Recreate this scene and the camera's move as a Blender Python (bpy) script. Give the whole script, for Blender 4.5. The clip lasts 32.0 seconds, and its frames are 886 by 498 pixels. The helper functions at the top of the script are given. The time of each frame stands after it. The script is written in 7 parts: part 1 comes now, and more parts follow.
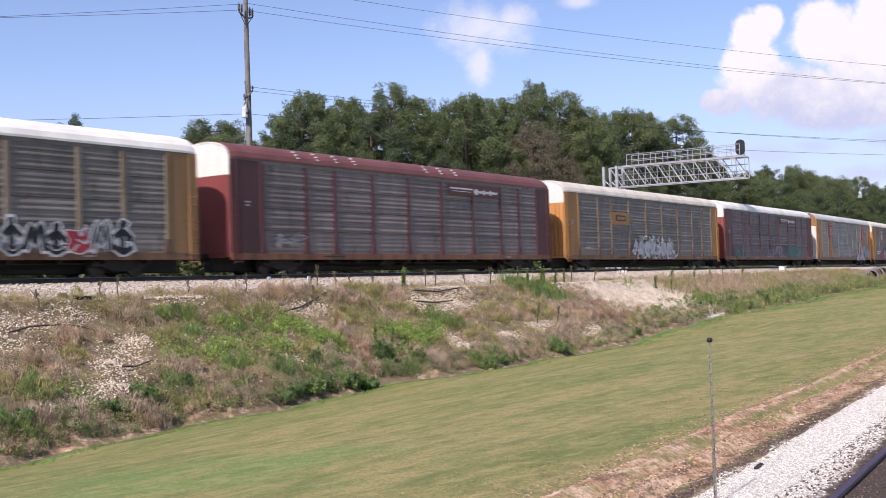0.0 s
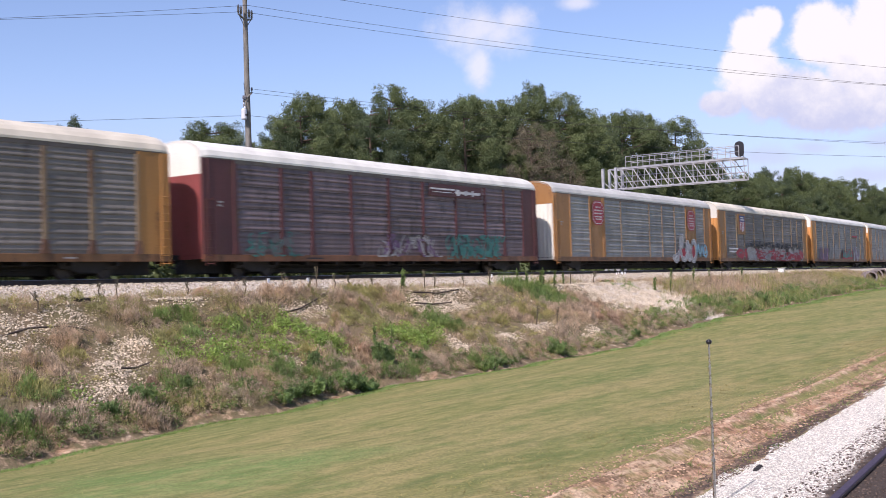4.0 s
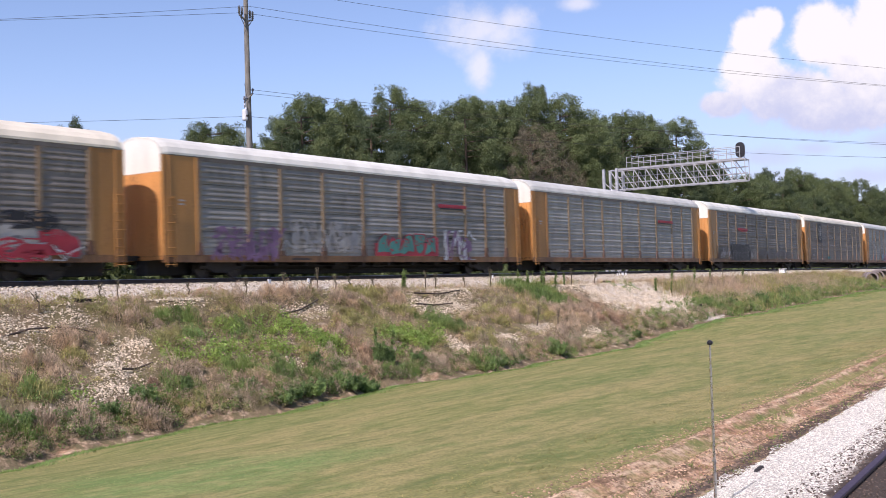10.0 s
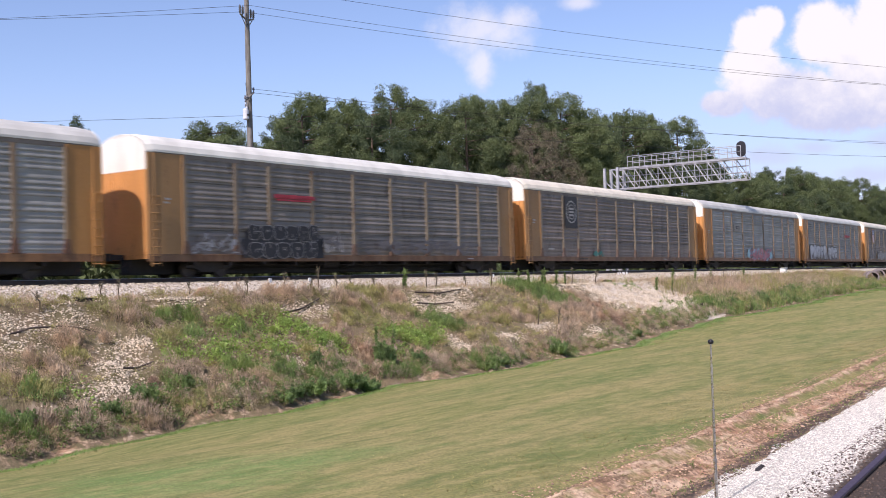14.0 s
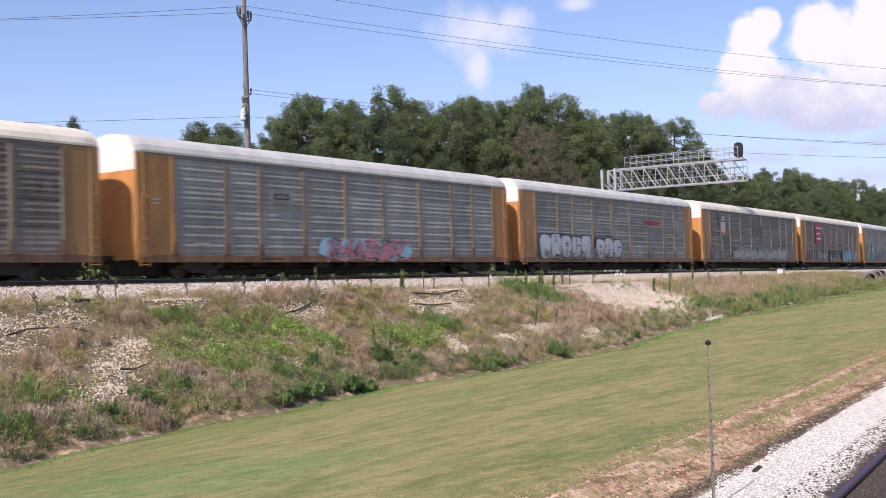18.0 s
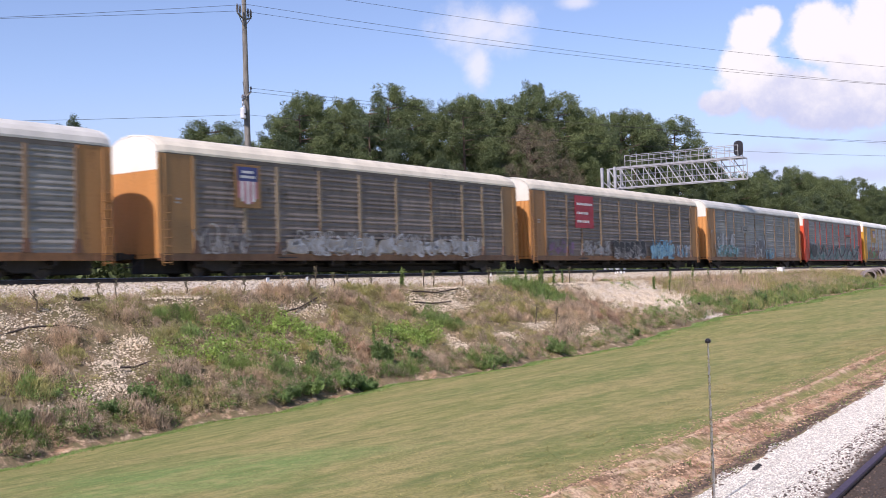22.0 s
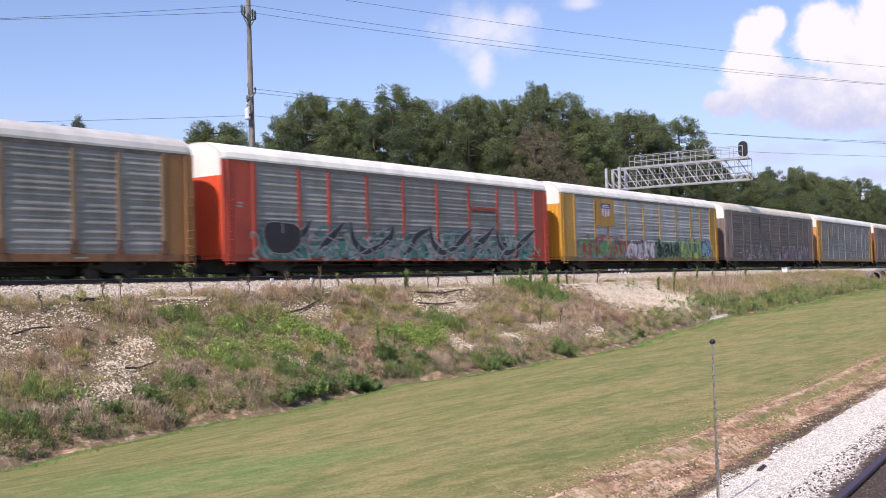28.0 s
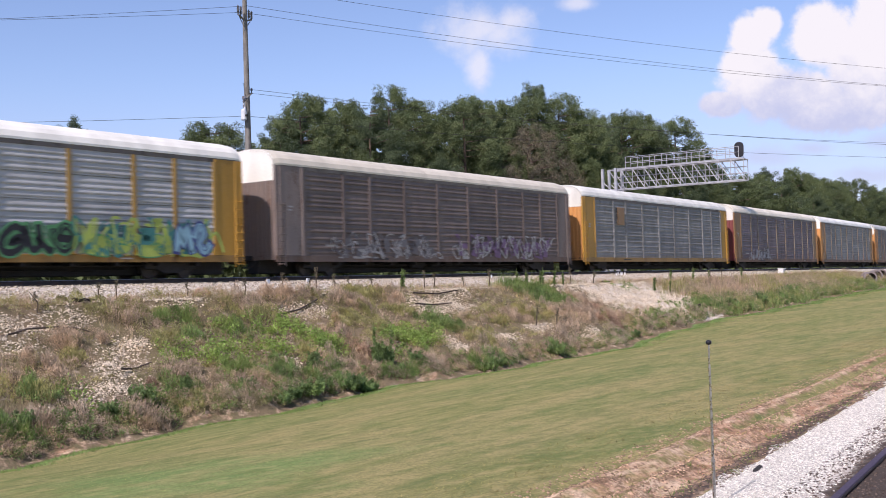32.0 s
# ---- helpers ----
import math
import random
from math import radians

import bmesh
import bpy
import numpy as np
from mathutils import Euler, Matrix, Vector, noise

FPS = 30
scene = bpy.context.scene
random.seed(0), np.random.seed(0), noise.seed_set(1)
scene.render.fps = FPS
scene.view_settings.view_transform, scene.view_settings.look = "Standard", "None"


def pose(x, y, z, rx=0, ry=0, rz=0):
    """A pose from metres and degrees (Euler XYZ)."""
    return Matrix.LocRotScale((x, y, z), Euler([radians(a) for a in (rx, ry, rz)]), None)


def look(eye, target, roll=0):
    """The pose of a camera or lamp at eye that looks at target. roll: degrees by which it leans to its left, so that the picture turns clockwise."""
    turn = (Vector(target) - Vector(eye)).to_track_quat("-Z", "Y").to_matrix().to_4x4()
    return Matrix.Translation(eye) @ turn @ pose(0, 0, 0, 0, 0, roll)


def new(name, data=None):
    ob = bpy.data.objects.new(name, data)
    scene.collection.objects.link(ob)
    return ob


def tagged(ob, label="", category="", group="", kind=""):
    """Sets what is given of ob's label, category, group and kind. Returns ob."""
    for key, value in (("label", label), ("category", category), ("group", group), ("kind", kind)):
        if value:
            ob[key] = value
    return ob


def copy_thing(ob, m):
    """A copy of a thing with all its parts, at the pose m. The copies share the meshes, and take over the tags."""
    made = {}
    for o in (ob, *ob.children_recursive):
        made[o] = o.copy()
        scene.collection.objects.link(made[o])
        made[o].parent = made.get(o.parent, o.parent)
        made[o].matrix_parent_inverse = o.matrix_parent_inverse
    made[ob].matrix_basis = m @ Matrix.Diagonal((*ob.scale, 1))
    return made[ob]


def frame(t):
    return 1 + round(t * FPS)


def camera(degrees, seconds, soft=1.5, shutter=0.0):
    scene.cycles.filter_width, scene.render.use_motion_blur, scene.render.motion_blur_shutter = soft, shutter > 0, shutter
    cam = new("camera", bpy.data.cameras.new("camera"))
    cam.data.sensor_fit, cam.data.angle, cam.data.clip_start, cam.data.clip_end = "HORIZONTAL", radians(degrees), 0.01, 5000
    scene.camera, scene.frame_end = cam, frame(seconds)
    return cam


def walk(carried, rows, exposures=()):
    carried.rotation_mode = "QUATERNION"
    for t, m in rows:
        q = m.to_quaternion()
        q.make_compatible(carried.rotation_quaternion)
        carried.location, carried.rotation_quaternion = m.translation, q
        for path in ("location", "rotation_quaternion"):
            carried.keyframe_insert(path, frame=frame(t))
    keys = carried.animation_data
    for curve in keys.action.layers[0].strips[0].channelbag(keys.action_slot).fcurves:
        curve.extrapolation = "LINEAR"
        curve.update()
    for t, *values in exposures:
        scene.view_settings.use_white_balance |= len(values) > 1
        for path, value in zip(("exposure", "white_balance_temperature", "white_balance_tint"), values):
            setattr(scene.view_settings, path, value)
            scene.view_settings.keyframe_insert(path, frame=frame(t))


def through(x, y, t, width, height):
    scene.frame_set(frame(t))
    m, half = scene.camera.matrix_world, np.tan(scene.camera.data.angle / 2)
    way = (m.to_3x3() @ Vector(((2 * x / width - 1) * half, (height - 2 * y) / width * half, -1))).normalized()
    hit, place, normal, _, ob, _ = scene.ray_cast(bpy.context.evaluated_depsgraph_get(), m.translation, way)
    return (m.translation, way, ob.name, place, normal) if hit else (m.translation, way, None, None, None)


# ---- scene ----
import itertools

# ---------------------------------------------------------------- camera
# X runs along the main track, Y away from the camera, z up; the tripod stands beside the near track
EYE = Vector((0.0, 0.0, 1.9))
RAIL = 2.5                      # top of the main track's rails
HEADING, PITCH, ROLL = 35.886, 1.832, -1.746
LENS_PX = 1961.26               # focal length in units of the sway rows

cam = camera(43.577, 32.0, soft=0.9, shutter=0.5)


def aim(dx, dy):
    """The tripod head's aim with a small sway to the side and up."""
    a, b = radians(HEADING) + dx / LENS_PX, radians(PITCH) + dy / LENS_PX
    way = Vector((math.cos(a) * math.cos(b), math.sin(a) * math.cos(b), math.sin(b)))
    return look(EYE, EYE + way * 10, ROLL)


SWAY = [
    (0, 1.5, -3), (0.5, 1.5, -3), (1, 1.5, -2.2), (1.5, 0, 0), (5.5, 0, 0), (6, 1.5, 0), (6.5, 1.5, 0), (7, 0, 0),
    (8.5, 0, 0), (9, 0.8, 0), (9.5, 1.5, 0), (10, 1.5, 1.5), (10.5, 1.5, 1.5), (11, 1.5, 1.6), (11.5, 1.5, 1.6),
    (12, 1.5, 1.5), (13, 1.5, 1.5), (13.5, 1.5, 0), (14, 3, 0), (14.5, 3.1, 1.5), (16.5, -1.5, 0.8), (17, -1.5, 0),
    (17.5, -1.5, 0.8), (18, -1.5, 1.5), (18.5, -1.5, 0), (21.5, -1.5, 0), (22, -1.5, -1.5), (22.5, 0, -1.5),
    (23, 0, -1.5), (23.5, 0.8, -3), (24, 1.5, -3), (24.5, 1.5, -3), (25, 3, -3), (25.5, 3.1, -3), (27.5, 6.1, 0),
    (28, 6.1, 0), (28.5, 6.1, 1.5), (29, 4.6, 0.8), (29.5, 4.6, 0), (30, 4.6, 0), (30.5, 3.1, 1.5), (31, 3.1, 1.5),
    (31.5, 1.5, 1.5), (32, -0.5, 1),
]
walk(cam, [(t, aim(dx, dy)) for t, dx, dy in SWAY], [(0, 0.22, 6480, 28), (29.2, 0.22, 6480, 28), (30.2, 0.13, 6400, 28), (32, 0.13, 6400, 28)])

# ---------------------------------------------------------------- sky and sun
SUN_AZIMUTH, SUN_HEIGHT = radians(186), radians(47)
sun_way = Vector((math.cos(SUN_AZIMUTH) * math.cos(SUN_HEIGHT), math.sin(SUN_AZIMUTH) * math.cos(SUN_HEIGHT), math.sin(SUN_HEIGHT)))
sun = new("sun", bpy.data.lights.new("sun", "SUN"))
sun.data.energy, sun.data.angle, sun.data.color = 5.0, radians(0.53), (1.0, 0.955, 0.88)
sun.matrix_basis = look(sun_way * 200, (0, 0, 0))


class Nodes:
    """Short hand for building a node tree."""

    def __init__(self, tree):
        self.tree = tree
        tree.nodes.clear()

    def add(self, kind, inputs=None):
        n = self.tree.nodes.new("ShaderNode" + kind)
        for key, value in (inputs or {}).items():
            self.put(n.inputs[key], value)
        return n

    def put(self, socket, value):
        if isinstance(value, bpy.types.NodeSocket):
            self.tree.links.new(value, socket)
        else:
            socket.default_value = value

    def math(self, op, a, b=0.0, c=0.0, clamp=False):
        n = self.add("Math", {0: a, 1: b, 2: c})
        n.operation, n.use_clamp = op, clamp
        return n.outputs[0]

    def ramp(self, value, low, high, a=0.0, b=1.0):
        n = self.add("MapRange", {"Value": value, "From Min": low, "From Max": high, "To Min": a, "To Max": b})
        n.interpolation_type = "SMOOTHSTEP"
        return n.outputs[0]

    def mix(self, factor, a, b, blend="MIX"):
        n = self.add("Mix")
        n.data_type, n.blend_type = "RGBA", blend
        for socket, value in ((n.inputs[0], factor), (n.inputs[6], a), (n.inputs[7], b)):
            self.put(socket, value)
        return n.outputs[2]

    def noise(self, vector, scale, detail=4.0, rough=0.55):
        return self.add("TexNoise", {"Vector": vector, "Scale": scale, "Detail": detail, "Roughness": rough}).outputs[0]


world = bpy.data.worlds.new("sky")
scene.world = world
world.use_nodes = True
w = Nodes(world.node_tree)
sky = w.add("TexSky")
sky.sky_type, sky.sun_disc, sky.sun_elevation, sky.sun_rotation = "NISHITA", False, SUN_HEIGHT, math.pi / 2 - SUN_AZIMUTH
sky.altitude, sky.air_density, sky.dust_density, sky.ozone_density = 300.0, 1.0, 0.25, 3.2
clear = w.add("Background", {"Color": sky.outputs[0], "Strength": 0.135})
# fair-weather cumulus over the woods: lobes on the sky, broken up by noise
way = w.add("TexCoord").outputs["Generated"]
axis = aim(0, 0).to_3x3()


def along(v):
    n = w.add("VectorMath", {0: way, 1: tuple(v)})
    n.operation = "DOT_PRODUCT"
    return n.outputs["Value"]


# pale haze low over the horizon
haze = w.add("Background", {"Color": (0.52, 0.62, 0.90, 1), "Strength": 0.76})
blue = w.add("MixShader", {0: w.ramp(along((0, 0, 1)), 0.20, 0.06, 0.0, 0.5), 1: clear.outputs[0], 2: haze.outputs[0]})
depth = w.math("MAXIMUM", along(-axis.col[2]), 0.05)
east = w.math("DIVIDE", along(axis.col[0]), depth)
high = w.math("DIVIDE", along(axis.col[1]), depth)
flat = w.add("CombineXYZ", {0: east, 1: high}).outputs[0]
puff = w.noise(flat, 34.0, 8.0, 0.62)
fine = w.noise(flat, 9.0, 6.0, 0.6)


def cloud(lobes, wobble, soft):
    """The cover of one cloud: 0 outside, 1 in its middle."""
    best = None
    for cx, cy, rx, ry in lobes:
        a = w.math("DIVIDE", w.math("SUBTRACT", east, cx), rx)
        b = w.math("DIVIDE", w.math("SUBTRACT", high, cy), ry)
        d = w.math("SUBTRACT", 1.0, w.math("SQRT", w.math("ADD", w.math("MULTIPLY", a, a), w.math("MULTIPLY", b, b))))
        best = d if best is None else w.math("SMOOTH_MAX", best, d, 0.06)
    rough = w.math("ADD", w.math("MULTIPLY", w.math("SUBTRACT", puff, 0.5), wobble), w.math("MULTIPLY", w.math("SUBTRACT", fine, 0.5), wobble))
    return w.ramp(w.math("ADD", best, rough), 0.0, soft)


CUMULUS = [(0.279, 0.190, 0.024, 0.025), (0.293, 0.204, 0.018, 0.019), (0.280, 0.165, 0.031, 0.028), (0.342, 0.193, 0.038, 0.039), (0.308, 0.142, 0.062, 0.033),
           (0.252, 0.131, 0.026, 0.014), (0.382, 0.168, 0.05, 0.052), (0.397, 0.212, 0.030, 0.036), (0.350, 0.128, 0.075, 0.026)]
VEIL = [(0.040, 0.198, 0.056, 0.036), (0.034, 0.166, 0.016, 0.034), (0.060, 0.207, 0.03, 0.02)]
SMALL = [(0.122, 0.222, 0.022, 0.010), (0.334, 0.091, 0.026, 0.008), (0.286, 0.083, 0.05, 0.015), (0.30, 0.066, 0.06, 0.012), (0.385, 0.066, 0.05, 0.012), (0.40, 0.098, 0.03, 0.012)]
thick = cloud(CUMULUS, 0.85, 0.34)
thin = w.math("MULTIPLY", cloud(VEIL, 1.2, 0.9), 0.68)
small = w.math("MULTIPLY", cloud(SMALL, 1.0, 0.9), 0.6)
cover = w.math("MAXIMUM", thick, w.math("MAXIMUM", thin, small))
# lit tops, blue-grey undersides
lit = w.ramp(w.math("ADD", high, w.math("MULTIPLY", w.math("SUBTRACT", w.math("ADD", w.math("MULTIPLY", puff, 0.6), w.math("MULTIPLY", fine, 0.6)), 0.6), 0.16)), 0.105, 0.175)
white = w.add("Background", {"Color": w.mix(lit, (0.58, 0.67, 0.84, 1), (0.94, 0.98, 0.95, 1)), "Strength": 0.86})
both = w.add("MixShader", {0: cover, 1: blue.outputs[0], 2: white.outputs[0]})
w.add("OutputWorld", {0: both.outputs[0]})

# ---------------------------------------------------------------- materials
def material(name, colour, rough=0.6, metal=0.0, vary=0.25, grain=0.0, scale=1.0, dirt=None, dirt_amount=0.0, bump=0.0, streaks=False,
             random_tint=0.0, island=False):
    """Paint, metal, soil or leaf: a base colour with cloudy and fine variation, optional dirt or rust, fine relief."""
    m = bpy.data.materials.new(name)
    m.use_nodes = True
    n = Nodes(m.node_tree)
    place = n.add("TexCoord").outputs["Object"]
    if random_tint:
        source = n.add("NewGeometry").outputs["Random Per Island"] if island else n.add("ObjectInfo").outputs["Random"]
        place = n.add("VectorMath", {0: place, 1: n.add("CombineXYZ", {0: n.math("MULTIPLY", source, 37.0), 1: n.math("MULTIPLY", source, 91.0)}).outputs[0]}).outputs[0]
    if streaks:
        n_place = n.add("Mapping", {"Vector": place, "Scale": (1.2, 1.2, 0.3)}).outputs[0]
    else:
        n_place = place
    cloudy = n.noise(n_place, 0.9 * scale, 5.0)
    speck = n.noise(place, 14.0 * scale, 3.0, 0.7)
    dark = tuple(c * (1 - vary) for c in colour[:3]) + (1,)
    light = tuple(min(1, c * (1 + vary)) for c in colour[:3]) + (1,)
    base = n.mix(n.ramp(cloudy, 0.3, 0.7), dark, light)
    if grain:
        base = n.mix(n.ramp(speck, 0.35, 0.7, 0.0, grain), base, tuple(c * 0.35 for c in colour[:3]) + (1,))
    if random_tint:
        base = n.mix(1.0, base, n.add("CombineColor", {i: n.ramp(source, 0.0, 1.0, 1 - random_tint, 1 + random_tint * 0.5) for i in range(3)}).outputs[0], "MULTIPLY")
    if dirt:
        spots = n.math("ADD", n.math("MULTIPLY", n.noise(n_place, 2.2 * scale, 7.0, 0.65), 0.75), n.math("MULTIPLY", speck, 0.25))
        base = n.mix(n.ramp(spots, 0.62 - dirt_amount * 0.35, 0.78 - dirt_amount * 0.3), base, tuple(dirt) + (1,))
    shader = n.add("BsdfPrincipled", {"Base Color": base, "Metallic": metal,
                                      "Roughness": n.ramp(speck, 0.2, 0.8, max(0.02, rough - 0.12), min(1, rough + 0.12))})
    if bump:
        n.put(shader.inputs["Normal"], n.add("Bump", {"Height": speck, "Strength": 0.6, "Distance": bump}).outputs[0])
    n.add("OutputMaterial", {0: shader.outputs[0]})
    return m


def leaf_material(name, colour, spread=0.45, through=0.35, each=0.0):
    """Leaves and blades: each leaf a little different, some light shining through."""
    m = bpy.data.materials.new(name)
    m.use_nodes = True
    n = Nodes(m.node_tree)
    pick = n.add("NewGeometry").outputs["Random Per Island"]
    place = n.add("TexCoord").outputs["Object"]
    base = n.mix(pick, tuple(c * (1 - spread) for c in colour) + (1,), tuple(c * (1 + spread) for c in colour) + (1,))
    base = n.mix(n.ramp(n.noise(place, 0.7, 3.0), 0.35, 0.7, 0.0, 0.5), base, (colour[0] * 1.3, colour[1] * 1.1, colour[2] * 0.85, 1))
    tone = n.ramp(n.noise(place, 2.3, 3.0, 0.6), 0.34, 0.66, 0.64, 1.30)
    base = n.mix(1.0, base, n.add("CombineColor", {0: tone, 1: tone, 2: tone}).outputs[0], "MULTIPLY")
    if each:
        base = n.mix(n.add("ObjectInfo").outputs["Random"], base, tuple(c * k for c, k in zip(colour, (1 + each * 1.3, 1 + each, 1 + each * 0.6))) + (1,))
    face = n.add("BsdfPrincipled", {"Base Color": base, "Roughness": 0.6, "Specular IOR Level": 0.25})
    back = n.add("BsdfTranslucent", {"Color": base})
    n.add("OutputMaterial", {0: n.add("MixShader", {0: through, 1: face.outputs[0], 2: back.outputs[0]}).outputs[0]})
    return m


MAT = {}


def mat(key, *args, **kw):
    if key not in MAT:
        MAT[key] = material(key, *args, **kw)
    return MAT[key]


RUST, GRIME = (0.10, 0.045, 0.02), (0.055, 0.045, 0.035)
steel_dark = mat("blackened_steel", (0.022, 0.020, 0.019), 0.75, 0.0, 0.35, 0.3, 2.0, RUST, 0.15)
steel_worn = mat("worn_wheel_steel", (0.05, 0.042, 0.036), 0.6, 0.2, 0.3, 0.2, 4.0, RUST, 0.3)
rail_steel = mat("rail_steel", (0.07, 0.05, 0.042), 0.65, 0.1, 0.3, 0.3, 3.0, RUST, 0.35)
rail_dull = mat("dull_rail_head", (0.05, 0.038, 0.065), 0.85, 0.0, 0.15, 0.0, 2.0)
rail_shine = mat("polished_rail_head", (0.42, 0.42, 0.45), 0.32, 1.0, 0.1, 0.0, 2.0)
tie_wood = mat("creosoted_wood", (0.075, 0.055, 0.042), 0.9, 0.0, 0.35, 0.4, 2.5, random_tint=0.35, bump=0.01)
galvanised = mat("galvanised_steel", (0.40, 0.41, 0.42), 0.5, 0.3, 0.15, 0.1, 3.0)
signal_black = mat("black_signal_paint", (0.012, 0.012, 0.014), 0.5, 0.0, 0.2)
pole_wood = mat("weathered_pole_wood", (0.20, 0.19, 0.165), 0.9, 0.0, 0.3, 0.35, 3.0, (0.09, 0.07, 0.05), 0.3, 0.006, True)
insulator_grey = mat("grey_porcelain", (0.16, 0.16, 0.17), 0.3)
transformer_grey = mat("light_grey_enamel", (0.58, 0.60, 0.62), 0.4, 0.0, 0.1)
wire_black = mat("black_wire", (0.02, 0.02, 0.022), 0.6)
concrete = mat("pale_concrete", (0.56, 0.54, 0.50), 0.9, 0.0, 0.15, 0.2, 3.0, bump=0.004)
pipe_grey = mat("weathered_concrete_pipe", (0.22, 0.19, 0.18), 0.9, 0.0, 0.2, 0.25, 2.0, (0.16, 0.09, 0.06), 0.3)
chrome = mat("telescopic_rod_steel", (0.62, 0.60, 0.56), 0.28, 1.0, 0.08)
cap_black = mat("black_plastic", (0.015, 0.014, 0.016), 0.3)
white_paint = mat("white_marker_paint", (0.78, 0.78, 0.76), 0.6, 0.0, 0.06)
ballast_white = mat("pale_limestone_ballast", (0.80, 0.77, 0.68), 0.95, 0.0, 0.15, 0.25, 3.0, random_tint=0.45, island=True)
ballast_tan = mat("tan_granite_ballast", (0.50, 0.44, 0.33), 0.95, 0.0, 0.15, 0.25, 3.0, random_tint=0.5, island=True)
riprap_grey = mat("pale_rubble_stone", (0.61, 0.52, 0.38), 0.95, 0.0, 0.2, 0.25, 2.0, random_tint=0.45, island=True)
bark = mat("pine_bark", (0.12, 0.085, 0.06), 0.95, 0.0, 0.35, 0.4, 2.0, bump=0.02, streaks=True)
stick = mat("dead_stalk", (0.11, 0.085, 0.055), 0.9, 0.0, 0.3)
needles = leaf_material("pine_needles", (0.116, 0.156, 0.070), 0.55, 0.3, 0.3)
needles_deep = leaf_material("deep_green_needles", (0.080, 0.115, 0.060), 0.5, 0.3, 0.25)
broadleaf = leaf_material("broad_leaves", (0.092, 0.125, 0.05), 0.4, 0.22, 0.12)
bare_twigs = leaf_material("dry_olive_twigs", (0.155, 0.142, 0.095), 0.35, 0.15)
dry_blade = leaf_material("dry_brown_grass", (0.36, 0.30, 0.18), 0.3, 0.25)
olive_blade = leaf_material("olive_weed_blades", (0.31, 0.305, 0.125), 0.2, 0.3)
weed_leaf = leaf_material("green_weed_leaves", (0.175, 0.265, 0.085), 0.3, 0.35)
bush_leaf = leaf_material("dark_bush_leaves", (0.20, 0.30, 0.115), 0.3, 0.45)
vine_leaf = leaf_material("bright_vine_leaves", (0.23, 0.345, 0.085), 0.3, 0.35)
straw_blade = leaf_material("tan_lawn_blades", (0.305, 0.275, 0.115), 0.25, 0.5)
fluff = leaf_material("dry_mauve_brown_weeds", (0.43, 0.34, 0.245), 0.3, 0.28)
rusty_fluff = leaf_material("dry_russet_weeds", (0.38, 0.255, 0.18), 0.3, 0.28)
fresh_blade = leaf_material("fresh_grass_blades", (0.20, 0.30, 0.09), 0.25, 0.5)
lawn_blade = leaf_material("mown_grass_blades", (0.29, 0.32, 0.125), 0.25, 0.5)


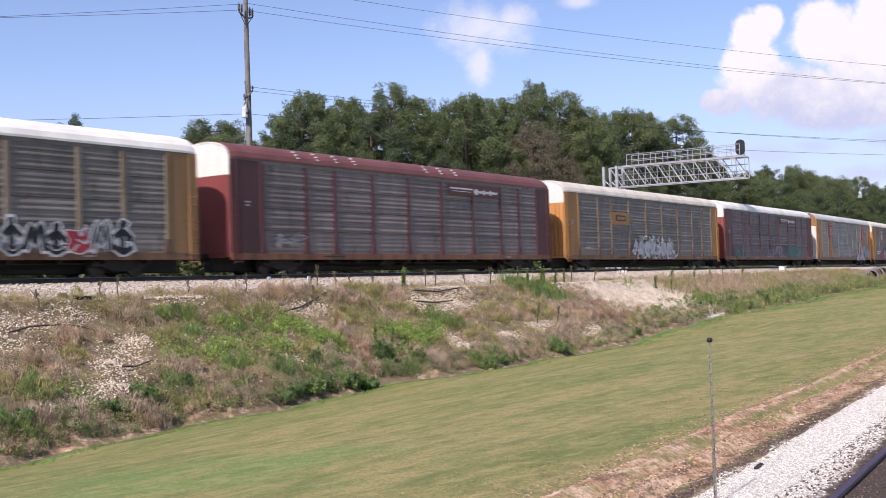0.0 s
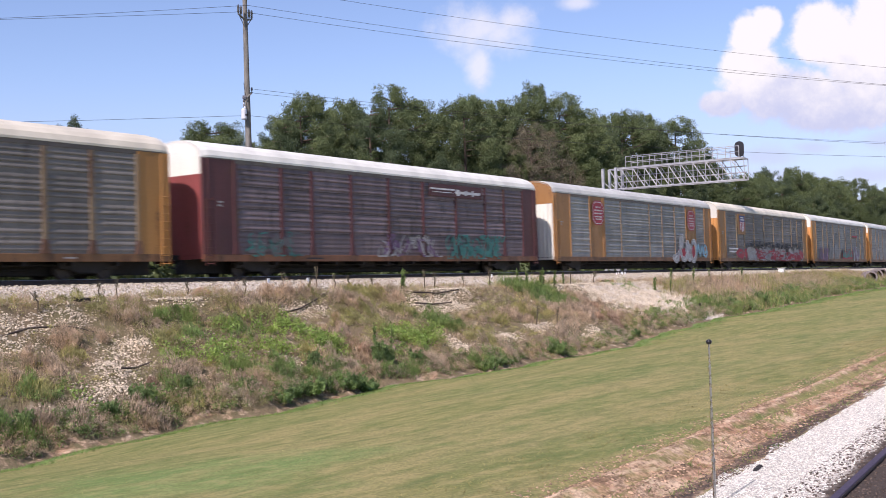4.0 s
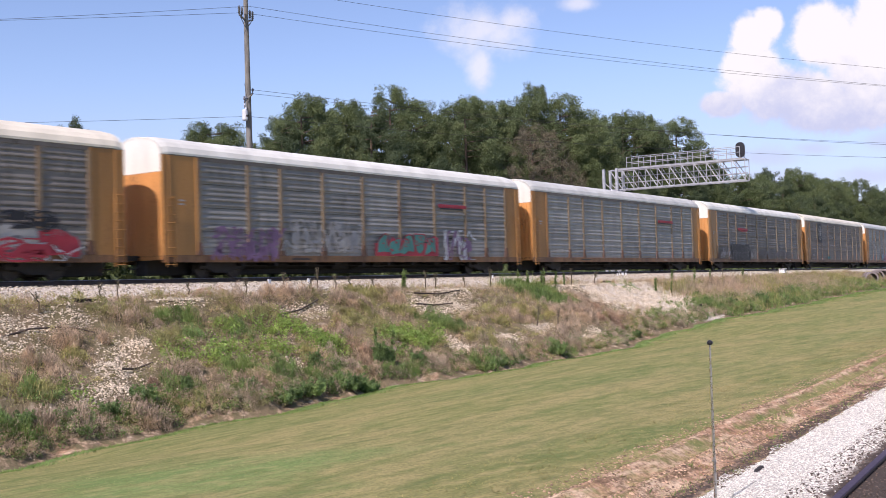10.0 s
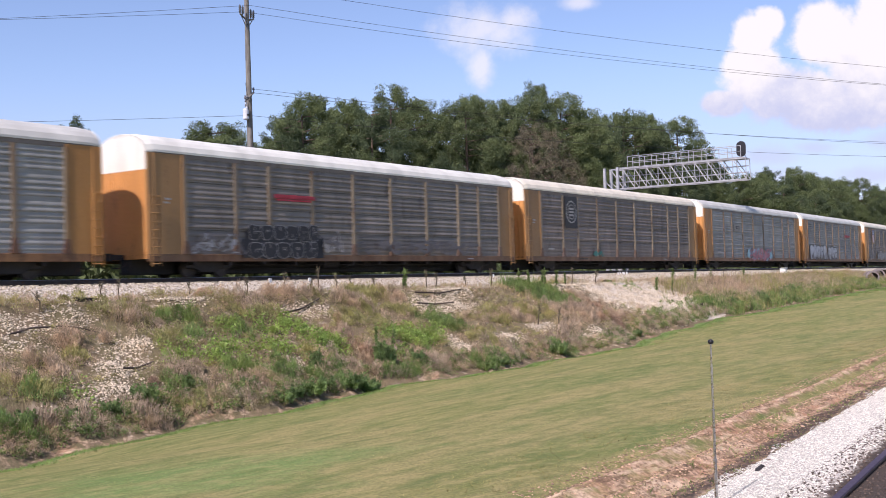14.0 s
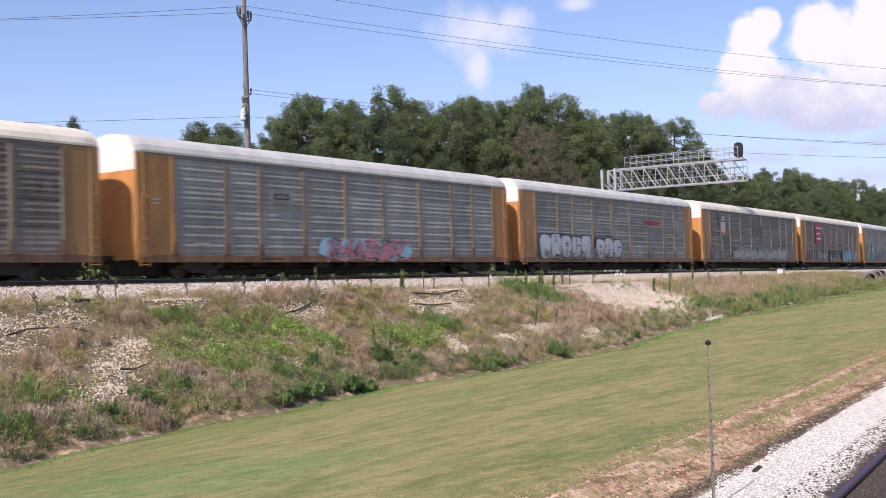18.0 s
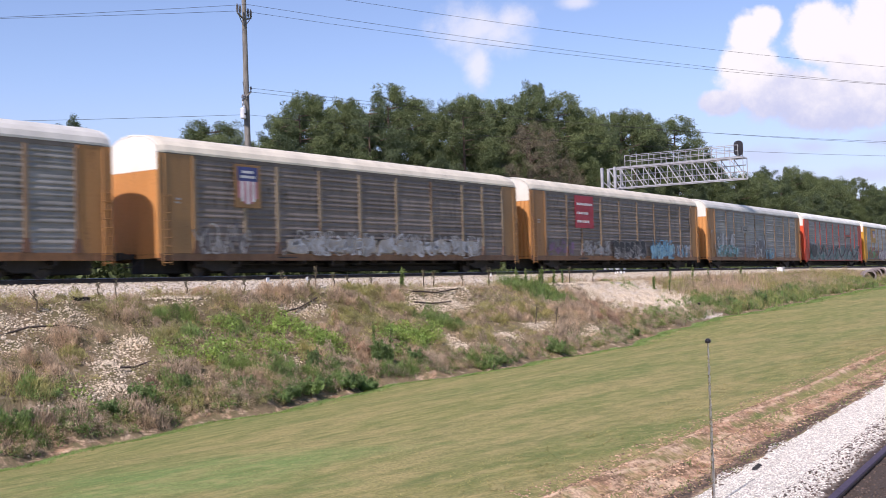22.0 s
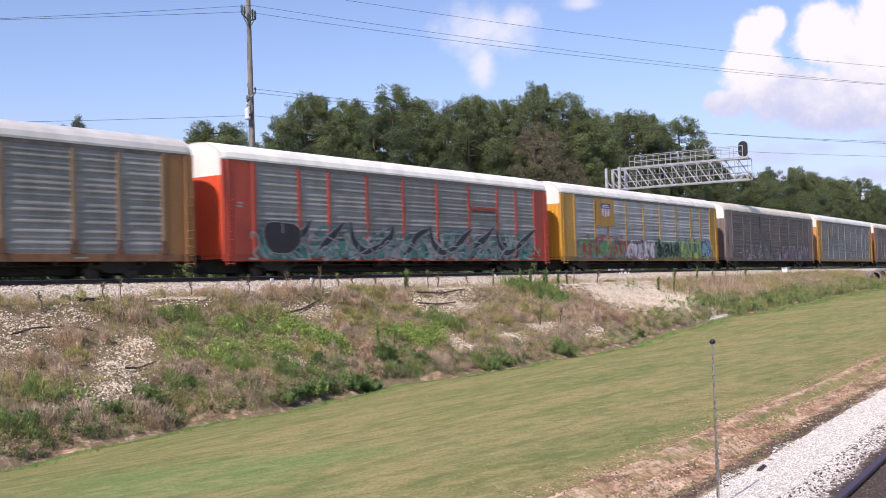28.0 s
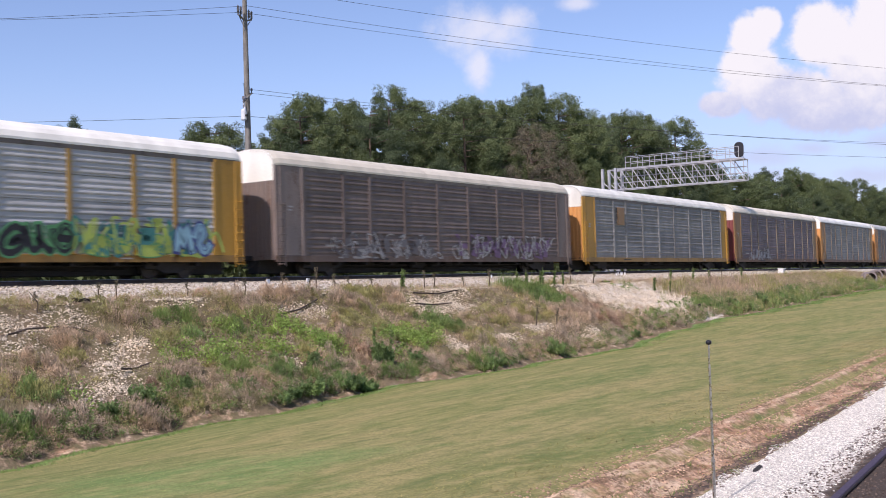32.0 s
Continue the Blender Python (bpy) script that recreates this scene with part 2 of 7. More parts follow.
def ground_material():
    """One sheet of ground: mown lawn, red clay, stony bank and railway ballast, by the masks of the plan."""
    m = bpy.data.materials.new("lawn_clay_and_ballast_ground")
    m.use_nodes = True
    n = Nodes(m.node_tree)
    place = n.add("TexCoord").outputs["Object"]
    broad, mid, small, tiny = (n.noise(place, s, 5.0, 0.6) for s in (0.11, 0.6, 3.2, 19.0))

    def mask(name):
        raw = n.add("Attribute")
        raw.attribute_name = name
        return n.math("ADD", raw.outputs["Fac"], n.math("ADD", n.math("MULTIPLY", n.math("SUBTRACT", mid, 0.5), 0.5), n.math("MULTIPLY", n.math("SUBTRACT", small, 0.5), 0.6)))

    grass = n.mix(n.ramp(broad, 0.3, 0.7), (0.155, 0.19, 0.058, 1), (0.215, 0.215, 0.072, 1))
    grass = n.mix(n.ramp(n.noise(n.add("Mapping", {"Vector": place, "Rotation": (0, 0, radians(-28)), "Scale": (0.14, 0.4, 1.0)}).outputs[0], 1.0, 5.0, 0.62), 0.45, 0.62, 0.0, 0.8), grass, (0.32, 0.265, 0.113, 1))
    dapple = n.noise(n.add("Mapping", {"Vector": place, "Rotation": (0, 0, radians(-32)), "Scale": (0.6, 2.3, 1.0)}).outputs[0], 1.0, 9.0, 0.72)      # mown in swaths
    grass = n.mix(n.ramp(dapple, 0.44, 0.70, 0.0, 0.75), grass, (0.36, 0.295, 0.13, 1))
    grass = n.mix(n.ramp(dapple, 0.54, 0.30, 0.0, 0.75), grass, (0.105, 0.142, 0.046, 1))
    lush = n.add("Attribute")
    lush.attribute_name = "lush"
    grass = n.mix(n.ramp(n.math("ADD", lush.outputs["Fac"], n.math("MULTIPLY", n.math("SUBTRACT", mid, 0.5), 0.9)), 0.25, 0.7, 0.0, 0.9), grass, (0.16, 0.27, 0.08, 1))
    grass = n.mix(n.ramp(mid, 0.55, 0.75, 0.0, 0.5), grass, (0.155, 0.195, 0.062, 1))
    grass = n.mix(n.ramp(tiny, 0.42, 0.60, 0.0, 0.5), grass, (0.10, 0.115, 0.042, 1))
    grass = n.mix(n.ramp(small, 0.50, 0.66, 0.0, 0.4), grass, (0.34, 0.28, 0.125, 1))
    grass = n.mix(n.ramp(small, 0.48, 0.34, 0.0, 0.35), grass, (0.11, 0.14, 0.042, 1))
    clay = n.mix(n.ramp(small, 0.35, 0.65), (0.50, 0.30, 0.185, 1), (0.56, 0.43, 0.29, 1))
    clay = n.mix(n.ramp(mid, 0.4, 0.7, 0.0, 0.6), clay, (0.34, 0.16, 0.085, 1))
    clay = n.mix(n.ramp(n.noise(place, 7.5, 5.0, 0.7), 0.46, 0.62, 0.0, 0.8), clay, (0.13, 0.085, 0.05, 1))
    tracks = n.noise(n.add("Mapping", {"Vector": place, "Rotation": (0, 0, radians(-5.7)), "Scale": (0.9, 6.5, 1.0)}).outputs[0], 1.0, 6.0, 0.65)
    clay = n.mix(n.ramp(tracks, 0.50, 0.62, 0.0, 0.85), clay, (0.66, 0.49, 0.33, 1))
    clay = n.mix(n.ramp(tracks, 0.47, 0.36, 0.0, 0.9), clay, (0.13, 0.085, 0.048, 1))
    clay = n.mix(n.ramp(tiny, 0.45, 0.65, 0.0, 0.5), clay, (0.18, 0.11, 0.065, 1))
    soil = n.mix(n.ramp(mid, 0.35, 0.65), (0.17, 0.13, 0.078, 1), (0.135, 0.118, 0.06, 1))
    soil = n.mix(n.ramp(small, 0.52, 0.7), soil, (0.31, 0.255, 0.18, 1))
    soil = n.mix(n.ramp(tiny, 0.5, 0.68, 0.0, 0.7), soil, (0.085, 0.062, 0.042, 1))
    stone = n.add("TexVoronoi", {"Vector": place, "Scale": 13.0})
    rock = n.mix(n.ramp(stone.outputs["Distance"], 0.15, 0.6), (0.68, 0.64, 0.55, 1), (0.38, 0.34, 0.28, 1))
    rock = n.mix(n.ramp(mid, 0.45, 0.75, 0.0, 0.4), rock, (0.46, 0.40, 0.32, 1))
    base = n.mix(n.ramp(mask("bank"), 0.42, 0.56), grass, soil)
    base = n.mix(n.ramp(mask("clay"), 0.40, 0.60), base, clay)
    base = n.mix(n.ramp(mask("gravel"), 0.42, 0.56), base, rock)
    oily = n.add("Attribute")
    oily.attribute_name = "oily"
    base = n.mix(n.ramp(n.math("ADD", oily.outputs["Fac"], n.math("MULTIPLY", n.math("SUBTRACT", small, 0.5), 0.8)), 0.35, 0.75), base, (0.07, 0.055, 0.045, 1))
    relief = n.math("ADD", n.math("MULTIPLY", tiny, 0.8), n.math("MULTIPLY", small, 0.2))
    shader = n.add("BsdfPrincipled", {"Base Color": base, "Roughness": 0.95, "Specular IOR Level": 0.15,
                                      "Normal": n.add("Bump", {"Height": relief, "Strength": 0.7, "Distance": 0.045}).outputs[0]})
    n.add("OutputMaterial", {0: shader.outputs[0]})
    return m

# ---------------------------------------------------------------- mesh tools
class Shape:
    """Collects the faces of one mesh."""

    def __init__(self):
        self.v, self.f, self.m = [], [], []

    def face(self, points, slot=0):
        k = len(self.v)
        self.v += [tuple(p) for p in points]
        self.f.append(tuple(range(k, k + len(points))))
        self.m.append(slot)
        return self

    def grid(self, rings, close=False, slot=0):
        """Quads between successive rings of points."""
        k, c = len(self.v), len(rings[0])
        for r in rings:
            self.v += [tuple(p) for p in r]
        for i in range(len(rings) - 1):
            for j in range(c if close else c - 1):
                a, b = k + i * c + j, k + i * c + (j + 1) % c
                self.f.append((a, b, b + c, a + c))
                self.m.append(slot)
        return self

    def cap(self, ring, slot=0):
        return self.face(ring, slot)

    def box(self, x0, x1, y0, y1, z0, z1, slot=0, cut=0.0):
        """A block; cut takes off its upright and lengthwise edges."""
        if not cut:
            p = [(x, y, z) for x in (x0, x1) for y in (y0, y1) for z in (z0, z1)]
            k = len(self.v)
            self.v += p
            self.f += [tuple(k + i for i in q) for q in ((0, 1, 3, 2), (4, 6, 7, 5), (0, 4, 5, 1), (2, 3, 7, 6), (0, 2, 6, 4), (1, 5, 7, 3))]
            self.m += [slot] * 6
            return self
        c = cut
        ring = [(y0 + c, z0), (y1 - c, z0), (y1, z0 + c), (y1, z1 - c), (y1 - c, z1), (y0 + c, z1), (y0, z1 - c), (y0, z0 + c)]
        inner = [(y0 + 2 * c, z0 + c), (y1 - 2 * c, z0 + c), (y1 - c, z0 + 2 * c), (y1 - c, z1 - 2 * c), (y1 - 2 * c, z1 - c), (y0 + 2 * c, z1 - c), (y0 + c, z1 - 2 * c), (y0 + c, z0 + 2 * c)]
        rings = [[(x0, *q) for q in inner], [(x0 + c, *q) for q in ring], [(x1 - c, *q) for q in ring], [(x1, *q) for q in inner]]
        self.grid(rings, True, slot)
        self.face(rings[0][::-1], slot)
        return self.face(rings[-1], slot)

    def tube(self, points, radius, sides=8, slot=0, ends=True):
        """A round bar along points; radius: one number or one a point."""
        points = [Vector(p) for p in points]
        radii = radius if isinstance(radius, (list, tuple)) else [radius] * len(points)
        rings = []
        for i, p in enumerate(points):
            d = (points[min(i + 1, len(points) - 1)] - points[max(i - 1, 0)]).normalized()
            a = d.orthogonal().normalized() if i == 0 else (a - d * a.dot(d)).normalized()
            b = d.cross(a)
            rings.append([p + (a * math.cos(t) + b * math.sin(t)) * radii[i] for t in (2 * math.pi * k / sides for k in range(sides))])
        self.grid(rings, True, slot)
        if ends:
            self.face(rings[0][::-1], slot)
            self.face(rings[-1], slot)
        return self

    def prism(self, outline, y0, y1, slot=0):
        """An outline in x, z with thickness in y."""
        a, b = [(x, y0, z) for x, z in outline], [(x, y1, z) for x, z in outline]
        self.grid([a, b], False, slot)
        self.grid([[a[-1], a[0]], [b[-1], b[0]]], False, slot)
        self.face(a[::-1], slot)
        return self.face(b, slot)

    def mesh(self, name, *materials, smooth=False):
        me = bpy.data.meshes.new(name)
        me.from_pydata(self.v, [], self.f)
        for m in materials:
            me.materials.append(m)
        if len(materials) > 1:
            me.polygons.foreach_set("material_index", self.m)
        if smooth:
            me.polygons.foreach_set("use_smooth", [True] * len(me.polygons))
        me.update()
        return me


def part(name, mesh, parent, label="", at=None):
    ob = new(name, mesh)
    ob.parent = parent
    if at is not None:
        ob.matrix_basis = at
    if label:
        ob["label"] = label
    return ob


def thing(name, label, category, at=None, group="", mesh=None, kind=""):
    ob = new(name, mesh)
    if mesh is None:
        ob.empty_display_size = 0.3
    if at is not None:
        ob.matrix_basis = at
    return tagged(ob, label, category, group, kind)


def soup(name, verts, size, material_used, parts=3):
    """A mesh of loose triangles or quads from an array of corners."""
    me = bpy.data.meshes.new(name)
    count = len(verts) // size
    me.vertices.add(len(verts))
    me.vertices.foreach_set("co", np.asarray(verts, np.float32).ravel())
    me.loops.add(count * size)
    me.loops.foreach_set("vertex_index", np.arange(count * size, dtype=np.int32))
    me.polygons.add(count)
    me.polygons.foreach_set("loop_start", np.arange(0, count * size, size, dtype=np.int32))
    me.polygons.foreach_set("loop_total", np.full(count, size, np.int32))
    me.materials.append(material_used)
    me.update(calc_edges=True)
    return me


# ---------------------------------------------------------------- the lie of the land
def centre(x):
    """The main track's curve."""
    return 36.1 + 3.033e-4 * np.clip(np.asarray(x, float) - 30, -650, 800) ** 2


def near_rail(x):
    """The far rail of the track beside the camera, which draws away slowly."""
    return 2.75 + 0.1 * (np.clip(np.asarray(x, float), -150, 260) - 9)


def toe(x):
    """How far before the main track's middle its bank ends."""
    x = np.asarray(x, float)
    return (10.6 + 1.2 / (1 + np.exp((x - 22) / 3)) + 0.7 * np.exp(-((x - 47) / 9) ** 2) - 0.7 / (1 + np.exp(-(x - 58) / 2)) + 0.3 * np.sin(x * 0.55) + 0.2 * np.sin(x * 1.3 + 1))


TOE_X = [-600, 0, 16, 30, 45, 61, 78, 96, 140, 300, 900]
TOE_Z = [-2.2, -2.2, -2.2, -1.85, -1.6, -0.85, -0.45, 0.1, 0.9, 1.2, 1.2]


def height(x, y):
    x, y = np.asarray(x, float), np.asarray(y, float)
    v, w_, zt, vt = centre(x) - y, y - near_rail(x), np.interp(x, TOE_X, TOE_Z), toe(x)
    bench = RAIL - 0.85
    bed = np.interp(v, [-60, -14, -9, -4.2, -3.4, -1.75, 1.75, 3.3, 4.3], [1.0, 1.2, RAIL - 0.9, RAIL - 0.9, RAIL - 0.8, RAIL - 0.22, RAIL - 0.22, RAIL - 0.75, bench])
    s = np.clip((v - 4.3) / (vt - 4.3), 0, 1)
    bank = bench + (zt - bench) * (s + 0.06 * np.sin(2 * np.pi * s))
    edge = near_rail(x) + 2.6
    far = centre(x) - vt
    t = np.clip((far - y) / np.maximum(far - edge, 1), 0, 1)
    lawn = zt + (-0.12 - zt) * (t + 0.10 * np.sin(np.pi * t))
    near = np.interp(w_, [-40, -6, -4.5, -2.6, 0.4, 0.9, 1.5, 2.6], [-0.6, -0.25, -0.2, 0.045, 0.05, -0.02, -0.17, -0.12])
    lumps = 0.11 * np.sin(x * 1.9 + y * 1.2) * np.sin(x * 0.8 - y * 2.0) + 0.035 * np.sin(x * 4.7 - y * 3.1)
    ruts = 0.055 * np.sin(w_ * 13 + 0.6 * np.sin(x * 0.7)) * np.exp(-((w_ - 2.2) / 0.75) ** 2)
    lawn, near = lawn + ruts * (w_ < 4), near + ruts * (w_ > 1.4)
    z = np.where(v < 4.3, bed, np.where(v < vt, bank + lumps, np.where(w_ > 2.6, lawn + 0.02 * lumps, near)))
    return z


def spread(lo, hi, fine_lo, fine_hi, step, far_step):
    """Even steps in the middle, growing steps outwards."""
    a = list(np.arange(fine_lo, fine_hi + step / 2, step))
    d, x = step, a[-1]
    while x < hi:
        d = min(d * 1.35, far_step)
        x += d
        a.append(x)
    d, x = step, a[0]
    while x > lo:
        d = min(d * 1.35, far_step)
        x -= d
        a.insert(0, x)
    return np.array(a)


def build_ground():
    xs, ys = spread(-2400, 3600, 4, 125, 0.4, 160), spread(-2400, 3000, -2, 42, 0.3, 160)
    ys = np.concatenate([ys[ys < 1.9], np.arange(2.0, 10.0, 0.1), ys[ys > 10.05]])
    gx, gy = np.meshgrid(xs, ys, indexing="ij")
    gz = height(gx, gy)
    nx, ny = gx.shape
    me = bpy.data.meshes.new("ground")
    idx = np.arange(nx * ny).reshape(nx, ny)
    quads = np.stack([idx[:-1, :-1], idx[1:, :-1], idx[1:, 1:], idx[:-1, 1:]], -1).reshape(-1, 4)
    me.from_pydata(np.stack([gx, gy, gz], -1).reshape(-1, 3).tolist(), [], quads.tolist())
    me.polygons.foreach_set("use_smooth", [True] * len(me.polygons))
    v, w_ = centre(gx) - gy, gy - near_rail(gx)

    def between(a, lo, hi, soft):
        return np.clip((a - lo) / soft + 0.5, 0, 1) * np.clip((hi - a) / soft + 0.5, 0, 1)

    masks = {
        "bank": between(v, -40, toe(gx) + 0.15, 0.8),
        "clay": np.maximum(np.maximum(np.maximum(between(w_, 1.35, 2.05, 0.4) * 0.82, between(w_, 2.35, 2.8, 0.4) * 0.66), between(w_, 1.35, 2.9, 0.6) * 0.57 * np.clip((26 - gx) / 14, 0, 1)), between(v, toe(gx) - 0.6, toe(gx) + 0.3, 0.4) * 0.44),
        "gravel": np.maximum(np.maximum(between(v, -3.6, 3.3, 0.6), between(w_, -5, 1.35, 0.4)), 0.95 * np.exp(-((gx - 63.3) / 6.0) ** 4 - ((v - 6.6) / 3.5) ** 4)),
        "oily": np.maximum(between(w_, -1.6, 0.2, 0.4), 0.8 * between(w_, 1.38, 1.72, 0.25) * np.clip((24 - gx) / 8, 0, 1)),
        "lush": np.exp(-(np.maximum(v - toe(gx), 0) / 1.1) ** 2) * (v > toe(gx) - 0.5) + 0.5 * np.exp(-((gx - 10) / 5) ** 2 - ((gy - 12) / 4) ** 2),
    }
    for name, values in masks.items():
        me.attributes.new(name, "FLOAT", "POINT").data.foreach_set("value", values.astype(np.float32).ravel())
    me.materials.append(ground_material())
    tagged(new("ground", me), "mown green lawn with bare red clay, weedy railway bank and gravel", "ground", kind="structure")


build_ground()


# ---------------------------------------------------------------- railway tracks
def line_strip(points_of, xs, profile):
    """A bar of the given cross profile (side, up) swept along a curve."""
    s = Shape()
    rings = []
    for x in xs:
        p, q = points_of(x - 0.5), points_of(x + 0.5)
        d = Vector((q[0] - p[0], q[1] - p[1], 0)).normalized()
        side = Vector((-d.y, d.x, 0))
        mid = (Vector(p) + Vector(q)) / 2
        rings.append([mid + side * a + Vector((0, 0, b)) for a, b in profile])
    s.grid(rings, True)
    s.face(rings[0])
    s.face(rings[-1][::-1])
    return s


RAIL_PROFILE = [(-0.07, -0.18), (0.07, -0.18), (0.07, -0.165), (0.012, -0.14), (0.012, -0.05), (0.036, -0.035), (0.036, -0.012), (-0.036, -0.012), (-0.036, -0.035), (-0.012, -0.05), (-0.012, -0.14), (-0.07, -0.165)]
HEAD_PROFILE = [(-0.034, -0.012), (0.034, -0.012), (0.03, 0.0), (-0.03, 0.0)]


def track(label, middle, top, xs, tie_from, tie_to, head):
    t = thing("railway_track", label, "railway track", kind="structure")
    for side in (-0.76, 0.76):
        where = lambda x: (x, float(middle(x)) + side, top)
        bar = part("rail", line_strip(where, xs, RAIL_PROFILE).mesh("rail", rail_steel), t)
        part("rail_head", line_strip(where, xs, HEAD_PROFILE).mesh("rail_head", head), bar, "worn rail head")
    tie = Shape().box(-0.115, 0.115, -1.3, 1.3, -0.17, 0.0, cut=0.012).mesh("tie", tie_wood)
    plate = Shape().box(-0.09, 0.09, -0.17, 0.17, 0.0, 0.02, cut=0.004).mesh("tie_plate", rail_steel)
    x = tie_from
    while x < tie_to:
        a = (float(middle(x + 1)) - float(middle(x - 1))) / 2
        m = pose(x, float(middle(x)), top - 0.2, 0, 0, math.degrees(math.atan(a)) + random.uniform(-0.8, 0.8))
        sleeper = part("tie", tie, t, at=m)
        for side in (-0.76, 0.76):
            part("tie_plate", plate, sleeper, at=pose(0, side, 0))
        x += 0.53
    return t


track("main railway track of two steel rails on wooden ties", centre, RAIL, list(np.arange(-520, 700, 6.0)), 16, 120, rail_shine)
track("near railway track with a dark steel rail on pale ballast", lambda x: near_rail(x) - 0.76, 0.1, list(np.arange(-150, 260, 5.0)), 2, 30, rail_dull)

# ---------------------------------------------------------------- the autorack train
LENGTH, PITCH_OF_CARS, HALF = 26.85, 28.6, 1.52
POSTS = [1.9, 4.7, 6.7, 9.5, 12.4, 15.3, 18.3, 21.2, 23.2, 25.3]
SHEET_LOW, SHEET_HIGH, ROWS = 0.93, 4.8, 4
SEAMED = (0, 1, 3, 6, 8, 9, 13, 16, 21)      # cars with open seams between the rows of sheets
KEPT = {}


def kept(key, build):
    """One mesh for all alike parts."""
    if key not in KEPT:
        KEPT[key] = build()
    return KEPT[key]


def sheet_mesh(width, high, row, seamed, ink):
    """A pressed side sheet: four rounded ribs of uneven depth, and a dark open seam below where the car has one."""
    def build():
        foot = [(0.05, 0.0), (0.05, 0.032), (0.0, 0.034)] if seamed and row else [(0.0, 0.0)]
        profile = list(foot)
        depths = [(0.022, 0.034, 0.020, 0.032), (0.034, 0.020, 0.036, 0.024), (0.026, 0.036, 0.030, 0.020), (0.030, 0.022, 0.036, 0.030)][row]
        for k, d in enumerate(depths):
            z, r = high * (0.19 + 0.215 * k), high * 0.092
            d *= 0.45 if seamed and row == 0 else 1.0
            profile += [(0.0, z - r), (-d * 0.7, z - r * 0.75), (-d, z - r * 0.35), (-d * 0.8, z + r * 0.1), (-d * 0.25, z + r * 0.7), (0.0, z + r * 0.95)]
        profile += [(0.0, high)]
        s = Shape()
        s.grid([[(0, y, z) for y, z in profile], [(width, y, z) for y, z in profile]])
        s.face([(0, 0.05, 0), (width, 0.05, 0), (width, foot[0][0], 0), (0, foot[0][0], 0)] if not seamed else [(0, 0.06, 0.0), (width, 0.06, 0.0), (width, 0.05, 0.0), (0, 0.05, 0.0)])
        return s.mesh("side_sheet", ink)
    return kept(("sheet", round(width, 3), round(high, 3), row, seamed, ink.name), build)


def post_mesh(width, low, high, ink):
    def build():
        s = Shape()
        h = width / 2
        ring = [(-h, 0.03), (-h, -0.035), (-h * 0.6, -0.05), (h * 0.6, -0.05), (h, -0.035), (h, 0.03)]
        s.grid([[(x, y, low) for x, y in ring], [(x, y, high) for x, y in ring]])
        s.face([(x, y, high) for x, y in ring])
        return s.mesh("post", ink)
    return kept(("post", width, low, high, ink.name), build)


def gusset_mesh(ink):
    """The flared plate at a post's foot."""
    def build():
        return Shape().prism([(-0.2, SHEET_LOW), (0.2, SHEET_LOW), (0.145, 1.12), (0.105, 1.45), (-0.105, 1.45), (-0.145, 1.12)], -0.055, 0.0).mesh("gusset", ink)
    return kept(("gusset", ink.name), build)


ROOF_ARC = [(-1.56, 4.96), (-1.56, 5.05), (-1.47, 5.27), (-1.28, 5.46), (-1.0, 5.62), (-0.62, 5.73), (-0.2, 5.78)]
ROOF_ARC = ROOF_ARC + [(-y, z) for y, z in ROOF_ARC[::-1]]


def roof_mesh(ink, mark):
    def build():
        s = Shape()
        rings = []
        n = 76
        for i in range(n + 1):
            x = -LENGTH / 2 + LENGTH * i / n
            lift = 0.002 if i % 4 in (1, 2) else 0.0
            tuck = 0.06 if i in (0, n) else 0.0
            rings.append([(x, y * (1 - tuck * 0.5) - (lift if y < 0 else -lift) * 0.6, z + lift - tuck) for y, z in ROOF_ARC])
        s.grid(rings)
        inner = [[(x, y * 0.97, z - 0.06) for x, y, z in r] for r in (rings[0], rings[-1])]
        s.grid([rings[0], inner[0]])
        s.grid([rings[-1], inner[1]])
        s.grid([inner[0], inner[1]])
        if mark:
            for k in range(7):          # rows of pale rivet plates beside the seams
                x = -LENGTH / 2 + 4.2 + k * 1.35 + (4.5 if k > 3 else 0)
                for y, z in ((-1.50, 5.21), (-1.40, 5.36), (-1.22, 5.51)):
                    s.box(x, x + 0.10, y - 0.03, y + 0.05, z, z + 0.06, 1)
        return s.mesh("roof", ink, white_paint, smooth=False)
    return kept(("roof", ink.name, mark), build)


def end_mesh(z0, z1, arched, ink):
    """Half of a car's end: ribbed door leaves below, an arched gable above."""
    def build():
        s = Shape()
        if arched:
            ring = [(y * 0.965, z - 0.03) for y, z in ROOF_ARC]
            ring = [(-1.5, z0)] + ring + [(1.5, z0)]
            s.face([(0.0, y, z) for y, z in ring])
            s.grid([[(0.0, y, z) for y, z in ring], [(0.12, y, z) for y, z in ring]])
        else:
            ring = [(0.12, -1.5), (0.0, -1.5)]
            for k in range(11):
                y = -1.4 + 0.28 * k
                ring += [(0.0, y - 0.06), (-0.045, y - 0.045), (-0.045, y + 0.045), (0.0, y + 0.06)]
            ring += [(0.0, 1.5), (0.12, 1.5)]
            low, high = [(x, y, z0) for x, y in ring], [(x, y, z1) for x, y in ring]
            s.grid([low, high], True)
            s.face(low)
            s.face(high[::-1])
        return s.mesh("end_door", ink)
    return kept(("end", z0, z1, arched, ink.name), build)


